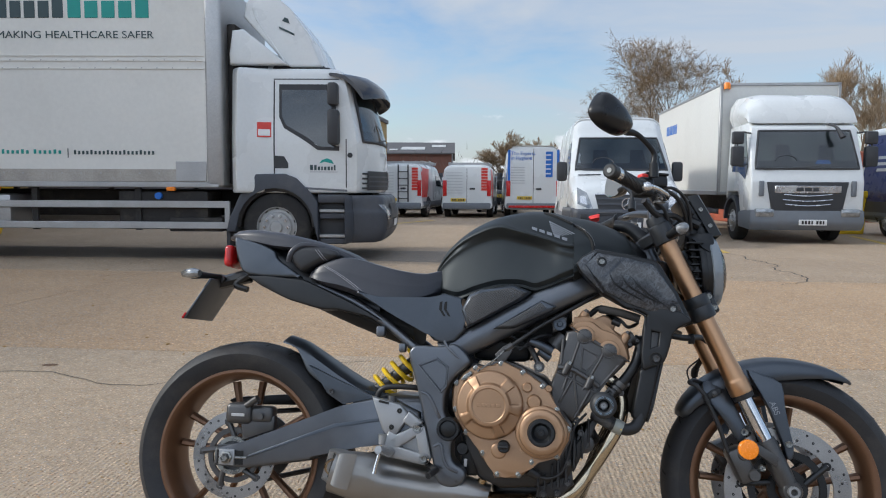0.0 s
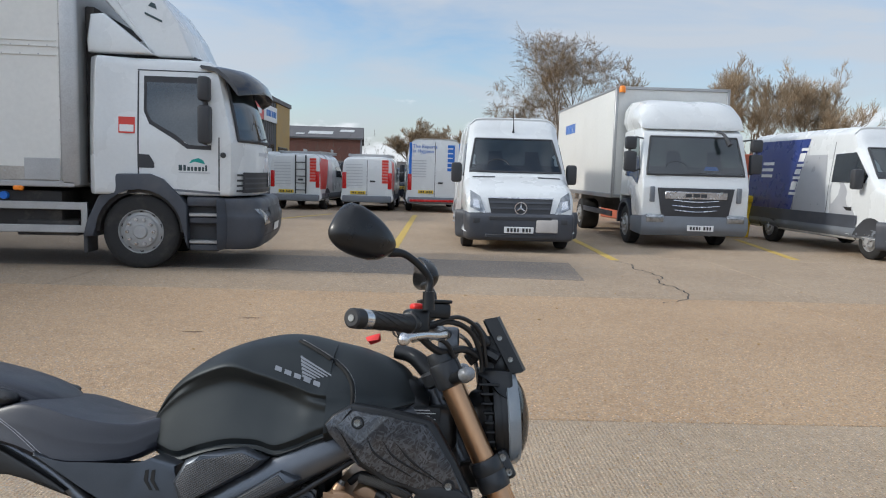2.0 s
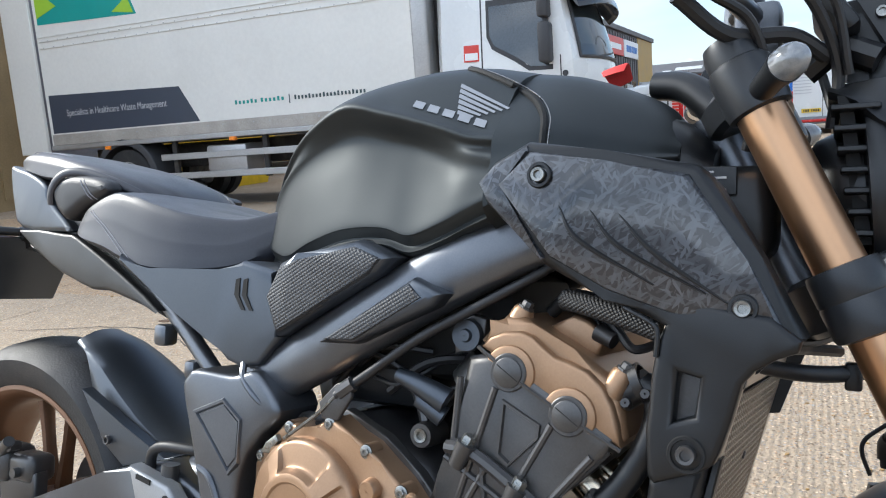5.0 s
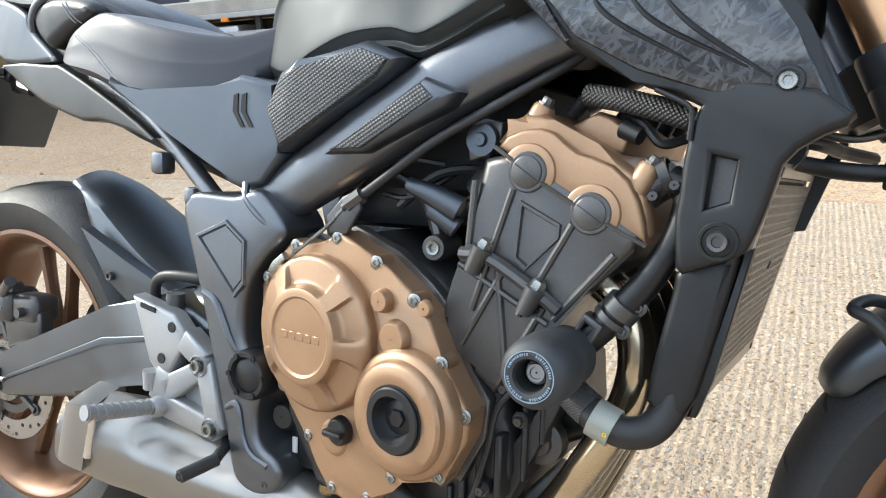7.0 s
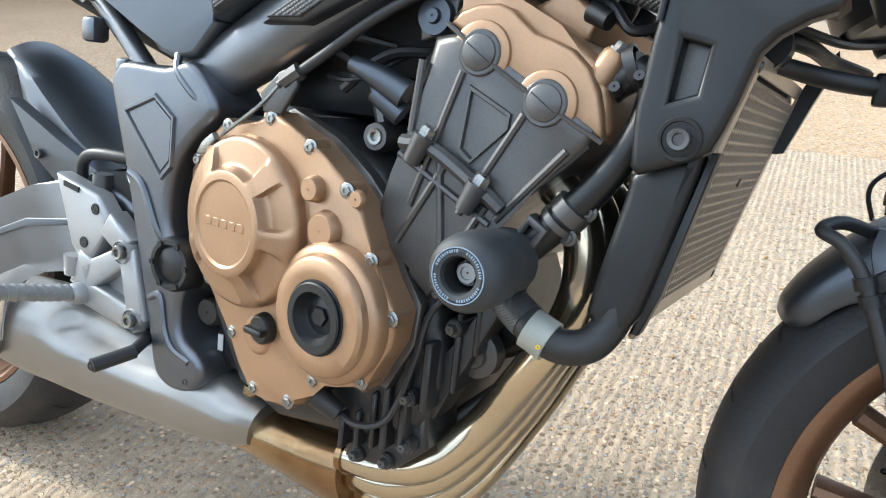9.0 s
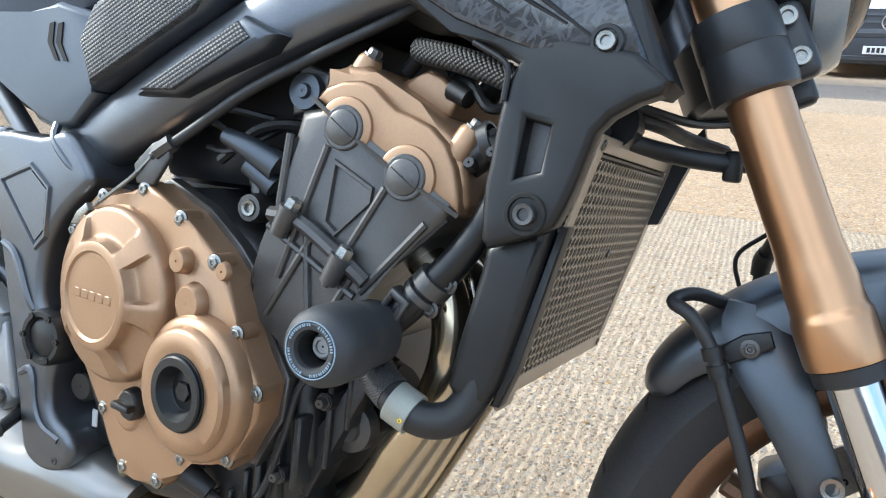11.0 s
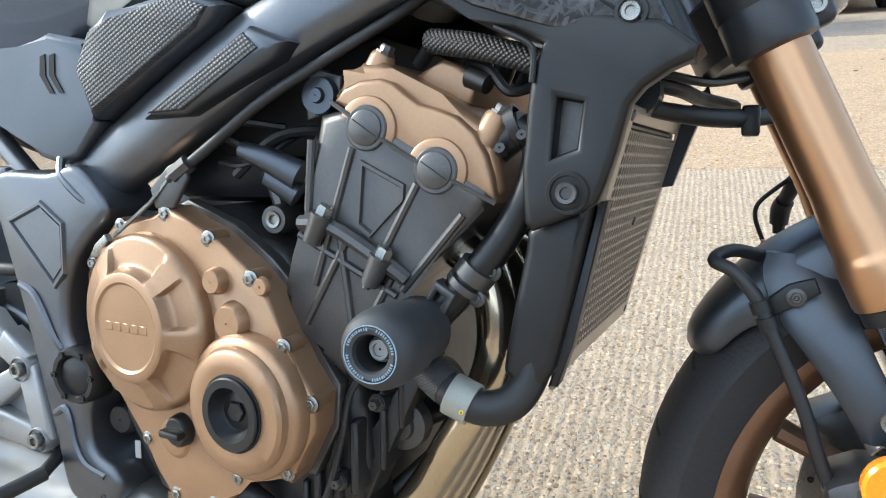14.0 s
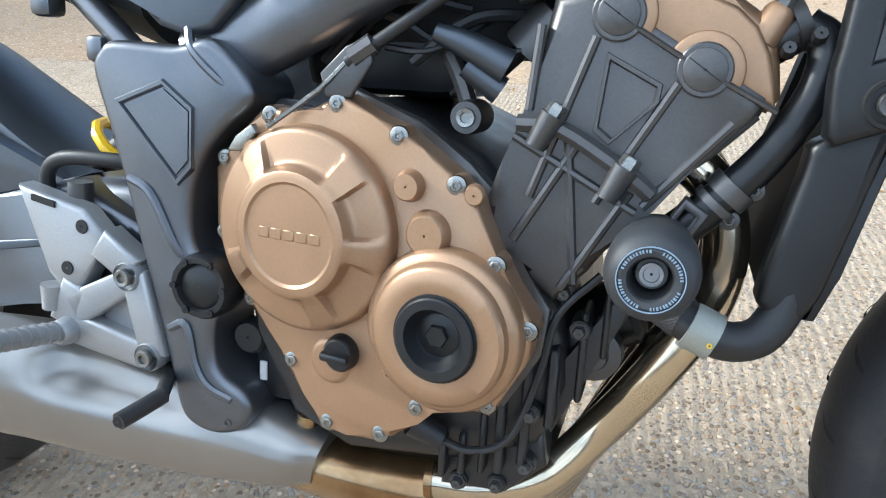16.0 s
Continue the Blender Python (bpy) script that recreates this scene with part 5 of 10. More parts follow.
def panel_van(name, m, length, height, width, label, bonnet=1.05, base_z=1.45, nose=0.62, paint_mat=None, group="parked vans", rad=0.34):
    """A van: x runs forwards from its rear bumper."""
    paint_mat = paint_mat or van_white
    v = empty(name, m, label, "van", group)
    w = width / 2

    def wide(z):
        return w - max(0.0, z - 1.15) * 0.11 - max(0.0, 0.55 - z) * 0.12

    xb, scr = length - bonnet, height * 0.83
    line = ((0.0, height - 0.14, 0.985), (0.04, height - 0.05, 0.995), (0.3, height, 1), (xb - 1.15, height, 1), (xb - 0.8, height - 0.06, 1), (xb - 0.62, scr + 0.12, 1), (xb - 0.52, scr, 1), (xb - 0.2, (scr + base_z) / 2, 1),
            (xb + 0.12, base_z, 1), (xb + 0.3, base_z - 0.08, 0.995), (length - 0.3, base_z - 0.24, 0.98), (length - 0.1, base_z - 0.38, 0.95), (length - 0.01, base_z - 0.6, 0.9), (length + 0.01, base_z - 0.8, 0.86))
    rings = []
    for lx, zt, k in line:
        ring = [(0, zt), ((wide(zt) - 0.20) * k * 0.6, zt - 0.004), ((wide(zt) - 0.14) * k, zt - 0.022), ((wide(zt) - 0.03) * k, zt - 0.10)]
        ring += [(wide(0.32 + (zt - 0.5) * t) * k, 0.32 + (zt - 0.5) * t) for t in (1.0, 0.75, 0.5, 0.25, 0.0)]
        rings.append(half(lx, ring + [(0, 0.30)]))
    shape = loft(rings, 3, 3)
    tree = BVHTree.FromBMesh(shape)
    body = part("body", shape, paint_mat, v)
    VAN_SKIN[0] = tree
    screen(tree, body, [(-wide(scr) + 0.14, scr - 0.02), (wide(scr) - 0.14, scr - 0.02), (w - 0.12, base_z + 0.04), (-w + 0.12, base_z + 0.04)], 0.025)
    x = length - bonnet
    for s in (-1, 1):
        part("side_window", side_patch([(x - 1.25, height * 0.78), (x - 0.62, height * 0.79), (x - 0.14, base_z + 0.06), (x - 0.2, base_z - 0.06), (x - 1.25, base_z - 0.05)], tree, s, 0.012), pane_dark, body, "dark side window glass")
        part("lower_trim", side_patch([(0.1, 0.36), (length - 0.3, 0.36), (length - 0.3, 0.56), (0.1, 0.56)], tree, s, 0.012), trim_grey, body)
        part("door_gap", side_patch([(x - 1.34, 0.62), (x - 1.325, 0.62), (x - 1.325, height * 0.88), (x - 1.34, height * 0.88)], tree, s, 0.003), trim_black, body, smooth=False)
        part("door_gap", side_patch([(x - 2.6, 0.62), (x - 2.585, 0.62), (x - 2.585, height * 0.88), (x - 2.6, height * 0.88)], tree, s, 0.003), trim_black, body, smooth=False)
        part("mirror", box(x - 0.32, x - 0.15, s * (w + 0.02), s * (w + 0.22), base_z - 0.18, base_z + 0.2, 0.05), trim_black, body)
        road_wheel(v, length - 0.95, s * (w + 0.012), rad, 0.22, s, 6)
        road_wheel(v, length * 0.2 + 0.05, s * (w + 0.012), rad, 0.22, s, 6)
        for ax in (length - 0.95, length * 0.2 + 0.05):
            bm = None
            rim = [(ax + 0.44 * math.cos(radians(a)), rad + 0.42 * math.sin(radians(a))) for a in range(180, -1, -15)]
            for (xa, za), (xc, zc) in zip(rim, rim[1:]):
                bm = join(bm, cling(tree, [(xa, za), (xc, zc), (xc, 0.315), (xa, 0.315)], "right" if s < 0 else "left", 0.012, 1, 4))
            part("wheel_arch", bm, trim_black, body)
    return v, body, tree


def van_front(v, body, length, width, base_z=1.45):
    w = width / 2
    tree = VAN_SKIN[0]
    part("grille", cling(tree, [(-0.58, base_z - 0.42), (0.58, base_z - 0.42), (0.50, base_z - 0.78), (-0.50, base_z - 0.78)], "front", 0.02, 8, 3), trim_black, body)
    for i in range(3):
        z = base_z - 0.50 - i * 0.10
        part("grille_bar", cling(tree, [(-0.55 + 0.02 * i, z + 0.016), (0.55 - 0.02 * i, z + 0.016), (0.54 - 0.02 * i, z - 0.016), (-0.54 + 0.02 * i, z - 0.016)], "front", 0.035, 8, 1), cab_grey, body)
    part("grille_edge", cling(tree, [(-0.6, base_z - 0.41), (0.6, base_z - 0.41), (0.58, base_z - 0.43), (-0.58, base_z - 0.43)], "front", 0.03, 8, 1), chrome_dull, body)
    spot = tree.ray_cast(Vector((12, 0, base_z - 0.6)), Vector((-1, 0, 0)))[0].x + 0.04
    badge = part("badge", lathe([(0.115, 0), (0.115, 0.02), (0.097, 0.02), (0.097, 0)], 24, Matrix.Translation((spot, 0, base_z - 0.6)) @ Matrix.Rotation(radians(90), 4, "Y"), closed=True), chrome_dull, body, "round silver badge")
    for i in range(3):
        a = radians(90 + 120 * i)
        part("badge_ray", tube([(spot + 0.01, 0, base_z - 0.6), (spot + 0.01, 0.1 * math.cos(a), base_z - 0.6 + 0.1 * math.sin(a))], [0.02, 0.005], 5, smooth=False), chrome_dull, badge)
    for s in (-1, 1):
        part("headlamp", cling(tree, [(s * 0.72, base_z - 0.40), (s * (w - 0.10), base_z - 0.30), (s * (w - 0.10), base_z - 0.60), (s * 0.60, base_z - 0.72)], "front", 0.012, 5, 4), lamp_clear, body, "clear headlamp")
        part("lamp_bowl", cling(tree, [(s * 0.74, base_z - 0.47), (s * 0.84, base_z - 0.45), (s * 0.84, base_z - 0.58), (s * 0.72, base_z - 0.62)], "front", 0.018, 3, 3), chrome_dull, body)
    bump = part("bumper", layers([(z, nose_ring(length - 0.66, c, fr, bw)) for z, c, fr, bw in ((0.2, length - 0.2, length + 0.0, w - 0.06), (0.25, length - 0.15, length + 0.06, w - 0.01), (0.45, length - 0.13, length + 0.09, w - 0.005), (0.58, length - 0.13, length + 0.09, w), (0.66, length - 0.15, length + 0.07, w - 0.005), (0.705, length - 0.22, length + 0.0, w - 0.02))], 3, 3), cab_grey, v, "grey plastic bumper")
    part("air_intake", box(length + 0.03, length + 0.098, -0.55, 0.55, 0.565, 0.635, 0.01, 1), trim_black, bump)
    part("air_intake", box(length + 0.03, length + 0.085, -0.62, 0.62, 0.25, 0.32, 0.01, 1), trim_black, bump)
    for s in (-1, 1):
        part("fog_lamp", box(length - 0.05, length + 0.07, s * 0.70, s * 0.84, 0.50, 0.60, 0.02, 2), trim_black, bump)
    return bump


def rear_doors(v, body, height, width, wide, plate_z=0.62, lamps=True):
    w = width / 2
    part("door_gap", box(-0.006, 0.02, -0.008, 0.008, 0.5, height - 0.12), trim_black, body, smooth=False)
    part("rear_bumper", box(-0.1, 0.2, -w + 0.03, w - 0.03, 0.3, 0.52, 0.04), trim_grey, v, "grey plastic bumper")
    part("door_handle", box(-0.03, 0.01, -0.28, -0.1, 0.98, 1.04, 0.012, 1), trim_black, body)
    number_plate(body, -0.02, 0.3, plate_z, -1, plate_yellow)
    for s in (-1, 1):
        part("tail_lamp", box(-0.02, 0.09, s * (w - 0.16), s * (w - 0.02), 0.75, 1.3, 0.02), lamp_red, body, "red tail lamp")


# white high-roof van facing out of its bay
van, body, wide = panel_van("panel_van", pose(3.62, 19.35, 0, 0, 0, -94.9), 5.75, 2.5, 1.98, "white high roof van with black grille facing out", base_z=1.38)
bump = van_front(van, body, 5.75, 1.98, 1.38)
number_plate(bump, 5.85, -0.03, 0.40, 1, plate_white)
part("cloth", box(5.80, 5.85, 0.27, 0.66, 0.36, 0.60, 0.02), paint("pale_cloth", (0.5, 0.47, 0.44), 0.8), bump, "pale rag over the bumper")
part("aerial", tube([(4.06, 0.0, 2.2), (4.12, 0.0, 2.27), (4.0, 0.0, 2.65)], [0.03, 0.012, 0.004], 6, 2), trim_black, body)
for s in (-1, 1):
    part("bonnet_vent", cling(VAN_SKIN[0], [(s * 0.4, 1.335), (s * 0.82, 1.325), (s * 0.82, 1.30), (s * 0.4, 1.31)], "front", 0.008, 4, 1), trim_black, body)
# white van with a blue rear livery and grey fields on its sides
van, body, wide = panel_van("panel_van", pose(10.72, 18.17, 0, 0, 0, -91.5), 5.75, 2.5, 1.98, "white van with blue rear livery and grey side fields")
for s in (-1, 1):
    part("livery_panel", side_patch([(0.04, 0.78), (2.05, 0.78), (2.45, 2.3), (0.06, 2.3)], wide, s, 0.005), navy_paint, body, "dark blue vinyl", smooth=False)
    bm = None
    for i, (z0, z1) in enumerate(((1.10, 1.16), (1.21, 1.39), (1.44, 1.50), (1.55, 1.66), (1.71, 1.77), (1.82, 2.0), (2.05, 2.11))):
        bm = side_patch([(1.62 + z0 * 0.26, z0), ((1.90 if i % 2 == 0 else 1.84) + z0 * 0.26, z0), ((1.90 if i % 2 == 0 else 1.84) + z1 * 0.26, z1), (1.62 + z1 * 0.26, z1)], wide, s, 0.009, bm=bm)
    part("logo_shape", bm, plate_white, body, smooth=False)
    for i in range(3):
        part("slogan_bar", side_patch([(0.6, 1.75 - i * 0.14), (1.1, 1.75 - i * 0.14), (1.1, 1.82 - i * 0.14), (0.6, 1.82 - i * 0.14)], wide, s, 0.008), plate_white, body, smooth=False)
    part("silver_panel", side_patch([(2.09, 0.78), (3.35, 0.78), (3.15, 1.95), (2.36, 1.95)], wide, s, 0.005), silver_paint, body, "grey field on the side", smooth=False)
    part("silver_panel", side_patch([(3.5, 0.78), (4.3, 0.78), (3.95, 1.3), (3.55, 1.65), (3.42, 1.3)], wide, s, 0.005), silver_paint, body, "grey field on the side", smooth=False)
    part("side_moulding", side_patch([(0.1, 0.54), (4.4, 0.54), (4.4, 0.78), (0.1, 0.78)], wide, s, 0.014), cab_grey, body, "dark grey side moulding")
    part("telephone_bar", side_patch([(3.6, 0.86), (4.2, 0.86), (4.2, 0.93), (3.6, 0.93)], wide, s, 0.004), plate_ink, body, smooth=False)
van_front(van, body, 5.75, 1.98)
# tall van with blue edges, backed out
van, body, wide = panel_van("panel_van", pose(2.72, 26.1, 0, 0, 0, 88), 5.6, 2.52, 1.9, "tall white van with blue edged rear doors", rad=0.33)
rear_doors(van, body, 2.52, 1.9, wide, 0.7)
for s in (-1, 1):
    part("livery_edge", side_patch([(0.0, 0.9), (0.42, 0.9), (0.62, 2.3), (0.05, 2.3)], wide, s, 0.006), livery_blue, body, smooth=False)
part("logo_shape", box(-0.012, -0.004, -0.66, -0.42, 1.42, 2.3, 0.0), livery_blue, body, smooth=False)
for z0, z1 in ((1.52, 1.56), (1.68, 1.72), (1.84, 1.88), (2.0, 2.04), (2.16, 2.2)):
    part("logo_gap", box(-0.015, -0.005, -0.6, -0.42, z0, z1), van_white, body, smooth=False)
motto = lettering("The Experts", 0.17, 0.002)
move(motto, Matrix.Translation((-0.012, 0.78, 2.18)) @ Matrix.Rotation(radians(-90), 4, "Z"))
tagged(part("motto", motto, livery_blue, body, smooth=False), kind="stuff")
motto = lettering("in Hygiene", 0.17, 0.002)
move(motto, Matrix.Translation((-0.012, 0.78, 2.02)) @ Matrix.Rotation(radians(-90), 4, "Z"))
tagged(part("motto", motto, livery_blue, body, smooth=False), kind="stuff")
for i in range(7):
    part("small_print", box(-0.012, -0.004, 0.3, 0.78, 1.2 + i * 0.09, 1.225 + i * 0.09), silver_paint, body, smooth=False)
for s in (-1, 1):
    part("livery_edge", box(-0.014, 0.03, s * 0.80, s * 0.885, 1.05, 2.36, 0.01, 1), livery_blue, body, smooth=False)
part("rear_step", box(-0.14, 0.0, -0.85, 0.85, 0.36, 0.44, 0.02), lamp_red, van)
# two small vans with red liveries
for n_van, (x, y, turn, h, ladder) in enumerate(((-1.98, 26.1, 79, 1.88, True), (0.42, 26.1, 84, 1.84, False))):
    van, body, wide = panel_van("panel_van", pose(x, y, 0, 0, 0, turn), 4.4, h, 1.72, "small white van with red livery" + (" and black roof ladder" if ladder else " and shut rear doors"), 0.85, 1.15, 0.5, rad=0.31)
    rear_doors(van, body, h, 1.72, wide, 0.62)
    for s in (-1, 1):
        part("livery_panel", side_patch([(0.02, 0.7), (0.75, 0.7), (1.25, h - 0.18), (0.05, h - 0.12)], wide, s, 0.006), livery_red, body, "red vinyl", smooth=False)
    bm = None
    for i in range(8):
        bm = box(-0.012, -0.004, -0.72, -0.5, 0.95 + i * 0.1, 1.03 + i * 0.1, bm=bm)
    part("logo_shape", bm, livery_red, body, smooth=False)
    for i in range(8):
        part("small_print", box(-0.012, -0.004, 0.15, 0.72, 0.85 + i * 0.1, 0.868 + i * 0.1), silver_paint, body, smooth=False)
    part("rack_bar", box(0.5, 3.0, -0.7, -0.66, h + 0.06, h + 0.1), alu, body)
    part("rack_bar", box(0.5, 3.0, 0.66, 0.7, h + 0.06, h + 0.1), alu, body)
    for rx in (0.6, 1.7, 2.8):
        part("rack_bar", box(rx, rx + 0.05, -0.72, 0.72, h, h + 0.09), alu, body)
    if ladder:
        rungs = part("ladder", box(-0.07, -0.04, -0.05, -0.01, 0.55, h - 0.05), trim_black, body, "black rear ladder")
        part("ladder_rail", box(-0.07, -0.04, -0.4, -0.36, 0.55, h - 0.05), trim_black, rungs)
        for i in range(5):
            part("rung", box(-0.07, -0.045, -0.4, -0.01, 0.65 + i * 0.23, 0.68 + i * 0.23), trim_black, rungs)
# a longer white van standing across behind them, and a dark car
van, body, wide = panel_van("panel_van", pose(-4.6, 35.0, 0, 0, 0, 0), 5.2, 2.1, 1.9, "white van with roof bars parked across the bays")
letters_as_blocks(body, 3.2, 4.3, 1.5, 1.75, -0.96, 5, panel_navy)
for rx in (0.6, 2.2, 3.4):
    part("rack_bar", box(rx, rx + 0.05, -0.8, 0.8, 2.1, 2.25), alu, body)
car_paint = paint("dark_car_paint", (0.02, 0.024, 0.035), 0.2, vary=0.1, coat=0.5)
car = empty("car", pose(1.75, 31.5, 0, 0, 0, 85), "dark estate car parked between the vans", "car")
cw = lambda z: 0.88 - max(0.0, z - 0.9) * 0.25
body = part("body", hull([(0, 0.35), (-0.02, 0.85), (0.25, 1.45), (0.5, 1.52), (2.2, 1.5), (3.0, 1.0), (4.1, 0.85), (4.25, 0.55), (4.2, 0.3), (0.1, 0.3)], cw, bevel=0.06, seg=3), car_paint, car)
part("rear_window", end_patch((0.0, 0.95), (0.24, 1.42), quad(-0.62, 0.62, 0.1, 0.95), 0.008, 0.02, None, -1), pane_dark, body)
for s in (-1, 1):
    part("tail_lamp", box(-0.03, 0.1, s * 0.6, s * 0.85, 0.75, 0.95, 0.02), lamp_red, body)
    part("side_window", side_patch([(0.45, 1.4), (2.1, 1.4), (2.7, 1.02), (0.35, 1.0)], cw, s, 0.006), pane_dark, body)
    road_wheel(car, 0.75, s * 0.87, 0.32, 0.2, s, 5)
    road_wheel(car, 3.4, s * 0.87, 0.32, 0.2, s, 5)
number_plate(body, -0.03, 0, 0.7, -1, plate_yellow)
skip = empty("waste_skip", pose(-13.2, 15.5, 0), "yellow steel waste skip beside the large lorry", "skip")
part("body", plate([(-0.8, 0.0), (3.2, 0.0), (3.6, 1.3), (-1.2, 1.3)], 0.9, -0.9, 0.04), grit_yellow, skip)
for i in range(5):
    part("rib", box(-0.5 + i * 0.85, -0.38 + i * 0.85, -0.97, -0.9, 0.12, 1.28, 0.01, 1), grit_yellow, skip)

# ---- motorcycle ----
# built upright: x forwards from the rear axle, y to its left, z up from the ground
bike = empty("motorcycle", pose(-0.578, 2.172, 0, -12.88, -0.33, -7.5), "matt black naked motorcycle with bronze engine covers on its side stand", "motorcycle")
tank_paint = paint("matt_black_metallic_paint", (0.036, 0.041, 0.043), 0.50, 0.70, vary=0.06, scale=30, rvary=0.03)
plastic = paint("matt_black_plastic", (0.007, 0.0077, 0.0088), 0.38, vary=0.12, scale=25, bump=0.10, bscale=900, rvary=0.05, spec=0.42)
plastic_grey = paint("matt_grey_plastic", (0.078, 0.088, 0.103), 0.38, 0.78, vary=0.06, scale=25, rvary=0.04)
frame_black = paint("satin_black_frame", (0.126, 0.134, 0.148), 0.33, 0.80, vary=0.08, scale=25, bump=0.06, bscale=900, rvary=0.05)
vinyl = paint("black_seat_vinyl", (0.028, 0.029, 0.037), 0.40, vary=0.15, scale=20, bump=0.12, bscale=900, rvary=0.05, spec=0.55)
vinyl_rough = paint("grained_seat_vinyl", (0.016, 0.016, 0.018), 0.45, vary=0.12, scale=30, bump=0.25, bscale=700)
stitch = paint("grey_thread", (0.25, 0.25, 0.27), 0.8)
bronze = paint("bronze_engine_paint", (0.315, 0.196, 0.115), 0.38, 0.6, vary=0.07, scale=20, bump=0.08, bscale=1100, rvary=0.05)
bronze_dark = paint("bronze_wheel_paint", (0.165, 0.085, 0.045), 0.40, 0.5, vary=0.12, scale=20, dirt=0.1)
engine_black = paint("black_engine_casting", (0.082, 0.080, 0.079), 0.36, 0.62, vary=0.12, scale=22, bump=0.08, bscale=900, dirt=0.03)
gold = paint("gold_anodised_fork", (0.50, 0.295, 0.165), 0.31, 0.95, vary=0.03, scale=9, rvary=0.03, grain=0.2)
chrome = paint("chrome", (0.62, 0.63, 0.65), 0.10, 1.0, vary=0.05, scale=9, rvary=0.04)
zinc = paint("zinc_plated_bolt", (0.25, 0.25, 0.235), 0.3, 0.9, vary=0.15, scale=60)
cast_alu = paint("silver_cast_alloy", (0.30, 0.305, 0.31), 0.42, 0.6, vary=0.08, scale=20, bump=0.1, bscale=600)
steel_brushed = paint("brushed_silencer_steel", (0.285, 0.275, 0.26), 0.35, 0.85, vary=0.06, scale=5, dirt=0.06, rvary=0.05, grain=0.1)
header_steel = paint("header_pipe_steel", (0.52, 0.46, 0.36), 0.17, 0.97, vary=0.12, scale=5, col2=(0.56, 0.46, 0.31), rvary=0.05, grain=0.08)
header_burnt = paint("heat_stained_steel", (0.30, 0.17, 0.075), 0.26, 0.9, vary=0.35, scale=7, col2=(0.50, 0.37, 0.21), dirt=0.08, grain=0.1)
disc_steel = paint("brake_disc_steel", (0.33, 0.32, 0.31), 0.3, 0.95, vary=0.15, scale=14)
bike_tyre = paint("motorcycle_tyre", (0.013, 0.013, 0.0145), 0.6, vary=0.25, scale=14, bump=0.2, bscale=260, dirt=0.12)
# near black that paints the shade inside holes, gaps and deep recesses
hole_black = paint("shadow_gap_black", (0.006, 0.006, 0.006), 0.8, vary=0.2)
hose_black = paint("rubber_hose", (0.012, 0.012, 0.013), 0.5, vary=0.2, scale=40)
spring_yellow = paint("yellow_spring", (0.80, 0.52, 0.015), 0.35, vary=0.08, scale=20)
orange_lens = paint("orange_reflector", (0.95, 0.26, 0.01), 0.25, vary=0.12, scale=160)
red_plastic = paint("red_switch_plastic", (0.75, 0.04, 0.03), 0.4, vary=0.08)
red_fabric = paint("red_key_ribbon", (0.70, 0.05, 0.045), 0.8, vary=0.15, scale=60)
guard_alu = paint("bronze_grey_guard", (0.36, 0.32, 0.27), 0.36, 0.8, vary=0.12, scale=12)
label_grey = paint("printed_label_grey", (0.42, 0.42, 0.42), 0.5, vary=0.06)
logo_silver = paint("silver_logo_ink", (0.24, 0.25, 0.265), 0.35, 0.4, vary=0.05)
lens_clear = glass("headlight_lens", (0.9, 0.93, 0.95), 0.02, 0.95, 1.6)
mirror_face = paint("mirror_glass", (0.75, 0.76, 0.78), 0.03, 1.0, vary=0.01, rvary=0.01)
ink_pale = paint("pale_blue_print", (0.20, 0.27, 0.34), 0.5, vary=0.05)
case_black = paint("gloss_black_crankcase", (0.014, 0.014, 0.015), 0.36, vary=0.2, scale=24, bump=0.08, bscale=700, dirt=0.04)
bobbin_black = paint("matt_bobbin_nylon", (0.026, 0.028, 0.031), 0.55, vary=0.1, scale=30, bump=0.1, bscale=900)
clamp_olive = paint("olive_zinc_clamp", (0.27, 0.28, 0.25), 0.45, 0.3, vary=0.1, scale=30)
ring_pale = paint("frosted_lamp_ring", (0.21, 0.235, 0.255), 0.16, vary=0.06, scale=20, coat=0.6)
yoke_black = paint("satin_black_yoke", (0.026, 0.028, 0.031), 0.36, 0.25, vary=0.1, scale=25, bump=0.06, bscale=900)
knurl = paint("dotted_rubber_pad", (0.050, 0.052, 0.056), 0.60, vary=0.2, scale=30)


def dotted(m, scale=330.0, strength=0.9):
    """Gives a material a regular field of small raised dots."""
    n, l = m.node_tree.nodes, m.node_tree.links
    tc = n.new("ShaderNodeTexCoord")
    mp = n.new("ShaderNodeMapping")
    mp.inputs["Scale"].default_value = (1, 0.02, 1)
    mp.inputs["Rotation"].default_value = (0, radians(30), 0)
    v = n.new("ShaderNodeTexVoronoi")
    v.inputs["Scale"].default_value, v.inputs["Randomness"].default_value = scale, 0.0
    l.new(tc.outputs["Object"], mp.inputs["Vector"])
    l.new(mp.outputs[0], v.inputs["Vector"])
    bu = n.new("ShaderNodeBump")
    bu.inputs["Strength"].default_value, bu.inputs["Distance"].default_value, bu.invert = strength, 0.002, True
    l.new(v.outputs["Distance"], bu.inputs["Height"])
    l.new(bu.outputs["Normal"], n["Principled BSDF"].inputs["Normal"])
    return m


dotted(knurl, 260.0)


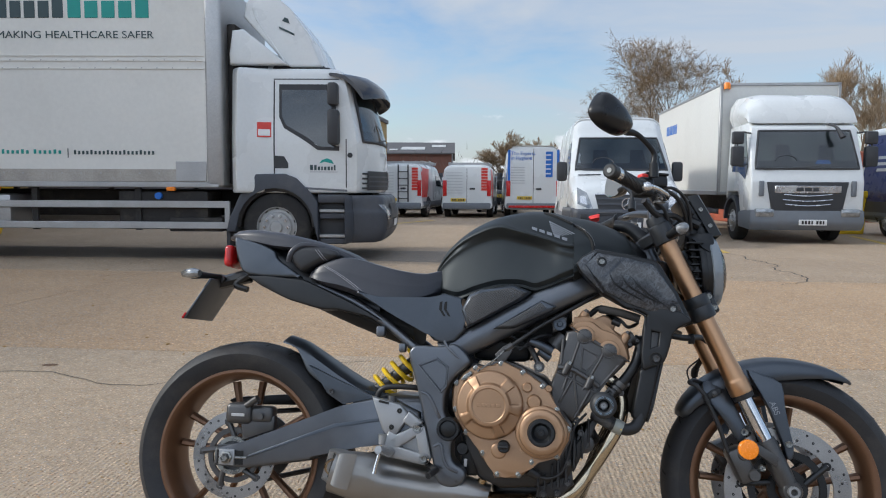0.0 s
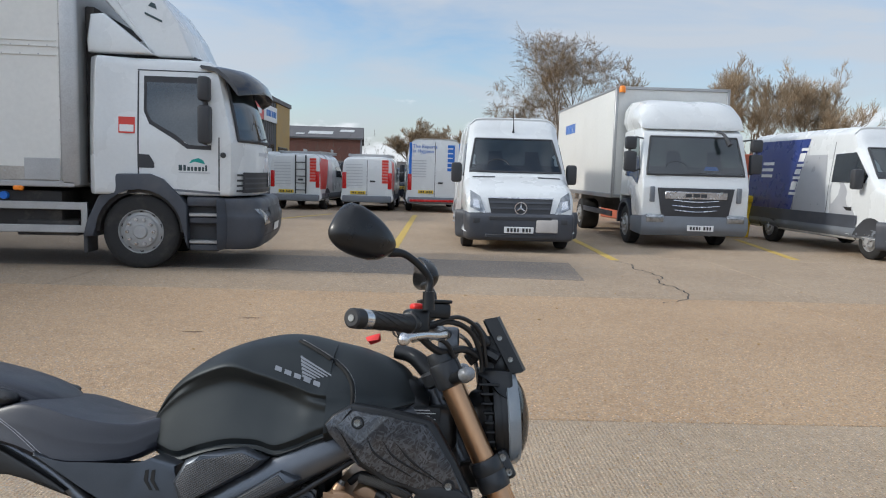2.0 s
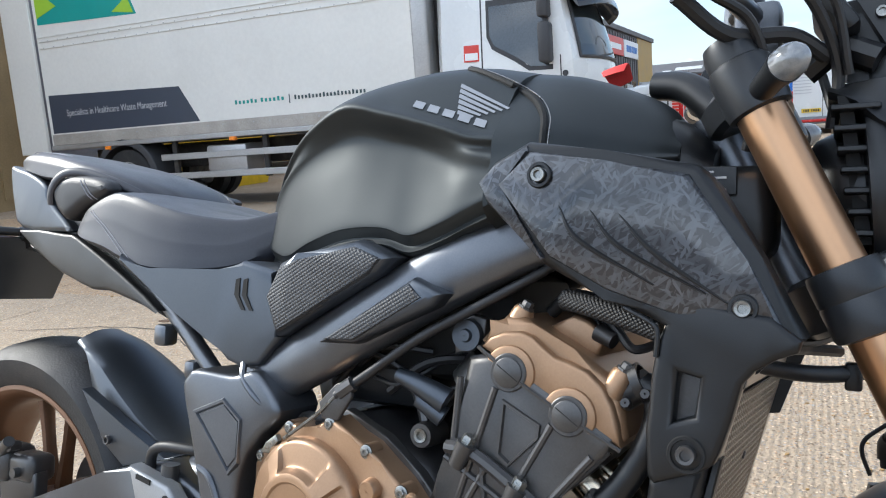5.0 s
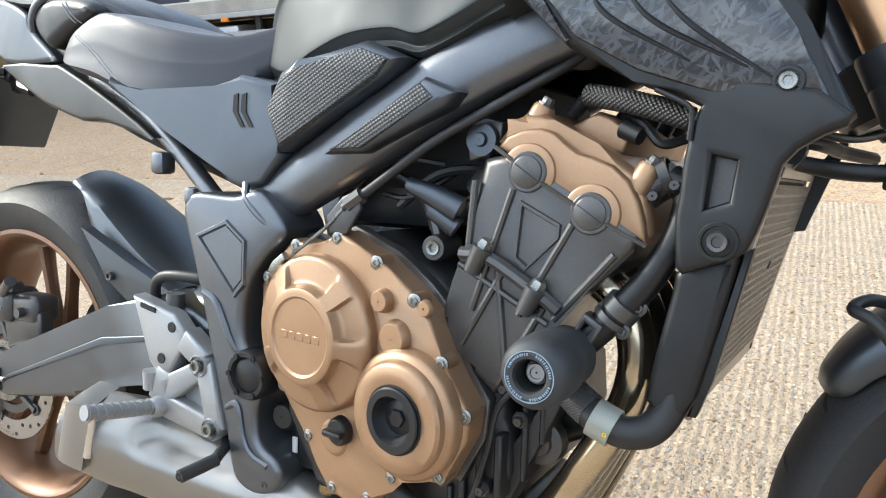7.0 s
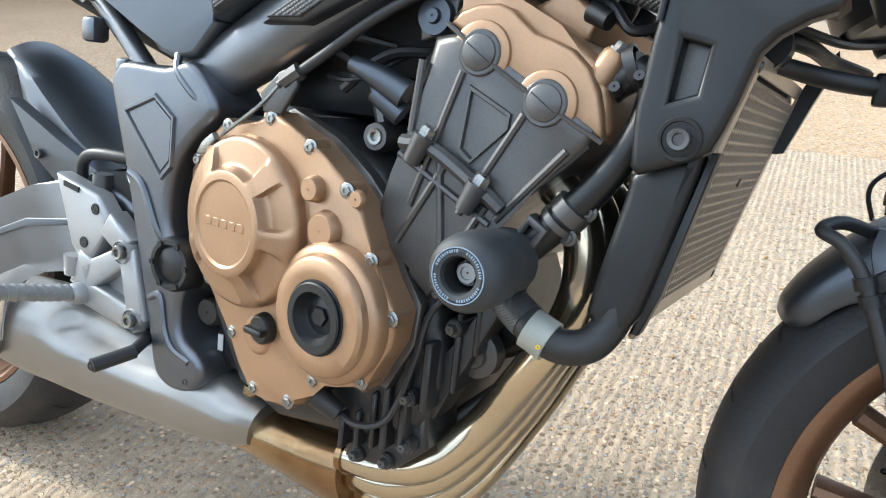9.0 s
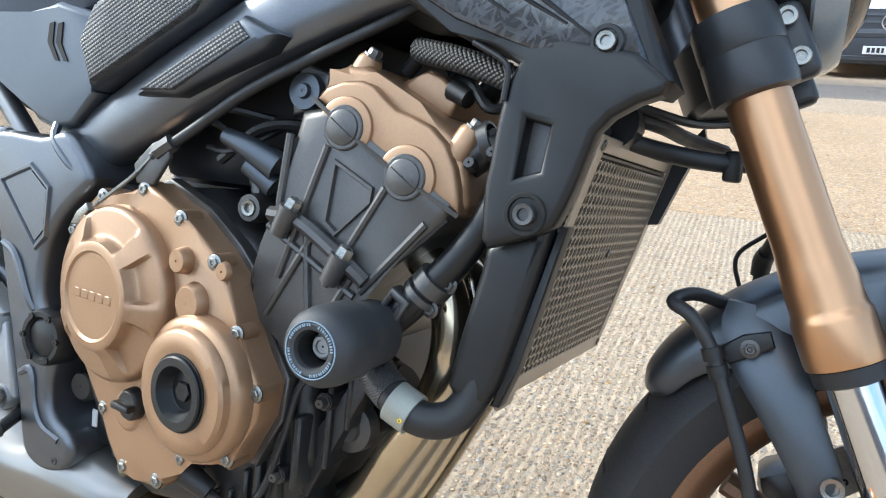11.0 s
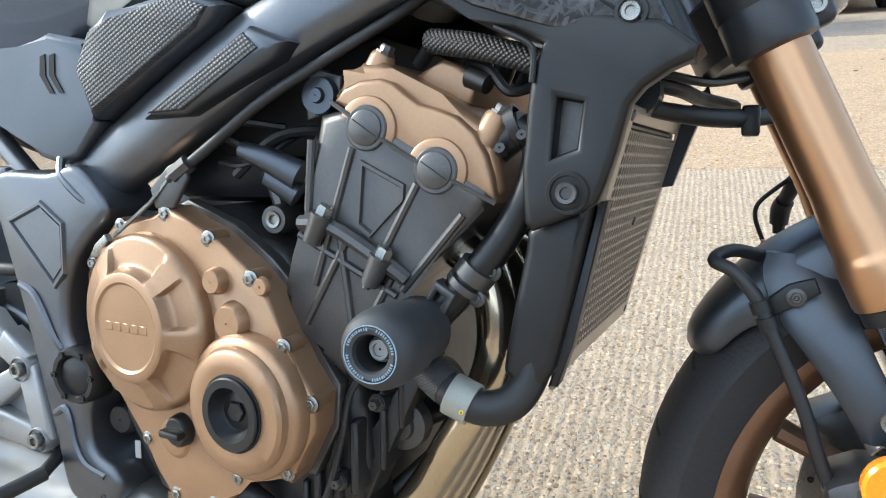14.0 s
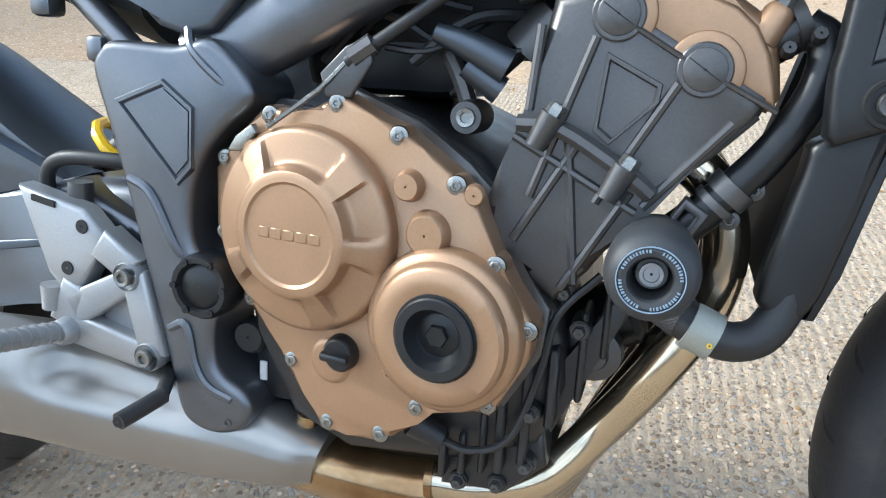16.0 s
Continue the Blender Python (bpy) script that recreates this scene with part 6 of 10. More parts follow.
def forged_carbon():
    """Chopped carbon flakes in all directions under a clear coat."""
    m = bpy.data.materials.new("forged_carbon")
    m.use_nodes = True
    n, l = m.node_tree.nodes, m.node_tree.links
    b = n["Principled BSDF"]
    b.inputs["Roughness"].default_value, b.inputs["Coat Weight"].default_value, b.inputs["Coat Roughness"].default_value = 0.40, 0.9, 0.09
    b.inputs["Metallic"].default_value = 0.25
    tc = n.new("ShaderNodeTexCoord")
    last = None
    for i, ang in enumerate((15, 60, 100, 140, -30, -65)):
        mp = n.new("ShaderNodeMapping")
        mp.inputs["Rotation"].default_value = (0, radians(ang), 0)
        mp.vector_type = "TEXTURE"
        mp.inputs["Scale"].default_value = (0.011, 0.06, 0.0028)
        mp.inputs["Location"].default_value = (0.031 * i, 0.017 * i, 0.053 * i)
        v = n.new("ShaderNodeTexVoronoi")
        v.inputs["Scale"].default_value = 1.0
        sc = n.new("ShaderNodeSeparateColor")
        mr = n.new("ShaderNodeMapRange")
        mr.inputs["From Min"].default_value, mr.inputs["From Max"].default_value = 0.78, 1.0
        l.new(tc.outputs["Object"], mp.inputs["Vector"])
        l.new(mp.outputs[0], v.inputs["Vector"])
        l.new(v.outputs["Color"], sc.inputs["Color"])
        l.new(sc.outputs[0], mr.inputs["Value"])
        if last is None:
            last = mr.outputs[0]
        else:
            mx = n.new("ShaderNodeMath")
            mx.operation = "MAXIMUM"
            l.new(last, mx.inputs[0])
            l.new(mr.outputs[0], mx.inputs[1])
            last = mx.outputs[0]
    soft_noise = n.new("ShaderNodeTexNoise")
    soft_noise.inputs["Scale"].default_value = 26
    l.new(tc.outputs["Object"], soft_noise.inputs["Vector"])
    mul = n.new("ShaderNodeMath")
    mul.operation = "MULTIPLY"
    l.new(last, mul.inputs[0])
    l.new(soft_noise.outputs["Fac"], mul.inputs[1])
    r = n.new("ShaderNodeValToRGB")
    r.color_ramp.elements[0].color, r.color_ramp.elements[1].color = (0.012, 0.013, 0.016, 1), (0.070, 0.077, 0.090, 1)
    r.color_ramp.elements[1].position = 0.62
    l.new(mul.outputs[0], r.inputs["Fac"])
    l.new(r.outputs["Color"], b.inputs["Base Color"])
    return m


carbon = forged_carbon()


def P(name, bm, mat, label="", parent=None, smooth=True, m=None):
    return part(name, bm, mat, parent or bike, label, smooth, m)


def shear(bm, k, x0):
    """Sets a right-hand part a little askew: y grows by k for each metre along x."""
    for v in bm.verts:
        v.co.y += k * (v.co.x - x0)
    return bm


def ringed(r_out, r_in, h0, h1, n=32, m=None, bm=None):
    return lathe([(r_in, h0), (r_out, h0), (r_out, h1), (r_in, h1)], n, m, bm, closed=True)


BOLT_MESH = {}


def bolt(parent, x, y, z, r=0.0055, mat=None, kind="hex"):
    """A bolt whose head looks to the right-hand side."""
    mat = mat or zinc
    key = (kind, mat.name)
    if key not in BOLT_MESH:
        if kind == "hex":
            bm = lathe([(0.001, 0.52), (0.3, 0.52), (0.42, 0.72), (0.72, 0.72), (0.88, 0.60), (0.88, 0.2)], 6)
            bm = lathe([(0.5, 0.24), (1.2, 0.24), (1.36, 0.14), (1.36, 0.0)], 18, None, bm)
        else:
            bm = lathe([(0.001, 0.35), (0.5, 0.35), (0.55, 0.75), (0.9, 0.8), (1.0, 0.65), (1.0, 0.0)], 14)
        ob = P("bolt", bm, mat, "", parent, m=disc_y(x, y, z) @ Matrix.Scale(r, 4))
        BOLT_MESH[key] = ob
        return ob
    return share("bolt", BOLT_MESH[key], parent, disc_y(x, y, z) @ Matrix.Scale(r, 4))


# -- rear wheel
def bike_wheel(cx, cz, R, half_w, rim_r, m, spokes=5, hub=0.05):
    turn = Matrix.Translation((cx, 0, cz)) @ Matrix.Rotation(radians(90), 4, "X")
    w = half_w
    lip = [(rim_r + 0.014, 0.80), (rim_r + 0.013, 0.84), (rim_r + 0.006, 0.85), (rim_r + 0.001, 0.81), (rim_r - 0.003, 0.74), (rim_r - 0.010, 0.60), (rim_r - 0.016, 0.30)]
    rim = lathe([(r, -w * h) for r, h in lip] + [(r, w * h) for r, h in lip[::-1]] + [(rim_r + 0.010, w * 0.7), (rim_r - 0.004, w * 0.3), (rim_r - 0.004, -w * 0.3), (rim_r + 0.010, -w * 0.7)], 80, turn, closed=True)
    spoke_list = []
    for i in range(spokes):
        for off in (-9, 9):
            a = 2 * math.pi * i / spokes + 0.35
            b2 = a + radians(off * 1.3)
            p0 = turn @ Vector((hub * 0.8 * math.cos(a + radians(off * 2.2)), hub * 0.8 * math.sin(a + radians(off * 2.2)), 0))
            p1 = turn @ Vector(((rim_r - 0.02) * math.cos(b2), (rim_r - 0.02) * math.sin(b2), 0))
            mid = p0.lerp(p1, 0.5)
            spoke_list.append(tube([tuple(p0), tuple(mid), tuple(p1)], [0.012, 0.0085, 0.0105], 8, 3, None, flat=1.45))
    ringed(hub, 0.015, -w * 0.9, w * 0.9, 28, turn, rim)
    ob = P("wheel", rim, bronze_dark, "bronze painted cast wheel", m=m)
    for b in spoke_list:
        P("spoke", b, bronze_dark, "", ob)
    tyre = lathe([(rim_r + 0.008, -w * 0.78), (rim_r + 0.03, -w * 0.95), (R - 0.037, -w), (R - 0.02, -w * 0.86), (R - 0.0075, -w * 0.55), (R - 0.0015, -w * 0.22), (R, 0), (R - 0.0015, w * 0.22), (R - 0.0075, w * 0.55),
                  (R - 0.02, w * 0.86), (R - 0.037, w), (rim_r + 0.03, w * 0.95), (rim_r + 0.008, w * 0.78)], 96, turn)
    ty = P("tyre", tyre, bike_tyre, "worn black road tyre", ob)
    # slanted tread cuts
    bm = bmesh.new()
    for i in range(26):
        for s in (-1, 1):
            a0 = 2 * math.pi * i / 26 + (0.12 if s > 0 else 0)
            prev = None
            for k in range(7):
                f = k / 6
                h = s * w * (0.14 + 0.62 * f)
                rr = R - 0.0015 * f - 0.019 * f ** 2.6 + 0.0002
                a = a0 + 0.13 * f - 0.05 * f * f
                da = 0.0075 * (1 - abs(2 * f - 1) ** 3) + 0.001
                q = [bm.verts.new(turn @ Vector((rr * math.cos(a + d), rr * math.sin(a + d), h))) for d in (-da, da)]
                if prev:
                    bm.faces.new((prev[0], prev[1], q[1], q[0]))
                prev = q
    tagged(P("tread_cut", bm, hole_black, "", ob, smooth=False), kind="stuff")
    return ob


def brake_disc(parent, cx, cy, cz, r_out, r_in, holes=30, carrier=None):
    d = P("brake_disc", ringed(r_out, r_in, -0.0025, 0.0025, 64, disc_y(cx, cy, cz)), disc_steel, "drilled steel brake disc", parent)
    bm = None
    for i in range(holes):
        a = 2 * math.pi * i / holes
        rr = r_in + (r_out - r_in) * (0.28, 0.5, 0.74)[i % 3]
        bm = lathe([(0.001, 0.0032), (0.0034, 0.0032), (0.0034, 0.0)], 8, disc_y(cx + rr * math.cos(a), cy, cz + rr * math.sin(a)), bm)
    tagged(P("drilling", bm, hole_black, "", d, smooth=False), kind="stuff")
    bm = ringed(0.05, 0.03, -0.006, 0.004, 32, disc_y(cx, cy, cz))
    for i in range(5):
        a = 2 * math.pi * i / 5 + 0.3
        tube([(cx + 0.045 * math.cos(a), cy, cz + 0.045 * math.sin(a)), (cx + (r_in + 0.004) * math.cos(a + 0.25), cy, cz + (r_in + 0.004) * math.sin(a + 0.25))], 0.0085, 8, 1, bm, False)
        ringed(0.0105, 0.005, -0.005, 0.005, 14, disc_y(cx + (r_in + 0.002) * math.cos(a + 0.25), cy, cz + (r_in + 0.002) * math.sin(a + 0.25)), bm)
    ringed(r_in * 0.86, r_in * 0.70, -0.004, 0.003, 40, disc_y(cx, cy, cz), bm)
    P("disc_carrier", bm, carrier or engine_black, "", d)
    return d


rw = bike_wheel(0, 0.317, 0.317, 0.09, 0.222, None)
brake_disc(rw, 0.0, -0.098, 0.317, 0.12, 0.088)
P("sensor_ring", ringed(0.052, 0.04, -0.002, 0.003, 48, disc_y(0, -0.108, 0.317)), zinc, "", rw)
P("sprocket", ringed(0.1, 0.04, -0.003, 0.003, 44, disc_y(0, 0.105, 0.317)), engine_black, "", rw)
P("axle", lathe([(0.001, 0.01), (0.009, 0.01), (0.012, 0.006), (0.013, 0.0), (0.018, -0.002), (0.018, -0.03)], 6, disc_y(0, -0.158, 0.317)), zinc, "zinc axle nut", rw)
P("drive_chain", tube([(0.0, 0.112, 0.42), (0.25, 0.112, 0.44), (0.5, 0.112, 0.43), (0.56, 0.112, 0.395), (0.5, 0.112, 0.36), (0.25, 0.112, 0.28), (0.0, 0.112, 0.215)], 0.008, 6, 5, flat=1.2), engine_black, "dark drive chain")

# -- swingarm, hugger, shock
for s, y0, y1 in ((-1, -0.098, -0.142), (1, 0.118, 0.150)):
    arm = P("swingarm", plate([(0.53, 0.458), (0.435, 0.500), (0.31, 0.466), (0.055, 0.352), (-0.035, 0.346), (-0.042, 0.292), (0.055, 0.289), (0.235, 0.318), (0.37, 0.372), (0.53, 0.375)], y0, y1, 0.011, 4), frame_black, "satin black box section swingarm")
    if s < 0:
        P("arm_crease", plate([(0.43, 0.44), (0.30, 0.42), (0.06, 0.325), (0.06, 0.318), (0.30, 0.411), (0.43, 0.432)], y1 + 0.002, y1 - 0.003, 0.002), plastic_grey, "", arm)
        P("axle_slot", plate([(-0.03, 0.335), (0.045, 0.335), (0.045, 0.298), (-0.03, 0.298)], y1 + 0.004, y1 - 0.002), hole_black, "", arm, smooth=False)
        P("axle_block", plate([(-0.022, 0.338), (0.022, 0.338), (0.022, 0.296), (-0.022, 0.296)], y1 + 0.004, y1 - 0.008, 0.002), cast_alu, "silver axle block", arm)
        P("adjuster", tube([(0.02, y1 - 0.001, 0.317), (0.055, y1 - 0.001, 0.317)], 0.004, 8, smooth=False), zinc, "", arm)
P("swingarm_bridge", box(0.40, 0.56, -0.12, 0.13, 0.37, 0.5, 0.03, 3), frame_black)
P("rear_caliper", box(-0.02, 0.055, -0.135, -0.075, 0.405, 0.462, 0.014, 3), engine_black, "black rear brake caliper", m=pose(0, 0, 0.0))
P("caliper_logo", box(0.0, 0.038, -0.137, -0.133, 0.426, 0.434, 0.001, 1), label_grey, smooth=False)
P("caliper_body", box(0.05, 0.115, -0.128, -0.08, 0.41, 0.455, 0.012, 3), engine_black, "black caliper bracket")
P("caliper_stay", plate([(0.03, 0.36), (0.12, 0.39), (0.12, 0.43), (0.02, 0.42)], -0.10, -0.122, 0.006), engine_black)
for x, z in ((0.085, 0.428), (0.07, 0.468)):
    P("caliper_pin", tube([(x, -0.12, z), (x, -0.138, z)], 0.008, 10, smooth=False), engine_black)
P("chain_guard", plate([(-0.11, 0.452), (-0.09, 0.462), (0.14, 0.482), (0.34, 0.50), (0.34, 0.47), (0.12, 0.447), (-0.09, 0.44)], 0.13, 0.09, 0.004), plastic, "black plastic chain guard")
P("caliper_pin", tube([(0.04, -0.13, 0.455), (0.075, -0.14, 0.478)], 0.009, 10, smooth=False), engine_black)
# the hugger follows the tyre from behind the seat down to the swingarm
hug = []
for i, (x, z, w, tip) in enumerate(((0.115, 0.650, 0.050, 0.004), (0.165, 0.632, 0.066, 0.008), (0.225, 0.596, 0.078, 0.012), (0.290, 0.556, 0.086, 0.016), (0.345, 0.526, 0.09, 0.02), (0.40, 0.503, 0.09, 0.02))):
    d = Vector((0.53, 0, 0.85))
    ring = []
    for y, dr in ((-w, -0.05 if i > 1 else -0.02), (-w * 0.93, -0.012), (-w * 0.5, 0.002), (0, 0.006), (w * 0.5, 0.002), (w * 0.93, -0.012), (w, -0.03), (w * 0.9, -0.03), (w * 0.84, -0.016), (0, 0.001), (-w * 0.84, -0.016), (-w * 0.92, -0.05 if i > 1 else -0.02)):
        ring.append((x + d.x * dr, y, z + d.z * dr))
    hug.append(ring)
P("rear_hugger", loft(hug, 4, 2), plastic_grey, "matt dark grey rear hugger")
P("hugger_side", plate([(0.205, 0.572), (0.30, 0.530), (0.40, 0.490), (0.435, 0.502), (0.31, 0.468), (0.262, 0.497), (0.247, 0.520)], -0.088, -0.108, 0.006), plastic_grey)
bolt(bike, 0.275, -0.108, 0.502, 0.007, engine_black, "cap")
P("shock_body", tube([(0.375, -0.01, 0.50), (0.43, -0.01, 0.545), (0.52, -0.01, 0.615)], [0.02, 0.017, 0.022], 14, 3), engine_black, "rear shock absorber")
coil = []
for i in range(61):
    a = i / 60 * 5 * 2 * math.pi
    c = Vector((0.385, -0.015, 0.508)).lerp(Vector((0.505, -0.015, 0.606)), i / 60)
    u, v = Vector((0.633, 0, -0.774)), Vector((0, 1, 0))
    coil.append(tuple(c + (u * math.cos(a) + v * math.sin(a)) * 0.036))
P("shock_spring", tube(coil, 0.0068, 8, 1, smooth=False), spring_yellow, "yellow shock spring")

# -- main frame
plate_pts = [(0.500, 0.610), (0.508, 0.628), (0.525, 0.636), (0.586, 0.634), (0.626, 0.640), (0.665, 0.598), (0.635, 0.566), (0.614, 0.540), (0.601, 0.506), (0.600, 0.467), (0.611, 0.447), (0.632, 0.436), (0.634, 0.409), (0.622, 0.384), (0.622, 0.352), (0.632, 0.335), (0.653, 0.323), (0.660, 0.306), (0.651, 0.286), (0.626, 0.275), (0.600, 0.278), (0.582, 0.295), (0.571, 0.346), (0.559, 0.394), (0.544, 0.452), (0.531, 0.504), (0.514, 0.561)]
pivot = P("pivot_plate", soft_plate(plate_pts, -0.10, -0.174, 0.009, 4), frame_black, "satin black frame plate")
P("pressed_panel", ring_plate([(0.527, 0.584), (0.577, 0.604), (0.607, 0.582), (0.605, 0.530), (0.590, 0.514)], 0.84, -0.1725, -0.1772), frame_black, "", pivot)
P("pressed_ridge", tube([(0.575, -0.172, 0.376), (0.594, -0.1745, 0.382), (0.603, -0.1745, 0.345), (0.616, -0.1745, 0.325), (0.640, -0.172, 0.314)], 0.0045, 8, 5), frame_black, "", pivot)
P("pressed_ridge", tube([(0.536, -0.172, 0.515), (0.560, -0.1745, 0.503), (0.582, -0.1745, 0.462), (0.590, -0.172, 0.448)], 0.0045, 8, 5), frame_black, "", pivot)
P("pivot_cap", lathe([(0.001, 0.006), (0.018, 0.006), (0.021, 0.004), (0.023, 0.009), (0.028, 0.009), (0.031, 0.003), (0.032, -0.02)], 28, disc_y(0.612, -0.172, 0.422)), plastic, "round black pivot cap", pivot)
bm = None
for i in range(6):
    a = i * math.pi / 3
    bm = lathe([(0.001, 0.011), (0.0035, 0.011), (0.004, 0)], 8, disc_y(0.612 + 0.0255 * math.cos(a), -0.172, 0.422 + 0.0255 * math.sin(a)), bm)
P("cap_stud", bm, plastic, "", pivot)
P("pivot_plate", plate(plate_pts, 0.10, 0.16, 0.0), frame_black, "satin black frame plate")
bolt(pivot, 0.637, -0.172, 0.291, 0.004, engine_black, "cap")
# the tubes that run forwards under the tank
for s in (-1, 1):
    rings = []
    for x, z, hy, hz, y in ((0.585, 0.618, 0.024, 0.033, 0.128), (0.655, 0.648, 0.024, 0.035, 0.134), (0.76, 0.705, 0.024, 0.037, 0.142), (0.86, 0.760, 0.024, 0.037, 0.142), (0.95, 0.805, 0.023, 0.036, 0.128), (1.05, 0.845, 0.022, 0.036, 0.095), (1.12, 0.87, 0.022, 0.036, 0.05)):
        d = Vector((-0.49, 0, 0.87))
        rings.append([(x + d.x * b * hz, s * (y + a * hy), z + d.z * b * hz) for a, b in ((-1, 0), (-0.75, 0.75), (0, 1), (0.75, 0.75), (1, 0), (0.75, -0.75), (0, -1), (-0.75, -0.75))])
    P("frame_tube", loft(rings, 4, 2), frame_black, "satin black frame tube")
P("weld_bead", tube([(0.594, -0.160, 0.648), (0.606, -0.171, 0.630), (0.634, -0.171, 0.606), (0.652, -0.160, 0.595)], 0.0045, 8, 5), frame_black)
P("head_stock", lathe([(0.026, -0.02), (0.03, 0.0), (0.027, 0.03), (0.027, 0.16), (0.031, 0.18), (0.031, 0.2)], 24, Matrix.Translation((1.205, 0, 0.765)) @ Matrix.Rotation(radians(-25.5), 4, "Y")), frame_black)
P("head_gusset", box(1.02, 1.19, -0.075, 0.075, 0.79, 0.885, 0.02, 3), plastic, m=None)
plate_label = P("type_plate", box(1.065, 1.155, -0.0785, -0.0765, 0.853, 0.882, 0.001, 1), plastic, "black type plate with pale print", smooth=False)
bm = None
for i in range(4):
    bm = box(1.07, 1.145 - 0.012 * (i % 2), -0.0800, -0.0785, 0.8575 + i * 0.006, 0.8595 + i * 0.006, bm=bm)
P("print_bar", bm, label_grey, "", plate_label, smooth=False)
# sub frame
for s in (-1, 1):
    P("subframe_rail", tube([(0.515, s * 0.13, 0.625), (0.42, s * 0.115, 0.695), (0.32, s * 0.10, 0.755), (0.15, s * 0.075, 0.82)], 0.0125, 10, 3), frame_black, "black subframe tube")
P("rail_lug", box(0.40, 0.425, -0.14, -0.115, 0.655, 0.685, 0.006), frame_black)
P("rail_lug", box(0.465, 0.485, -0.142, -0.117, 0.615, 0.64, 0.006), frame_black)
# the shade under the seat is put into this part's colour
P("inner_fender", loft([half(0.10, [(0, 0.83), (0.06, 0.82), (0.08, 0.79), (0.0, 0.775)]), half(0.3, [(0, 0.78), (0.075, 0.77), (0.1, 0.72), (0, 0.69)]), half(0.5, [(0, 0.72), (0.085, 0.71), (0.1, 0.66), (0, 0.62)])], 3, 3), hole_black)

# -- tail, seats
tail = P("tail_cover", loft([half(-0.060, [(0, 0.930), (0.030, 0.926), (0.042, 0.900), (0.030, 0.872), (0, 0.870)]), half(-0.020, [(0, 0.936), (0.062, 0.928), (0.078, 0.885), (0.055, 0.850), (0, 0.848)]),
                               half(0.06, [(0, 0.925), (0.080, 0.905), (0.092, 0.855), (0.070, 0.815), (0, 0.812)]), half(0.14, [(0, 0.900), (0.085, 0.865), (0.096, 0.810), (0.078, 0.775), (0, 0.772)]), half(0.24, [(0, 0.860), (0.085, 0.812), (0.098, 0.765), (0.082, 0.745), (0, 0.742)]),
                               half(0.40, [(0, 0.785), (0.09, 0.755), (0.105, 0.730), (0.09, 0.715), (0, 0.71)])], 4, 3), plastic, "matt black tail cover")
for s in (-1, 1):
    P("tail_side", shear(soft_plate([(-0.048, 0.930), (-0.020, 0.929), (0.040, 0.913), (0.082, 0.893), (0.090, 0.876), (0.110, 0.858), (0.165, 0.822), (0.150, 0.816), (0.005, 0.824), (-0.030, 0.864)], s * 0.070, s * 0.104, 0.008, 3), s * 0.12, 0.06), plastic_grey, "matt grey tail panel", tail)
    P("tail_under", shear(soft_plate([(0.003, 0.821), (0.150, 0.813), (0.190, 0.806), (0.311, 0.754), (0.410, 0.703), (0.345, 0.714), (0.281, 0.727), (0.238, 0.727), (0.170, 0.744), (0.111, 0.763)], s * 0.075, s * 0.118, 0.006, 2), s * 0.10, 0.18), plastic, "matt black undertail panel", tail)
P("tail_light", box(-0.098, -0.07, -0.05, 0.05, 0.853, 0.918, 0.012, 3), lamp_red, "red tail light", m=pose(0, 0, 0, 0, 0, 0))
hanger = P("plate_hanger", tube([(-0.03, 0, 0.83), (-0.09, 0, 0.815), (-0.15, 0, 0.80)], [0.022, 0.02, 0.018], 8), plastic, "black number plate hanger")
P("hanger_arm", tube([(-0.02, -0.02, 0.835), (-0.06, -0.03, 0.80), (-0.02, -0.035, 0.785)], 0.009, 8), plastic, "", hanger)
tilt = Matrix.Translation((-0.12, 0, 0.80)) @ Matrix.Rotation(radians(32), 4, "Y")
P("number_plate", box(-0.004, 0.004, -0.09, 0.09, -0.125, 0.015, 0.006), plastic_grey, "dark back plate for the number", hanger, m=tilt)
P("plate_lamp", box(-0.02, 0.012, -0.03, 0.03, 0.008, 0.03, 0.008), plastic, "", hanger, m=tilt)
P("reflector", box(-0.008, -0.002, -0.092, -0.075, -0.128, -0.108, 0.002), lamp_red, "", hanger, m=tilt)
for s in (-1, 1):
    ind = P("indicator", tube([(-0.11, s * 0.03, 0.822), (-0.14, s * 0.07, 0.822), (-0.165, s * 0.10, 0.822)], [0.008, 0.010, 0.015], 10), plastic, "black indicator with clear lens")
    P("lens", tube([(-0.185, s * 0.11, 0.822), (-0.15, s * 0.13, 0.822), (-0.125, s * 0.135, 0.822)], [0.011, 0.015, 0.01], 10, 3), lamp_clear, "", ind)
def slab_ring(x, z, w, deep, edge=0.012):
    """A seat pad cut across: flat top, tight upper edge, side falling slightly outwards."""
    return half(x, [(0, z + 0.002), (w * 0.55, z), (w - 0.020, z - 0.004), (w - 0.006, z - 0.009), (w, z - edge - 0.006), (w + 0.002, z - deep * 0.6), (w - 0.006, z - deep), (0, z - deep)])


pillion_shape = loft([slab_ring(-0.085, 0.952, 0.036, 0.018, 0.006), slab_ring(-0.055, 0.961, 0.062, 0.030, 0.008), slab_ring(0.0, 0.962, 0.088, 0.042, 0.010), slab_ring(0.08, 0.953, 0.104, 0.050, 0.012), slab_ring(0.15, 0.940, 0.112, 0.044, 0.012), slab_ring(0.22, 0.923, 0.112, 0.036, 0.012), slab_ring(0.28, 0.904, 0.100, 0.036, 0.012), slab_ring(0.320, 0.886, 0.080, 0.036, 0.012), slab_ring(0.345, 0.866, 0.056, 0.030, 0.010), slab_ring(0.354, 0.852, 0.040, 0.018, 0.006)], 4, 3)
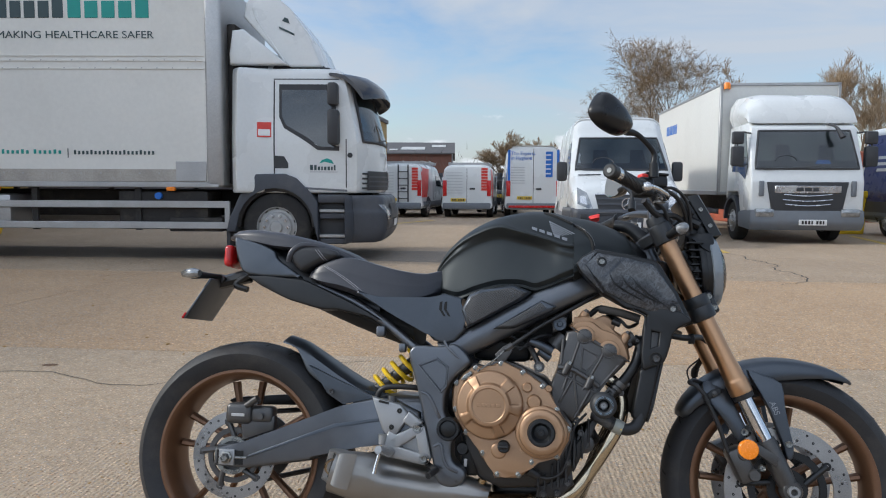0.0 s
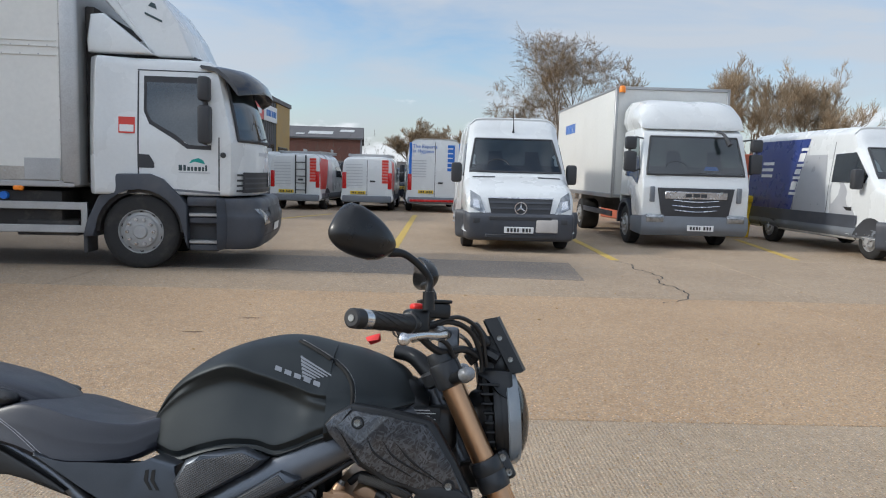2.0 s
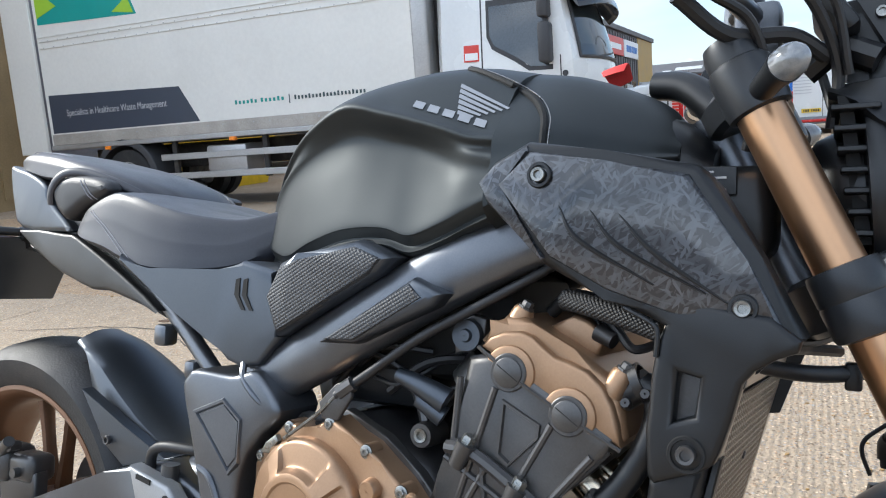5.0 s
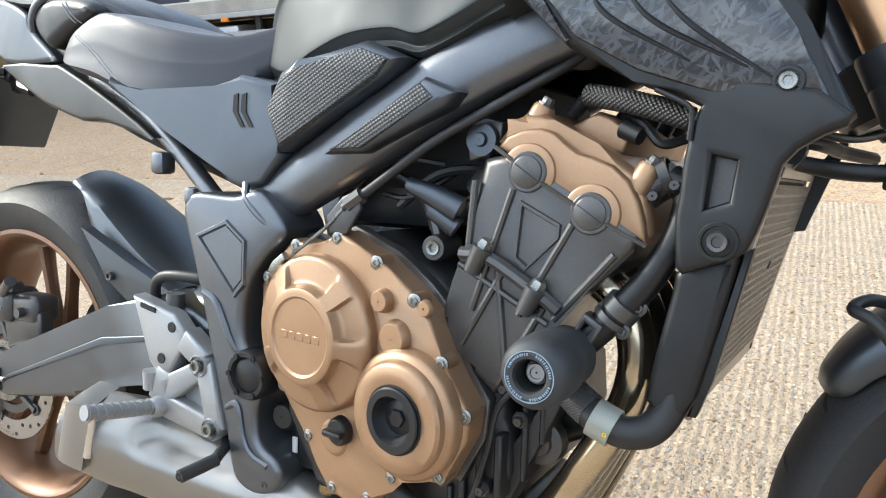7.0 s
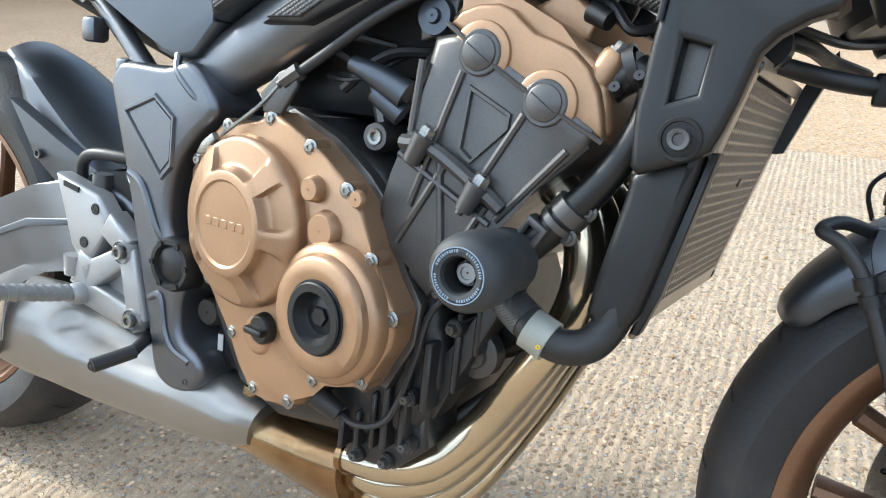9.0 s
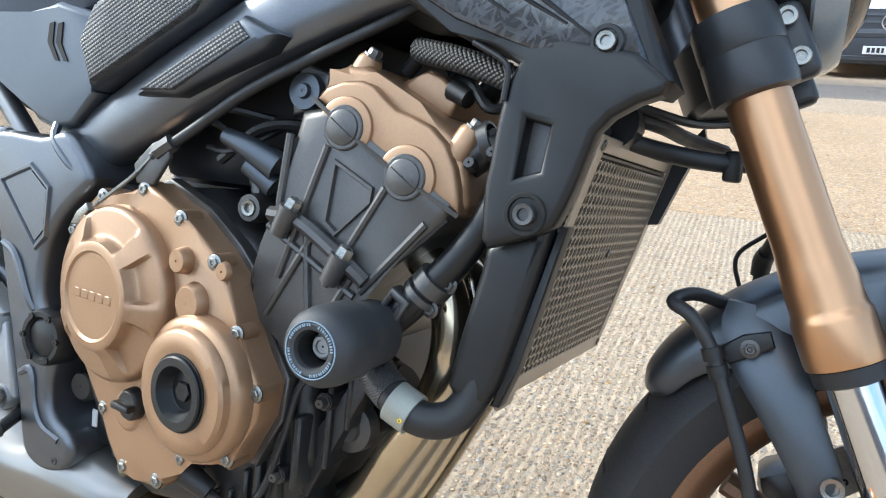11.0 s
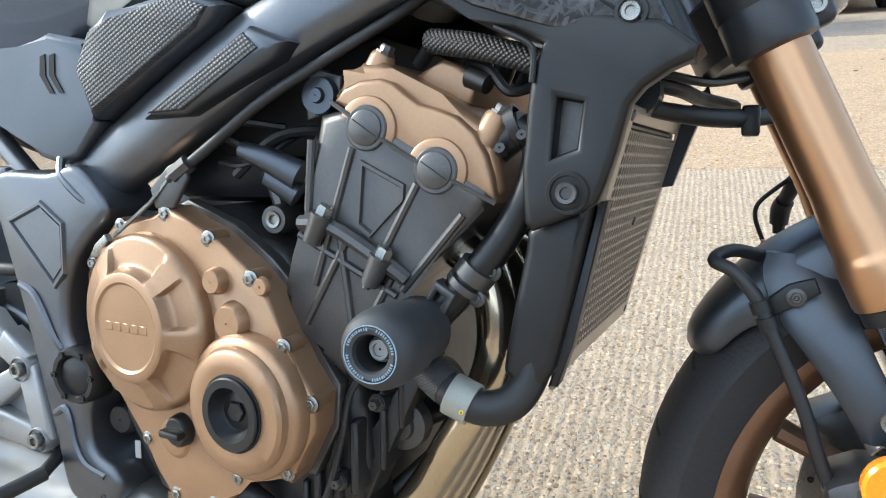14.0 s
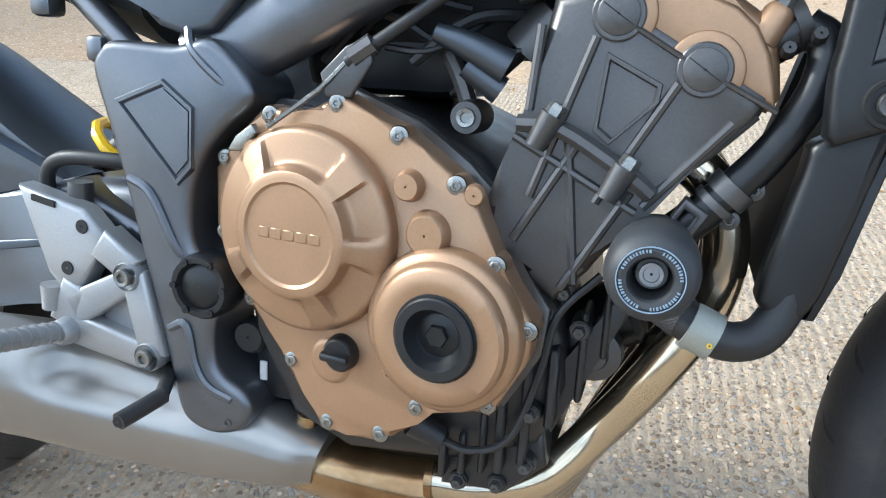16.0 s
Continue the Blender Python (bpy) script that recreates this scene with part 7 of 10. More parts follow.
P("pillion_seat", pillion_shape, vinyl, "black vinyl pillion pad")
# a flat band follows the lower edge of the pad and turns down round the grained block
band = [(0.136, 0.130, 0.858), (0.140, 0.134, 0.876), (0.152, 0.134, 0.895), (0.176, 0.130, 0.908), (0.215, 0.122, 0.906), (0.270, 0.110, 0.890), (0.315, 0.090, 0.868), (0.345, 0.064, 0.845)]
P("seat_strap", tube([(x, -y, z) for x, y, z in band], [0.0075, 0.008, 0.008, 0.0075, 0.007, 0.0065, 0.006, 0.004], 12, 5, flat=0.55), vinyl, "black vinyl piped band")
P("seat_strap", tube([(x, y, z) for x, y, z in band], [0.0075, 0.008, 0.008, 0.0075, 0.007, 0.0065, 0.006, 0.004], 12, 5, flat=0.55), vinyl, "black vinyl piped band")
for k in (0.0, 0.007):
    P("seam_stitch", tube([(x, -w + 0.016 + k, z - 0.0035 + k * 0.12) for x, w, z in ((-0.03, 0.075, 0.9615), (0.0, 0.088, 0.962), (0.08, 0.104, 0.953), (0.12, 0.109, 0.9455))], 0.0008, 5, 5), stitch)
rider_shape = loft([slab_ring(0.196, 0.840, 0.112, 0.026, 0.008), slab_ring(0.212, 0.850, 0.128, 0.042, 0.014), slab_ring(0.24, 0.862, 0.138, 0.065, 0.020), slab_ring(0.30, 0.877, 0.146, 0.095, 0.028), slab_ring(0.35, 0.870, 0.150, 0.105, 0.032), slab_ring(0.40, 0.856, 0.150, 0.102, 0.034), slab_ring(0.46, 0.843, 0.141, 0.090, 0.032), slab_ring(0.52, 0.838, 0.118, 0.078, 0.028), slab_ring(0.56, 0.849, 0.094, 0.070, 0.022), slab_ring(0.60, 0.866, 0.068, 0.060, 0.018), slab_ring(0.62, 0.872, 0.052, 0.050, 0.014)], 4, 3)
rider_tree = BVHTree.FromBMesh(rider_shape)
P("rider_seat", rider_shape, vinyl, "black vinyl rider seat")
block_shape = soft_plate([(0.140, 0.878), (0.152, 0.894), (0.176, 0.904), (0.228, 0.902), (0.272, 0.892), (0.280, 0.876), (0.262, 0.866), (0.228, 0.856), (0.200, 0.842), (0.184, 0.834), (0.170, 0.836), (0.148, 0.856)], -0.070, -0.136, 0.016, 4)
block_tree = BVHTree.FromBMesh(block_shape)
P("seat_side", block_shape, vinyl_rough, "grained seat side panel")
P("seat_side", soft_plate([(0.140, 0.878), (0.176, 0.904), (0.272, 0.892), (0.280, 0.876), (0.228, 0.856), (0.184, 0.834), (0.148, 0.856)], 0.136, 0.070, 0.016, 4), vinyl_rough, "grained seat side panel")


def stitched(tree, line):
    """A row of thread laid on the side of a seat."""
    pts = []
    for x, z in (tuple(q) for q in spline(line, 8)):
        at = tree.ray_cast(Vector((x, -1, z)), Vector((0, 1, 0)))[0]
        if at:
            pts.append((at.x, at.y - 0.0003, at.z))
    if len(pts) > 2:
        P("seam_stitch", tube(pts, 0.0008, 5, 1, smooth=False), stitch)


for dx in (0.0, 0.008):
    stitched(rider_tree, [(0.244 + dx, 0.846), (0.278 + dx, 0.828), (0.318 + dx, 0.803), (0.352 + dx, 0.778), (0.372 + dx, 0.762)])
    stitched(block_tree, [(0.214 + dx, 0.894), (0.226 + dx, 0.880), (0.240 + dx, 0.864)])
cover = P("side_cover", plate([(0.548, 0.757), (0.586, 0.776), (0.640, 0.764), (0.632, 0.742), (0.640, 0.700), (0.652, 0.684), (0.620, 0.648), (0.592, 0.642), (0.564, 0.650), (0.540, 0.676), (0.455, 0.712), (0.345, 0.770), (0.350, 0.782), (0.410, 0.756)], -0.09, -0.163, 0.018, 4), plastic_grey, "matt dark grey side cover")
for i in range(2):
    P("vent_slot", plate([(0.578 + i * 0.013, 0.752), (0.585 + i * 0.013, 0.754), (0.584 + i * 0.013, 0.732), (0.595 + i * 0.013, 0.714), (0.589 + i * 0.013, 0.714), (0.576 + i * 0.013, 0.733)], -0.16, -0.1642, 0), hole_black, "", cover, smooth=False)
bolt(cover, 0.583, -0.157, 0.660, 0.0065, engine_black, "cap")

# -- fuel tank
def tank_ring(x, zt, yc, zc, ym, zm, yl, zl):
    """The tank cut across: domed top, a tight crease at (yc, zc), a hollow for the knee at (ym, zm) and the lower lip at (yl, zl)."""
    return half(x, [(0, zt), (yc * 0.34, zt - (zt - zc) * 0.10), (yc * 0.64, zt - (zt - zc) * 0.34), (yc - 0.014, zc + 0.012), (yc, zc), (yc - 0.005, zc - 0.009), (ym + 0.003, zm + 0.014), (ym, zm), (ym + (yl - ym) * 0.35, zl + (zm - zl) * 0.66), (ym + (yl - ym) * 0.7, zl + (zm - zl) * 0.33), (yl, zl + 0.003), (yl - 0.0015, zl - 0.002), (yl - 0.009, zl - 0.012), (yl - 0.016, zl - 0.024), (0, zl - 0.04)])


tank_rings = [tank_ring(*row) for row in (
    (0.552, 0.862, 0.064, 0.846, 0.068, 0.826, 0.078, 0.800), (0.580, 0.911, 0.088, 0.884, 0.090, 0.855, 0.102, 0.792), (0.620, 0.950, 0.114, 0.918, 0.108, 0.884, 0.120, 0.784),
    (0.670, 0.984, 0.137, 0.943, 0.121, 0.906, 0.137, 0.801), (0.730, 1.009, 0.154, 0.960, 0.131, 0.920, 0.150, 0.816), (0.790, 1.024, 0.160, 0.947, 0.135, 0.908, 0.158, 0.817),
    (0.830, 1.028, 0.162, 0.936, 0.139, 0.898, 0.163, 0.808), (0.870, 1.025, 0.164, 0.923, 0.148, 0.886, 0.166, 0.820), (0.900, 1.019, 0.165, 0.912, 0.160, 0.880, 0.166, 0.834), (0.930, 1.012, 0.164, 0.908, 0.164, 0.875, 0.168, 0.846))]
front_rings = [half(0.93, [(0, 1.0125), (0.075, 0.990), (0.158, 0.920), (0.169, 0.885), (0.173, 0.824), (0, 0.79)]),
               half(0.98, [(0, 1.002), (0.07, 0.986), (0.140, 0.926), (0.158, 0.89), (0.160, 0.850), (0, 0.82)]),
               half(1.03, [(0, 0.985), (0.065, 0.968), (0.118, 0.92), (0.135, 0.892), (0.138, 0.868), (0, 0.85)]),
               half(1.075, [(0, 0.962), (0.055, 0.945), (0.095, 0.912), (0.108, 0.895), (0.110, 0.882), (0, 0.87)]),
               half(1.10, [(0, 0.93), (0.045, 0.92), (0.075, 0.905), (0.082, 0.896), (0.085, 0.89), (0, 0.885)])]
bm = loft(tank_rings, 5, 5)
tank = P("fuel_tank", bm.copy(), tank_paint, "matt black steel fuel tank")
skin = bm
shell = loft(front_rings, 5, 5)
P("tank_shell", shell.copy(), tank_paint, "matt black tank front shell")
join(skin, shell)
bmesh.ops.recalc_face_normals(skin, faces=skin.faces)
skin.normal_update()
SKIN = BVHTree.FromBMesh(skin)
skin.free()


def on_tank(x, z, lift=0.0015):
    hit, normal, _, _ = SKIN.ray_cast(Vector((x, -0.4, z)), Vector((0, 1, 0)))
    if hit is None:
        hit, normal, _, _ = SKIN.find_nearest(Vector((x, -0.15, z)))
    if normal.dot(Vector((0, -1, 0.5))) < 0:
        normal = -normal
    return hit + normal * lift


seam = [(0.852, 1.012), (0.88, 1.000), (0.924, 0.977), (0.956, 0.955), (0.974, 0.932), (0.980, 0.910), (0.981, 0.885), (0.981, 0.862)]
line = [on_tank(x, z, 0.0005) for x, z in (tuple(q) for q in spline(seam, 6))]
P("tank_seam", tube([tuple(p) for p in line], 0.0042, 8, 1, smooth=False), hole_black, "dark seam between tank and shell", tank)
# a thin steel line paints the highlight along the seam
line = [on_tank(x + 0.0045, z + 0.003, 0.0006) for x, z in (tuple(q) for q in spline(seam, 6))]
P("seam_edge", tube([tuple(p) for p in line], 0.0008, 6, 1, smooth=False), disc_steel, "", tank)


def decal(outline, mat, name="logo_shape", parent=None, steps=14):
    """A thin mark of a four-sided outline (x, z) that follows the tank's skin."""
    a, b, c, d = (Vector(q) for q in outline)
    bm = bmesh.new()
    g = [[bm.verts.new(on_tank(*(a.lerp(b, i / steps)).lerp(d.lerp(c, i / steps), j / 2), 0.0011)) for j in range(3)] for i in range(steps + 1)]
    for i in range(steps):
        for j in range(2):
            bm.faces.new((g[i][j], g[i + 1][j], g[i + 1][j + 1], g[i][j + 1]))
    return P(name, bm, mat, "", parent or tank, smooth=False)


# wing-like mark of six feathers and a row of five block pairs under it
for i in range(6):
    a, b = (0.864 + 0.0022 * i, 0.983 - 0.0074 * i), (0.933 - 0.0075 * i, 0.9455 - 0.0016 * i)
    decal([a, b, (b[0] - 0.001, b[1] - 0.0022), (a[0] + 0.0006, a[1] - 0.0052)], logo_silver)
for i in range(5):
    x0, z0 = 0.819 + i * 0.0200, 0.9625 - i * 0.0068
    decal([(x0, z0), (x0 + 0.0140, z0 - 0.0048), (x0 + 0.0140, z0 - 0.0138), (x0, z0 - 0.009)], logo_silver, steps=5)
P("ignition_switch", tube([(1.13, 0.0, 0.95), (1.09, 0.01, 0.985), (1.05, 0.02, 0.995)], [0.022, 0.018, 0.016], 14), plastic, "black ignition switch")
P("key_ribbon", loft([[(0.985, 0.03, 1.016), (1.005, 0.03, 1.020), (1.005, 0.034, 1.020), (0.985, 0.034, 1.016)], [(0.98, 0.042, 1.026), (1.006, 0.045, 1.034), (1.006, 0.049, 1.032), (0.98, 0.046, 1.024)], [(0.988, 0.058, 1.012), (1.008, 0.062, 1.02), (1.007, 0.066, 1.016), (0.988, 0.062, 1.008)]], 4, 2), red_fabric, "red ribbon key tag")
P("dash_cover", loft([half(1.06, [(0, 0.955), (0.05, 0.945), (0.075, 0.915), (0.07, 0.885), (0, 0.88)]), half(1.10, [(0, 0.940), (0.05, 0.930), (0.075, 0.90), (0.07, 0.87), (0, 0.865)]), half(1.13, [(0, 0.915), (0.04, 0.905), (0.065, 0.885), (0.05, 0.86), (0, 0.86)])], 3, 3), plastic)
pad = P("knee_pad", plate([(0.655, 0.686), (0.636, 0.733), (0.658, 0.775), (0.69, 0.786), (0.772, 0.803), (0.822, 0.783), (0.80, 0.764)], -0.12, -0.181, 0.016, 4), plastic_grey, "dotted black side pad")
P("dotted_insert", plate([(0.664, 0.694), (0.646, 0.734), (0.664, 0.768), (0.692, 0.778), (0.770, 0.794), (0.806, 0.781), (0.79, 0.764)], -0.17, -0.1835, 0.004, 2), knurl, "", pad)
pad = P("frame_pad", plate([(0.722, 0.684), (0.848, 0.762), (0.888, 0.746), (0.874, 0.732), (0.776, 0.686)], -0.14, -0.184, 0.012, 4), plastic_grey, "dotted black frame pad")
P("dotted_insert", plate([(0.735, 0.689), (0.846, 0.755), (0.862, 0.741), (0.776, 0.691)], -0.17, -0.1865, 0.003, 2), knurl, "", pad)

# -- radiator shroud
shroud_pts = [(0.935, 0.856), (0.952, 0.876), (0.986, 0.895), (1.060, 0.883), (1.139, 0.868), (1.150, 0.856), (1.190, 0.788), (1.224, 0.722), (1.216, 0.714), (1.120, 0.728), (1.060, 0.748), (1.003, 0.778), (0.945, 0.836)]
sh = shear(plate(shroud_pts, -0.14, -0.198, 0.010, 4), 0.10, 1.05)
shroud = P("radiator_shroud", sh, plastic, "forged carbon radiator shroud")
inner = [(0.958, 0.853), (0.990, 0.884), (1.060, 0.873), (1.132, 0.859), (1.180, 0.785), (1.210, 0.726), (1.120, 0.738), (1.063, 0.757), (1.010, 0.786)]
P("carbon_panel", shear(plate(inner, -0.18, -0.2025, 0.004, 2), 0.10, 1.05), carbon, "grey flecked forged carbon", shroud)
P("carbon_edge", shear(plate([(0.938, 0.856), (0.953, 0.872), (0.986, 0.890), (0.988, 0.884), (0.957, 0.852), (1.006, 0.784), (1.002, 0.781), (0.947, 0.838)], -0.18, -0.2, 0.003, 2), 0.10, 1.05), carbon, "", shroud)
for x0, z0, x1, z1, x2, z2 in ((1.019, 0.832, 1.038, 0.801, 1.105, 0.762), (1.048, 0.828, 1.075, 0.795, 1.148, 0.756), (1.074, 0.824, 1.105, 0.79, 1.166, 0.748)):
    P("slash_groove", shear(tube([(x0, -0.2025, z0), (x1, -0.2025, z1), (x2, -0.2025, z2)], [0.0006, 0.0026, 0.0010], 6, 6), 0.10, 1.05), plastic, "", shroud)
for x, z in ((1.000, 0.861), (1.177, 0.745)):
    y = -0.2025 + 0.10 * (x - 1.05)
    P("screw_cup", lathe([(0.0125, 0.001), (0.0115, 0.003), (0.009, 0.003), (0.009, 0.0)], 20, disc_y(x, y, z)), plastic, "", shroud)
    bolt(shroud, x, y - 0.0005, z, 0.0072, zinc, "cap")
bracket_pts = [(1.074, 0.744), (1.098, 0.735), (1.114, 0.727), (1.108, 0.716), (1.103, 0.684), (1.101, 0.654), (1.099, 0.639), (1.099, 0.627), (1.100, 0.612), (1.101, 0.596), (1.107, 0.590), (1.146, 0.606), (1.156, 0.613), (1.162, 0.628), (1.169, 0.650), (1.177, 0.682), (1.187, 0.694), (1.204, 0.705), (1.219, 0.711), (1.222, 0.721), (1.198, 0.739), (1.122, 0.752)]
window = [(1.126, 0.688), (1.144, 0.684), (1.140, 0.652), (1.122, 0.645)]
bracket = P("radiator_bracket", rim_plate(bracket_pts, [window], -0.172, -0.1935, 0.006), plastic, "matt black radiator side bracket with a window")
P("bracket_recess", plate([(1.116, 0.696), (1.152, 0.692), (1.149, 0.644), (1.114, 0.638)], -0.165, -0.1745, 0), engine_black, "", bracket, smooth=False)
P("bracket_ridge", tube([(1.078, -0.1925, 0.7415), (1.104, -0.1945, 0.7285), (1.1085, -0.1945, 0.7185), (1.1075, -0.1945, 0.700)], 0.0024, 8, 5), plastic, "", bracket)
P("bolt_cup", lathe([(0.0165, 0.0), (0.0155, 0.0025), (0.0130, 0.0025), (0.0120, -0.002), (0.001, -0.002)], 24, disc_y(1.1345, -0.1935, 0.6195)), hole_black, "", bracket)
bolt(bracket, 1.1345, -0.1930, 0.6195, 0.0085, engine_black, "cap")
P("mesh_hose", tube([(1.00, -0.13, 0.745), (1.05, -0.145, 0.735), (1.10, -0.15, 0.72)], 0.011, 10, 4), dotted(paint("braided_hose", (0.02, 0.02, 0.021), 0.6), 300, 1.0), "braided black hose")
side_tank = P("radiator_side", soft_plate([(1.101, 0.592), (1.095, 0.570), (1.079, 0.486), (1.080, 0.470), (1.093, 0.460), (1.108, 0.463), (1.117, 0.475), (1.124, 0.497), (1.146, 0.598), (1.141, 0.608)], -0.140, -0.170, 0.008, 3), plastic, "matt black radiator side tank")
P("side_flange", plate([(1.150, 0.612), (1.158, 0.612), (1.132, 0.496), (1.120, 0.461), (1.112, 0.461), (1.124, 0.488)], -0.140, -0.158, 0.002), plastic, "", side_tank)

# radiator and its guard
TL, TR, BL, BR = Vector((1.170, -0.149, 0.682)), Vector((1.178, 0.158, 0.678)), Vector((1.113, -0.149, 0.468)), Vector((1.121, 0.158, 0.466))
e_u, e_v = (TR - TL).normalized(), (TL - BL).normalized()
e_n = e_u.cross(e_v).normalized()
if e_n.x < 0:
    e_n = -e_n
grid_m = Matrix(((e_u.x, e_v.x, e_n.x, BL.x), (e_u.y, e_v.y, e_n.y, BL.y), (e_u.z, e_v.z, e_n.z, BL.z), (0, 0, 0, 1)))
W_R, H_R = (TR - TL).length, (TL - BL).length
core = box(0, W_R, 0, H_R, -0.035, -0.008)
radiator = P("radiator", core, hole_black, "black radiator core", m=grid_m)
bm = None
for i in range(34):
    z = 0.006 + i * (H_R - 0.012) / 33
    bm = box(0.004, W_R - 0.004, z - 0.0012, z + 0.0012, -0.008, -0.0055, bm=bm)
tagged(P("radiator_tube", bm, engine_black, "", radiator, smooth=False), kind="stuff")
bm = bmesh.new()
a_hex = 0.0062
rows_n, cols_n = int((H_R - 0.02) / (a_hex * 1.5)), int((W_R - 0.02) / (a_hex * math.sqrt(3)))
for r_ in range(rows_n):
    for c_ in range(cols_n - (r_ % 2)):
        cx = 0.012 + a_hex * math.sqrt(3) * (c_ + 0.5 * (r_ % 2) + 0.5)
        cy = 0.013 + a_hex * 1.5 * r_ + a_hex * 0.3
        outer, inner_v = [], []
        for k in range(6):
            a = math.pi / 6 + k * math.pi / 3
            outer.append(bm.verts.new((cx + a_hex * math.cos(a), cy + a_hex * math.sin(a), 0.003)))
            inner_v.append((bm.verts.new((cx + a_hex * 0.82 * math.cos(a), cy + a_hex * 0.82 * math.sin(a), 0.003)), bm.verts.new((cx + a_hex * 0.82 * math.cos(a), cy + a_hex * 0.82 * math.sin(a), 0.0015))))
        for k in range(6):
            j = (k + 1) % 6
            bm.faces.new((outer[k], outer[j], inner_v[j][0], inner_v[k][0]))
            bm.faces.new((inner_v[k][0], inner_v[j][0], inner_v[j][1], inner_v[k][1]))
guard = tagged(P("guard_mesh", bm, guard_alu, "perforated bronze grey radiator guard", smooth=False, m=grid_m), kind="stuff")
bm = None
for x0, x1, y0, y1 in ((-0.004, 0.013, -0.004, H_R + 0.004), (W_R - 0.013, W_R + 0.004, -0.004, H_R + 0.004), (0.013, W_R - 0.013, -0.004, 0.013), (0.013, W_R - 0.013, H_R - 0.009, H_R + 0.004)):
    bm = box(x0, x1, y0, y1, 0.001, 0.0035, 0.0008, 1, bm)
P("guard_frame", bm, guard_alu, "", smooth=False, m=grid_m)
for u, v in ((0.006, 0.005), (0.006, H_R - 0.004), (W_R - 0.006, 0.005), (W_R * 0.55, H_R * 0.55)):
    P("guard_screw", lathe([(0.001, 0.0055), (0.004, 0.0055), (0.005, 0.0035)], 10, grid_m @ Matrix.Translation((u, v, 0))), engine_black)
P("guard_tab", box(0.02, 0.05, -0.02, 0.0, -0.004, 0.002, 0.002, 1), guard_alu, m=grid_m)
P("radiator_far_side", box(W_R - 0.004, W_R + 0.028, 0.0, H_R, -0.05, -0.004, 0.012), plastic, m=grid_m)
P("radiator_cap", tube([(1.165, -0.06, 0.70), (1.165, -0.09, 0.70)], 0.022, 16, smooth=False), plastic, "black radiator cap")
P("wiring", tube([(1.13, -0.1, 0.71), (1.19, -0.05, 0.705), (1.21, 0.03, 0.70), (1.24, 0.1, 0.695)], 0.007, 8, 6), hose_black)
P("wiring", tube([(1.12, -0.08, 0.725), (1.18, -0.08, 0.715), (1.22, -0.02, 0.71), (1.25, 0.06, 0.72)], 0.004, 8, 6), hose_black)
hose = P("brake_hose", tube([(1.12, -0.10, 0.695), (1.16, -0.07, 0.690), (1.204, -0.039, 0.6814), (1.242, 0.0, 0.679), (1.285, 0.05, 0.683), (1.308, 0.075, 0.675), (1.310, 0.10, 0.648), (1.298, 0.13, 0.612), (1.289, 0.15, 0.588), (1.288, 0.155, 0.562)], [0.006, 0.007, 0.0085, 0.0085, 0.0085, 0.0085, 0.0085, 0.008, 0.0075, 0.006], 14, 6), hose_black, "black brake hose looped behind the fork")
P("hose_ferrule", tube([(1.2925, 0.142, 0.597), (1.289, 0.150, 0.588), (1.288, 0.1535, 0.572)], [0.0095, 0.0105, 0.0095], 14, 2), hose_black, "", hose)
P("hose_clip", box(1.248, 1.264, 0.0, 0.020, 0.663, 0.691, 0.003), plastic, "", hose)
P("wire_loop", tube([(1.303, 0.120, 0.628), (1.285, 0.125, 0.613), (1.267, 0.126, 0.596), (1.264, 0.127, 0.580), (1.272, 0.130, 0.556)], 0.0024, 8, 6), hose_black, "", hose)
P("air_deflector", plate([(1.181, 0.675), (1.188, 0.693), (1.211, 0.723), (1.214, 0.712), (1.196, 0.668), (1.176, 0.612), (1.164, 0.610)], 0.150, 0.172, 0.004), plastic, "black air deflector beside the radiator")
P("wiring", tube([(1.12, -0.09, 0.70), (1.15, -0.10, 0.69), (1.17, -0.07, 0.695)], 0.006, 8, 5), hose_black)

# -- engine
case = P("crankcase", plate([(0.63, 0.46), (0.66, 0.58), (0.76, 0.60), (0.86, 0.56), (0.91, 0.50), (0.94, 0.43), (0.945, 0.37), (0.928, 0.315), (0.86, 0.285), (0.75, 0.275), (0.69, 0.30), (0.66, 0.38)], 0.17, -0.155, 0.02, 3), case_black, "black engine crankcase")
for x, z0, z1 in ((0.935, 0.34, 0.41), (0.915, 0.30, 0.40), (0.895, 0.29, 0.36)):
    P("case_rib", box(x - 0.004, x + 0.004, -0.165, -0.12, z0, z1, 0.002, 1), case_black, "", case)
P("sump", box(0.72, 0.93, -0.10, 0.12, 0.235, 0.30, 0.03, 3), plastic, "black sump", case)
P("oil_filter", lathe([(0.001, 0.055), (0.025, 0.055), (0.032, 0.048), (0.033, 0.0)], 28, Matrix.Translation((0.945, -0.06, 0.40)) @ Matrix.Rotation(radians(62), 4, "Y")), plastic, "", case)
P("starter_flange", lathe([(0.001, 0.02), (0.012, 0.02), (0.014, 0.016), (0.024, 0.014), (0.026, 0.0)], 22, disc_y(0.962, -0.105, 0.395)), engine_black, "", case)
for x, z0, z1, y in ((0.880, 0.285, 0.345, -0.150), (0.862, 0.280, 0.320, -0.150), (0.955, 0.36, 0.44, -0.135), (0.972, 0.40, 0.46, -0.130), (0.845, 0.275, 0.315, -0.152)):
    P("case_rib", box(x - 0.003, x + 0.003, y - 0.012, y + 0.03, z0, z1, 0.002, 1), case_black, "", case)
P("case_web", plate([(0.905, 0.345), (0.945, 0.400), (0.985, 0.470), (1.000, 0.465), (0.965, 0.390), (0.935, 0.325)], -0.10, -0.140, 0.004), case_black, "", case)
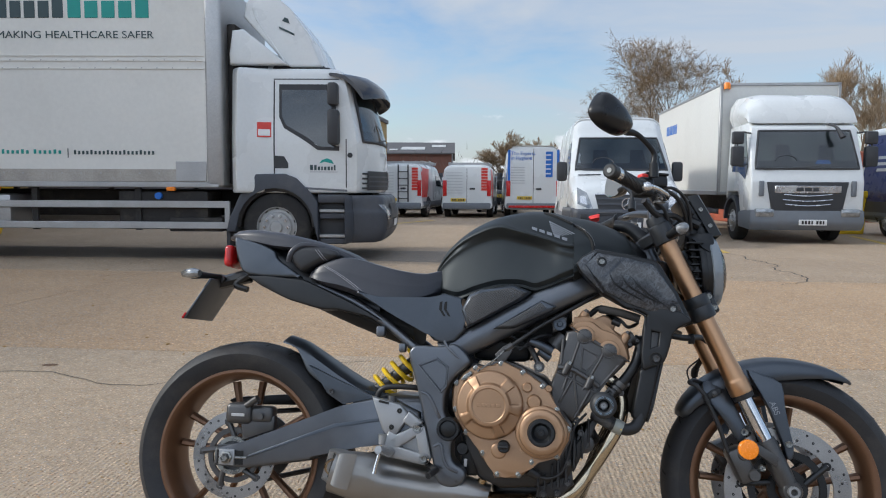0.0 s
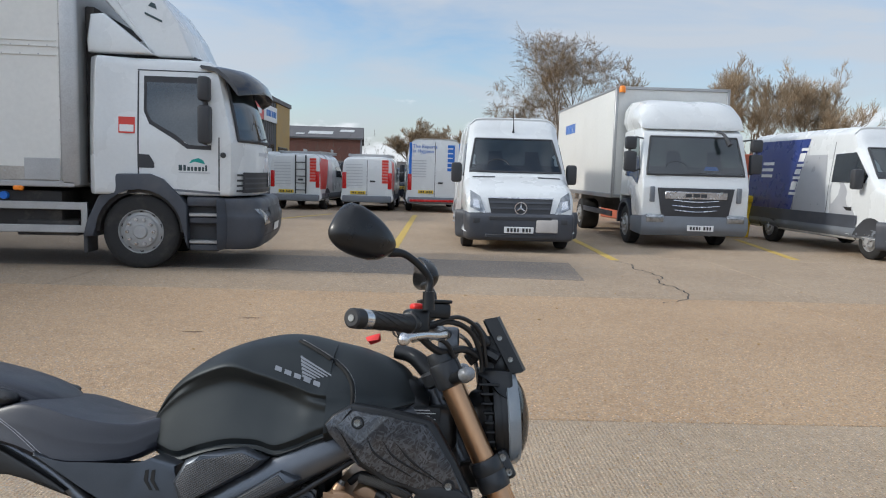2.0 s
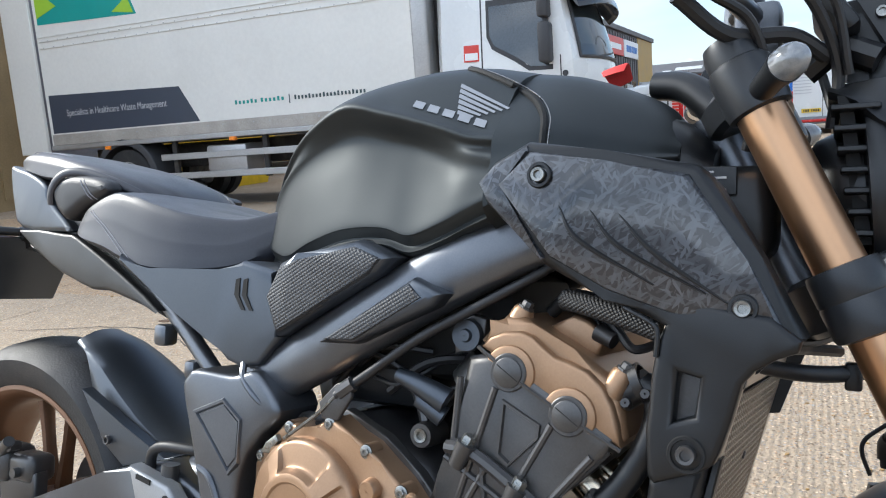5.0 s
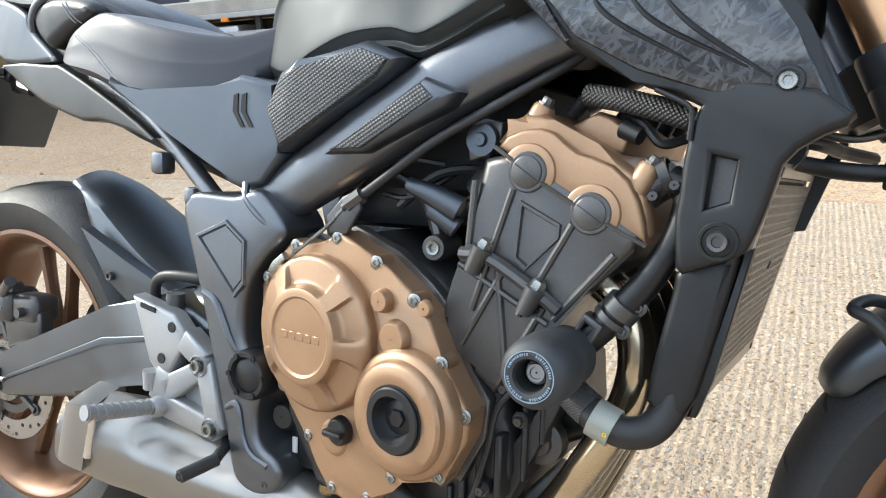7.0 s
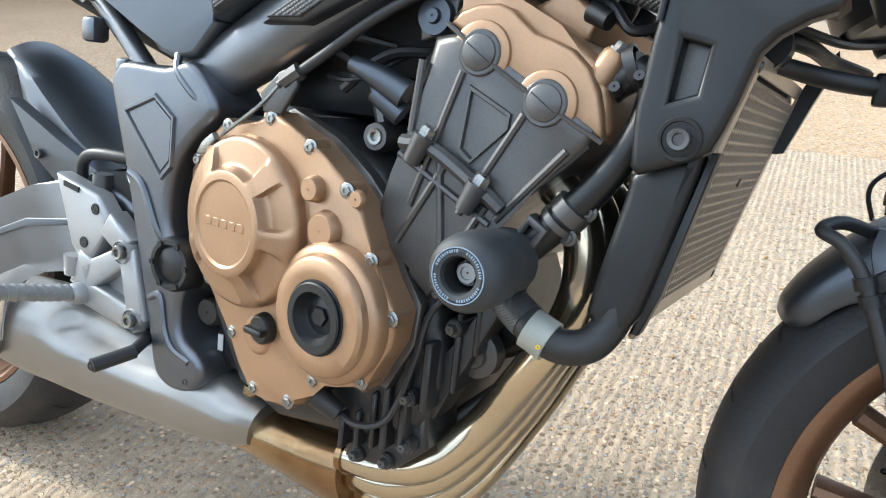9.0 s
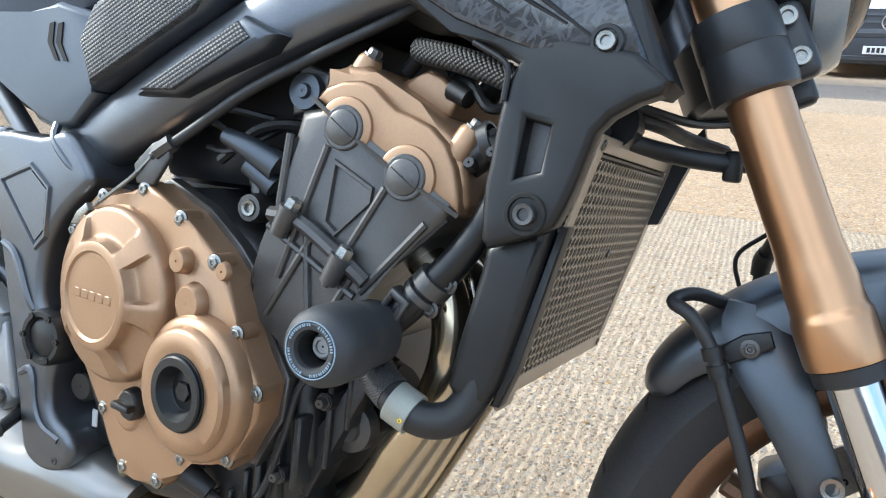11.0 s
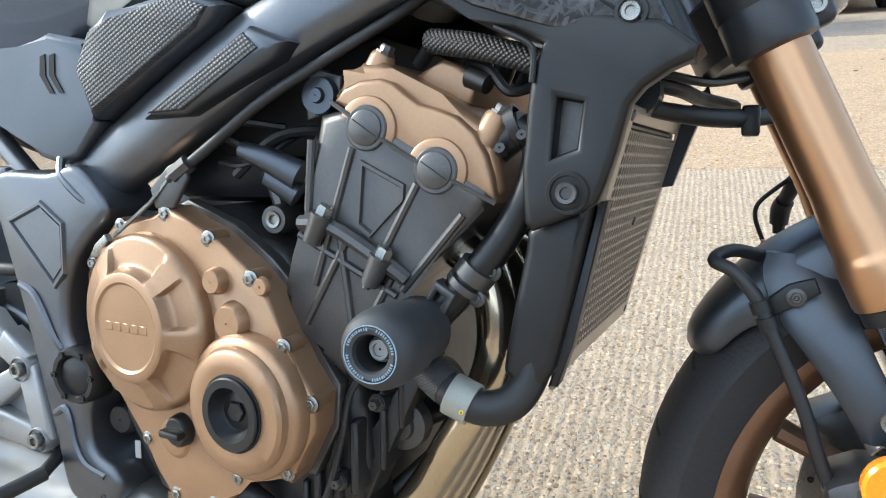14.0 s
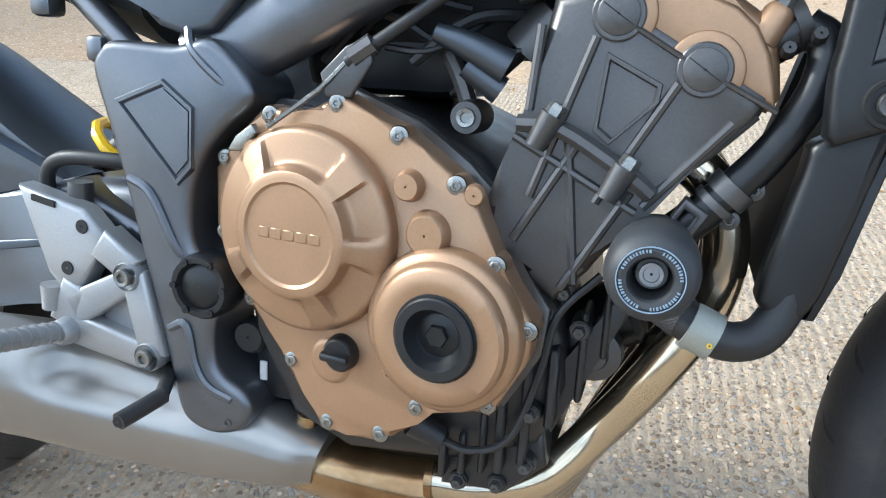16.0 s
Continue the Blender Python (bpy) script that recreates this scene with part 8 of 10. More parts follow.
P("case_step", plate([(0.84, 0.30), (0.93, 0.33), (0.935, 0.295), (0.90, 0.262), (0.84, 0.258)], -0.08, -0.146, 0.006), case_black, "", case)
for x, z, y in ((0.938, 0.458, -0.158), (0.952, 0.425, -0.150), (0.920, 0.352, -0.166), (0.918, 0.300, -0.158), (0.858, 0.268, -0.150), (0.893, 0.272, -0.150)):
    P("bolt_boss", lathe([(0.001, 0.0), (0.0085, 0.0), (0.0095, -0.006), (0.0095, -0.03)], 14, disc_y(x, y, z)), case_black, "", case)
    P("case_bolt", lathe([(0.001, 0.007), (0.0045, 0.007), (0.0055, 0.005), (0.0055, 0.0), (0.0075, 0.0), (0.0075, -0.002)], 6, disc_y(x, y - 0.0015, z)), engine_black, "", case)
KC, XC = -0.16, 0.83
cover_pts = [(0.646, 0.563), (0.672, 0.588), (0.690, 0.587), (0.711, 0.580), (0.730, 0.594), (0.750, 0.602), (0.778, 0.588), (0.803, 0.580), (0.824, 0.566), (0.850, 0.550), (0.872, 0.530), (0.888, 0.495), (0.906, 0.466), (0.925, 0.443), (0.921, 0.412), (0.905, 0.383),
             (0.893, 0.360), (0.870, 0.366), (0.845, 0.352), (0.828, 0.343), (0.808, 0.319), (0.790, 0.310), (0.762, 0.309), (0.735, 0.306), (0.722, 0.340), (0.697, 0.358), (0.682, 0.394), (0.652, 0.412), (0.630, 0.452), (0.618, 0.475), (0.618, 0.530)]
clutch = P("clutch_cover", shear(plate(cover_pts, -0.155, -0.194, 0.006, 3), KC, XC), bronze, "bronze painted clutch cover")
P("cover_gasket", shear(plate([(x + (0.005 if x > 0.77 else -0.005), z + (0.005 if z > 0.44 else -0.005)) for x, z in cover_pts], -0.145, -0.160, 0.002), KC, XC), engine_black, "", clutch)
CX, CZ = 0.718, 0.4885
def between(table, r):
    """Reads a height off a table of (radius, height)."""
    for (r0, h0), (r1, h1) in zip(table, table[1:]):
        if r <= r1:
            return h0 + (h1 - h0) * max(0.0, (r - r0) / (r1 - r0))
    return table[-1][1]


# a sunk round face in a raised collar, from which five widening arms run out between hollows
hollow = [(0.0, 0.0335), (0.0415, 0.0335), (0.0440, 0.0356), (0.0510, 0.0350), (0.0525, 0.0342), (0.0570, 0.0225), (0.0590, 0.0210), (0.0780, 0.0172), (0.0830, 0.0160), (0.0860, 0.0130), (0.0878, 0.0080), (0.0885, 0.0)]
arm = [(0.0, 0.0335), (0.0415, 0.0335), (0.0440, 0.0356), (0.0510, 0.0350), (0.0540, 0.0335), (0.0600, 0.0290), (0.0700, 0.0250), (0.0790, 0.0205), (0.0830, 0.0172), (0.0860, 0.0130), (0.0878, 0.0080), (0.0885, 0.0)]
radii = [0.010, 0.028, 0.0405, 0.0415, 0.0428, 0.0440, 0.0475, 0.0510, 0.0525, 0.0540, 0.0555, 0.0570, 0.0590, 0.062, 0.065, 0.069, 0.073, 0.0765, 0.0790, 0.0812, 0.0830, 0.0846, 0.0860, 0.0870, 0.0878, 0.0885]
STEPS = 150
dome = bmesh.new()
rows_d = []
for r in radii:
    row = []
    for k in range(STEPS):
        th = 2 * math.pi * k / STEPS
        near = min(abs((th - radians(q) + math.pi) % (2 * math.pi) - math.pi) for q in (47, -7, -69, 126, 211)) * r
        half_w = 0.0085 + (r - 0.056) * 0.16
        f = min(1.0, max(0.0, (half_w + 0.0028 - near) / 0.0028))
        h = between(hollow, r) + (between(arm, r) - between(hollow, r)) * f * f * (3 - 2 * f)
        row.append(dome.verts.new((CX + r * math.cos(th), -0.193 - h, CZ + r * math.sin(th))))
    rows_d.append(row)
for a, b in zip(rows_d, rows_d[1:]):
    for k in range(STEPS):
        j = (k + 1) % STEPS
        dome.faces.new((a[k], a[j], b[j], b[k]))
dome.faces.new(rows_d[0][::-1])
bmesh.ops.recalc_face_normals(dome, faces=dome.faces)
P("clutch_dome", shear(dome, KC, XC), bronze, "", clutch)
bm = None
for i in range(5):
    x0 = CX - 0.030 + i * 0.0125
    bm = box(x0, x0 + 0.0108, -0.2272, -0.2255, CZ - 0.0045, CZ + 0.0045, 0.0008, 1, bm)
P("embossed_mark", shear(bm, KC, XC), bronze, "", clutch)
SX, SZ = 0.852, 0.428
P("alternator_dome", shear(lathe([(0.031, 0.030), (0.036, 0.030), (0.0405, 0.031), (0.052, 0.030), (0.0555, 0.027), (0.0575, 0.020), (0.0625, 0.018), (0.0655, 0.014), (0.0665, 0.0)], 56, disc_y(SX, -0.194, SZ)), KC, XC), bronze, "", clutch)
cap = P("cover_cap", shear(lathe([(0.001, 0.022), (0.0165, 0.022), (0.0175, 0.0215), (0.0185, 0.0225), (0.0235, 0.0335), (0.0245, 0.0355), (0.0315, 0.0355), (0.0328, 0.034), (0.033, 0.025)], 44, disc_y(SX, -0.194, SZ)), KC, XC), plastic, "black round cover cap with hexagon", clutch)
P("cap_hexagon", shear(lathe([(0.001, 0.026), (0.0085, 0.026), (0.0095, 0.025), (0.0095, 0.02)], 6, disc_y(SX, -0.194, SZ)), KC, XC), plastic, "", cap, smooth=False)
P("cap_gap", shear(ringed(0.0348, 0.0328, 0.024, 0.0312, 40, disc_y(SX, -0.194, SZ)), KC, XC), hole_black, "", cap)
for x, z, r, h in ((0.815, 0.537, 0.0125, 0.012), (0.833, 0.501, 0.0185, 0.012), (0.870, 0.536, 0.0085, 0.006), (0.796, 0.433, 0.007, 0.014), (0.806, 0.381, 0.007, 0.014), (0.668, 0.550, 0.012, 0.012), (0.745, 0.375, 0.02, 0.003)):
    P("boss", shear(lathe([(0.001, h), (r * 0.8, h), (r * 0.92, h * 0.8), (r * 1.05, 0.0)], 22, disc_y(x, -0.194, z)), KC, XC), bronze, "", clutch)
for x, z in ((0.679, 0.581), (0.746, 0.595), (0.803, 0.574), (0.854, 0.541), (0.890, 0.484), (0.919, 0.438), (0.891, 0.371), (0.830, 0.352), (0.796, 0.319), (0.743, 0.316), (0.704, 0.366), (0.658, 0.416), (0.628, 0.473), (0.630, 0.540)):
    y = -0.193 + KC * (x - XC)
    P("bolt_boss", lathe([(0.0085, 0.0), (0.0085, -0.02), (0.001, -0.02)], 16, disc_y(x, y, z)), bronze, "", clutch)
    bolt(clutch, x, y, z, 0.0056, zinc)
fill = P("oil_filler", shear(lathe([(0.001, 0.012), (0.013, 0.012), (0.0155, 0.009), (0.0165, 0.0)], 24, disc_y(0.757, -0.194, 0.386)), KC, XC), plastic, "black oil filler cap", clutch)
P("filler_grip", shear(box(0.743, 0.771, -0.216, -0.202, 0.382, 0.390, 0.003), KC, XC), plastic, "", fill)
# clutch lever and cable
P("clutch_arm", shear(plate([(0.640, 0.548), (0.656, 0.549), (0.672, 0.566), (0.667, 0.573), (0.650, 0.562)], -0.198, -0.206, 0.002), KC, XC), zinc, "clutch release arm")
P("cable_bracket", plate([(0.735, 0.600), (0.757, 0.600), (0.775, 0.628), (0.772, 0.648), (0.752, 0.640), (0.730, 0.618)], -0.176, -0.181, 0.002), engine_black, "black cable bracket")
P("clutch_cable", tube([(0.685, -0.185, 0.572), (0.73, -0.182, 0.605), (0.755, -0.180, 0.630)], 0.0022, 6, 3), zinc, "bare clutch cable")
P("cable_sheath", tube([(0.752, -0.178, 0.627), (0.79, -0.172, 0.654), (0.85, -0.165, 0.697), (0.92, -0.15, 0.738), (1.0, -0.12, 0.79), (1.06, -0.09, 0.85)], 0.0055, 10, 6), hose_black, "black cable sheath")
P("cable_nut", tube([(0.757, -0.178, 0.631), (0.774, -0.176, 0.643)], 0.009, 8, smooth=False), engine_black)

# cylinders lean forwards; the head cover is bronze
block_pts = [(0.912, 0.683), (0.945, 0.690), (1.068, 0.620), (1.060, 0.602), (1.018, 0.560), (0.985, 0.532), (0.955, 0.480), (0.930, 0.452), (0.905, 0.470), (0.885, 0.505), (0.868, 0.522), (0.882, 0.560), (0.893, 0.590)]
block = P("cylinder_block", plate(block_pts, 0.19, -0.172, 0.010, 3), engine_black, "black ribbed cylinder block")
for pts_r in (((0.945, 0.655), (0.905, 0.535)), ((0.905, 0.662), (0.900, 0.60)), ((1.005, 0.625), (0.955, 0.535)), ((1.045, 0.60), (0.99, 0.535)), ((0.895, 0.50), (0.94, 0.58)), ((0.935, 0.465), (0.98, 0.545)), ((0.89, 0.58), (0.985, 0.530)), ((0.93, 0.59), (0.945, 0.47))):
    (x0, z0), (x1, z1) = pts_r
    P("block_rib", tube([(x0, -0.172, z0), (x1, -0.172, z1)], 0.0038, 8, smooth=False), engine_black, "", block)
P("rib_recess", ring_plate([(0.954, 0.644), (0.994, 0.624), (0.993, 0.611), (0.961, 0.579), (0.949, 0.588)], 0.76, -0.168, -0.1755), engine_black, "", block)
P("joint_flange", tube([(0.893, -0.174, 0.590), (0.925, -0.178, 0.588), (0.975, -0.178, 0.560), (0.995, -0.174, 0.545)], 0.007, 8, 4), engine_black, "", block)
for x, z in ((0.920, 0.598), (0.976, 0.564)):
    P("stud_boss", tube([(x - 0.012, -0.182, z - 0.024), (x, -0.182, z)], [0.008, 0.0105], 12, smooth=False), engine_black, "", block)
    P("stud_nut", lathe([(0.001, 0.009), (0.006, 0.009), (0.0075, 0.007), (0.0075, 0)], 6, Matrix.Translation((x, -0.182, z)) @ Matrix.Rotation(radians(29), 4, "Y")), zinc, "", block)
head_pts = [(0.919, 0.700), (0.938, 0.714), (0.947, 0.727), (0.967, 0.727), (0.978, 0.720), (1.022, 0.698), (1.058, 0.675), (1.069, 0.655), (1.075, 0.619), (1.067, 0.608), (1.02, 0.618), (0.95, 0.66)]
head = P("head_cover", plate(head_pts, 0.19, -0.160, 0.010, 4), bronze, "bronze painted cylinder head cover")
head_face = [(0.9255, 0.694), (0.935, 0.705), (0.951, 0.711), (0.969, 0.712), (0.982, 0.708), (0.993, 0.699), (1.005, 0.690), (1.020, 0.686), (1.038, 0.679), (1.053, 0.666), (1.063, 0.648), (1.068, 0.631), (1.071, 0.611), (1.042, 0.626), (1.001, 0.647), (0.975, 0.662), (0.944, 0.684)]
P("head_face", rim_plate(head_face, [], -0.150, -0.1695, 0.005), bronze, "", head)
P("head_joint", tube([(0.924, -0.1715, 0.694), (0.944, -0.1735, 0.6815), (0.975, -0.1735, 0.6605), (1.001, -0.1735, 0.6455), (1.042, -0.1735, 0.6245), (1.072, -0.1715, 0.6095)], 0.0022, 6, 1, smooth=False), engine_black, "", head)
for x, z in ((0.959, 0.671), (1.0215, 0.6355)):
    collar = disc_y(x, -0.1685, z) @ Matrix.Rotation(radians(-34), 4, "Z")
    P("cam_collar", lathe([(0.017, 0.0045), (0.0245, 0.0045), (0.0262, 0.0035), (0.0275, 0.0)], 24, collar, sweep=188), bronze, "", head)
    P("cam_seat", lathe([(0.001, 0.0055), (0.0180, 0.0055), (0.0192, 0.0045), (0.0197, 0.0)], 36, disc_y(x, -0.1695, z)), engine_black, "", head)
    P("cam_plug", lathe([(0.001, 0.0075), (0.0140, 0.0075), (0.0150, 0.0068), (0.0153, 0.005)], 32, disc_y(x, -0.1695, z)), engine_black, "round black cam plug", head)
    seam_m = disc_y(x, -0.1771, z) @ Matrix.Rotation(radians(-34), 4, "Z")
    P("plug_seam", move(box(-0.0135, 0.0135, -0.0004, 0.0004, -0.0004, 0.0003), seam_m), hole_black, "", head, smooth=False)
for x, z, y in ((0.957, 0.722, -0.145), (1.062, 0.668, -0.150)):
    m_up = Matrix.Translation((x, y, z)) @ Matrix.Rotation(radians(29), 4, "Y")
    P("bolt_tower", lathe([(0.001, 0.014), (0.0095, 0.014), (0.0115, 0.010), (0.0130, -0.012)], 18, m_up), bronze, "", head)
    P("head_bolt", lathe([(0.001, 0.022), (0.0055, 0.022), (0.0065, 0.020), (0.0065, 0.016), (0.0088, 0.016), (0.0088, 0.013)], 8, m_up), engine_black, "", head)
P("coil_box", plate([(0.984, 0.717), (1.010, 0.730), (1.024, 0.725), (1.043, 0.710), (1.036, 0.690), (1.012, 0.690)], 0.12, -0.128, 0.005), bronze, "", head)
for i, y in enumerate((-0.10, -0.035, 0.035, 0.10)):
    P("ignition_coil", tube([(1.020, y, 0.705), (1.034, y, 0.728), (1.040, y, 0.738)], [0.0135, 0.0125, 0.010], 14, 2), case_black, "", head)
P("coil_lead", tube([(1.030, -0.108, 0.725), (1.052, -0.125, 0.718), (1.070, -0.130, 0.700), (1.088, -0.12, 0.704), (1.10, -0.10, 0.712)], 0.0045, 8, 6), hose_black, "", head)
P("coil_plug", tube([(1.034, -0.125, 0.714), (1.052, -0.130, 0.706)], [0.010, 0.0085], 12, smooth=False), case_black, "", head)
P("breather_pipe", tube([(0.975, -0.10, 0.730), (1.00, -0.11, 0.748), (1.04, -0.115, 0.742), (1.075, -0.10, 0.735)], 0.0075, 10, 5), hose_black, "", head)
P("outlet_neck", tube([(1.052, -0.138, 0.648), (1.068, -0.141, 0.658), (1.090, -0.145, 0.671)], [0.017, 0.0150, 0.0140], 18, 2), case_black, "", head)
for x, z in ((1.074, 0.650), (1.092, 0.660)):
    P("neck_screw", lathe([(0.001, 0.010), (0.0045, 0.010), (0.0055, 0.008), (0.0055, 0)], 8, Matrix.Translation((x, -0.158, z)) @ Matrix.Rotation(radians(70), 4, "X")), case_black, "", head)
P("hose_clip", ringed(0.019, 0.0165, 0, 0.009, 20, Matrix.Translation((1.078, -0.144, 0.668)) @ Matrix.Rotation(radians(64), 4, "Y")), case_black, "", head)
P("coolant_pipe", tube([(1.084, -0.145, 0.668), (1.100, -0.148, 0.657), (1.0975, -0.152, 0.629), (1.084, -0.154, 0.598), (1.067, -0.155, 0.571), (1.045, -0.155, 0.545), (1.012, -0.152, 0.512)], [0.0145, 0.0135, 0.0125, 0.0128, 0.0135, 0.0145, 0.0155], 18, 7), plastic, "black coolant pipe")
P("pipe_flange", tube([(1.054, -0.155, 0.556), (1.046, -0.155, 0.546)], 0.0178, 22, smooth=False), engine_black)
P("pipe_flange", tube([(1.043, -0.155, 0.543), (1.039, -0.155, 0.538)], 0.0178, 22, smooth=False), engine_black)
P("pipe_lug", rim_plate([(1.020, 0.545), (1.038, 0.534), (1.022, 0.506), (1.002, 0.516)], [[(1.020, 0.536), (1.028, 0.531), (1.020, 0.517), (1.012, 0.522)]], -0.155, -0.172, 0.003), engine_black)
for x, z in ((1.066, 0.553), (1.052, 0.530)):
    bolt(bike, x, -0.160, z, 0.0055, engine_black)
P("vacuum_tube", tube([(1.06, -0.165, 0.606), (1.03, -0.168, 0.575), (1.0, -0.170, 0.55), (0.985, -0.165, 0.525)], 0.003, 8, 5), hose_black)
# throttle bodies and plumbing between tank and engine
P("throttle_body", tube([(0.885, -0.10, 0.64), (0.91, -0.10, 0.67)], 0.03, 18, smooth=False), engine_black, "black throttle body")
P("injector_rail", tube([(0.818, -0.155, 0.655), (0.845, -0.152, 0.645), (0.875, -0.145, 0.63)], [0.008, 0.0115, 0.015], 14, 3), plastic_grey, "grey metal connector")
P("injector_rail", tube([(0.842, -0.15, 0.63), (0.87, -0.142, 0.612)], [0.009, 0.012], 14, smooth=False), plastic_grey)
P("throttle_wheel", lathe([(0.001, 0.012), (0.006, 0.012), (0.0075, 0.008), (0.0165, 0.008), (0.0175, 0.0)], 24, disc_y(0.896, -0.138, 0.702)), plastic_grey, "grey throttle wheel")
P("throttle_bracket", plate([(0.878, 0.68), (0.912, 0.69), (0.915, 0.72), (0.885, 0.728), (0.875, 0.705)], -0.12, -0.136, 0.003), engine_black)
P("mount_boss", lathe([(0.001, 0.004), (0.007, 0.004), (0.0075, 0.009), (0.013, 0.009), (0.0145, 0.0), (0.0145, -0.03)], 22, disc_y(0.843, -0.135, 0.589)), engine_black, "engine mount with silver bolt")
bolt(bike, 0.843, -0.139, 0.589, 0.0085, zinc, "cap")
P("mount_arm", tube([(0.843, -0.125, 0.592), (0.83, -0.12, 0.62), (0.812, -0.115, 0.65)], 0.008, 8, 3), engine_black)
# near-black airbox: the darkness below the tank is in its colour
P("airbox", box(0.72, 0.93, -0.09, 0.12, 0.64, 0.77, 0.03, 2), hole_black, "airbox in near black that paints its shade")
P("battery_tray", box(0.66, 0.82, -0.08, 0.12, 0.60, 0.70, 0.02, 2), plastic)
r = random.Random(9)
for i in range(7):
    x0, z0 = 0.70 + 0.03 * i, 0.60 + r.uniform(0, 0.06)
    P("harness_cable", tube([(x0, -0.10 - r.uniform(0, 0.03), z0), (x0 + 0.05, -0.11 - r.uniform(0, 0.03), z0 + r.uniform(-0.01, 0.05)), (x0 + 0.10, -0.10, z0 + r.uniform(0.02, 0.08))], r.uniform(0.003, 0.006), 7, 5), hose_black)
P("gear_cover", box(0.64, 0.70, -0.14, 0.0, 0.30, 0.42, 0.02, 2), plastic, "black plastic reservoir")
P("reservoir_cap", lathe([(0.001, 0.014), (0.014, 0.014), (0.017, 0.010), (0.018, 0)], 18, disc_y(0.648, -0.142, 0.372)), plastic, "black reservoir cap")
P("level_mark", box(0.652, 0.660, -0.1425, -0.14, 0.325, 0.345, 0.001, 1), label_grey, smooth=False)
P("sensor_wire", tube([(0.835, -0.165, 0.318), (0.87, -0.172, 0.312), (0.905, -0.172, 0.330), (0.925, -0.170, 0.39), (0.935, -0.165, 0.44), (0.965, -0.155, 0.475)], 0.0035, 8, 7), hose_black, "thin black sensor wire")
P("sensor_boot", tube([(0.820, -0.175, 0.330), (0.845, -0.168, 0.315)], [0.013, 0.010], 12, smooth=False), hose_black)

# frame slider and lower hose
sl = Matrix.Translation((1.003, -0.256, 0.502))
slider = P("frame_slider", lathe([(0.013, -0.035), (0.0135, -0.004), (0.0155, 0.0), (0.0195, 0.001), (0.0265, -0.003), (0.0305, -0.010), (0.0320, -0.02), (0.0320, -0.05), (0.0285, -0.062), (0.0285, -0.09), (0.001, -0.09)], 40, sl @ Matrix.Rotation(radians(90), 4, "X")), bobbin_black, "black plastic crash bobbin")
P("slider_bore", lathe([(0.001, -0.024), (0.0128, -0.024), (0.0134, -0.003)], 28, sl @ Matrix.Rotation(radians(90), 4, "X")), hole_black, "", slider)
P("slider_bolt", lathe([(0.001, -0.016), (0.005, -0.016), (0.0055, -0.014), (0.008, -0.014), (0.0085, -0.017), (0.0105, -0.018), (0.0105, -0.024)], 20, sl @ Matrix.Rotation(radians(90), 4, "X")), cast_alu, "", slider)
bm = ringed(0.0222, 0.0214, 0.0, 0.0011, 48, sl @ Matrix.Rotation(radians(90), 4, "X"))
for i in range(56):
    if i % 14 in (0, 12, 13):
        continue
    a = 2 * math.pi * i / 56
    m = sl @ Matrix.Rotation(radians(90), 4, "X") @ Matrix.Rotation(a, 4, "Z") @ Matrix.Translation((0.0192, 0, 0.0012))
    bm = join(bm, move(box(-0.0011, 0.0011, -0.0004 - 0.0003 * (i % 3 == 0), 0.0004 + 0.0003 * (i % 2), -0.0004, 0.0002), m))
P("ring_print", bm, ink_pale, "", slider, smooth=False)
P("slider_spacer", tube([(1.003, -0.17, 0.502), (1.003, -0.2, 0.502)], 0.02, 18, smooth=False), engine_black)
hose = P("coolant_hose", tube([(0.985, -0.140, 0.474), (1.015, -0.160, 0.460), (1.040, -0.170, 0.448), (1.062, -0.170, 0.441), (1.083, -0.165, 0.446), (1.096, -0.158, 0.464), (1.103, -0.154, 0.490)], [0.0155, 0.0158, 0.0155, 0.0150, 0.0150, 0.0150, 0.0150], 20, 7), hose_black, "black coolant hose")
P("hose_sleeve", tube([(0.995, -0.147, 0.469), (1.015, -0.1605, 0.460), (1.030, -0.1665, 0.453)], 0.0168, 20, 4), dotted(paint("woven_hose_sleeve", (0.035, 0.035, 0.036), 0.6), 420, 0.8), "woven grey hose sleeve", hose)
P("hose_clamp", ringed(0.0182, 0.0150, -0.011, 0.011, 32, Matrix.Translation((1.043, -0.1705, 0.4465)) @ Matrix.Rotation(radians(112), 4, "Y")), clamp_olive, "pale metal hose clamp", hose)
P("hose_mark", lathe([(0.001, 0.001), (0.002, 0.001), (0.002, 0)], 8, disc_y(1.049, -0.1885, 0.4415)), spring_yellow, "", hose)

# -- exhaust
for i, y in enumerate((-0.118, -0.060, 0.0, 0.060)):
    yb, zb = -0.118 + 0.018 * i, 0.0265 * i
    P("header_pipe", tube([(1.010, y, 0.575), (1.043, y, 0.545), (1.056, y, 0.500), (1.048, y, 0.448), (1.014, y, 0.385 - 0.003 * i), (0.974, y * 0.9 - 0.006 * i, 0.322 - 0.012 * i), (0.928, (y + 2 * yb) / 3, 0.270 - 0.023 * i), (0.877, yb, 0.249 - zb), (0.823, yb, 0.244 - zb)], 0.0182, 18, 8), header_steel, "bright steel header pipe")
    P("weld_ring", tube([(0.829, yb, 0.2445 - zb), (0.822, yb, 0.244 - zb)], 0.0206, 22, smooth=False), header_burnt)
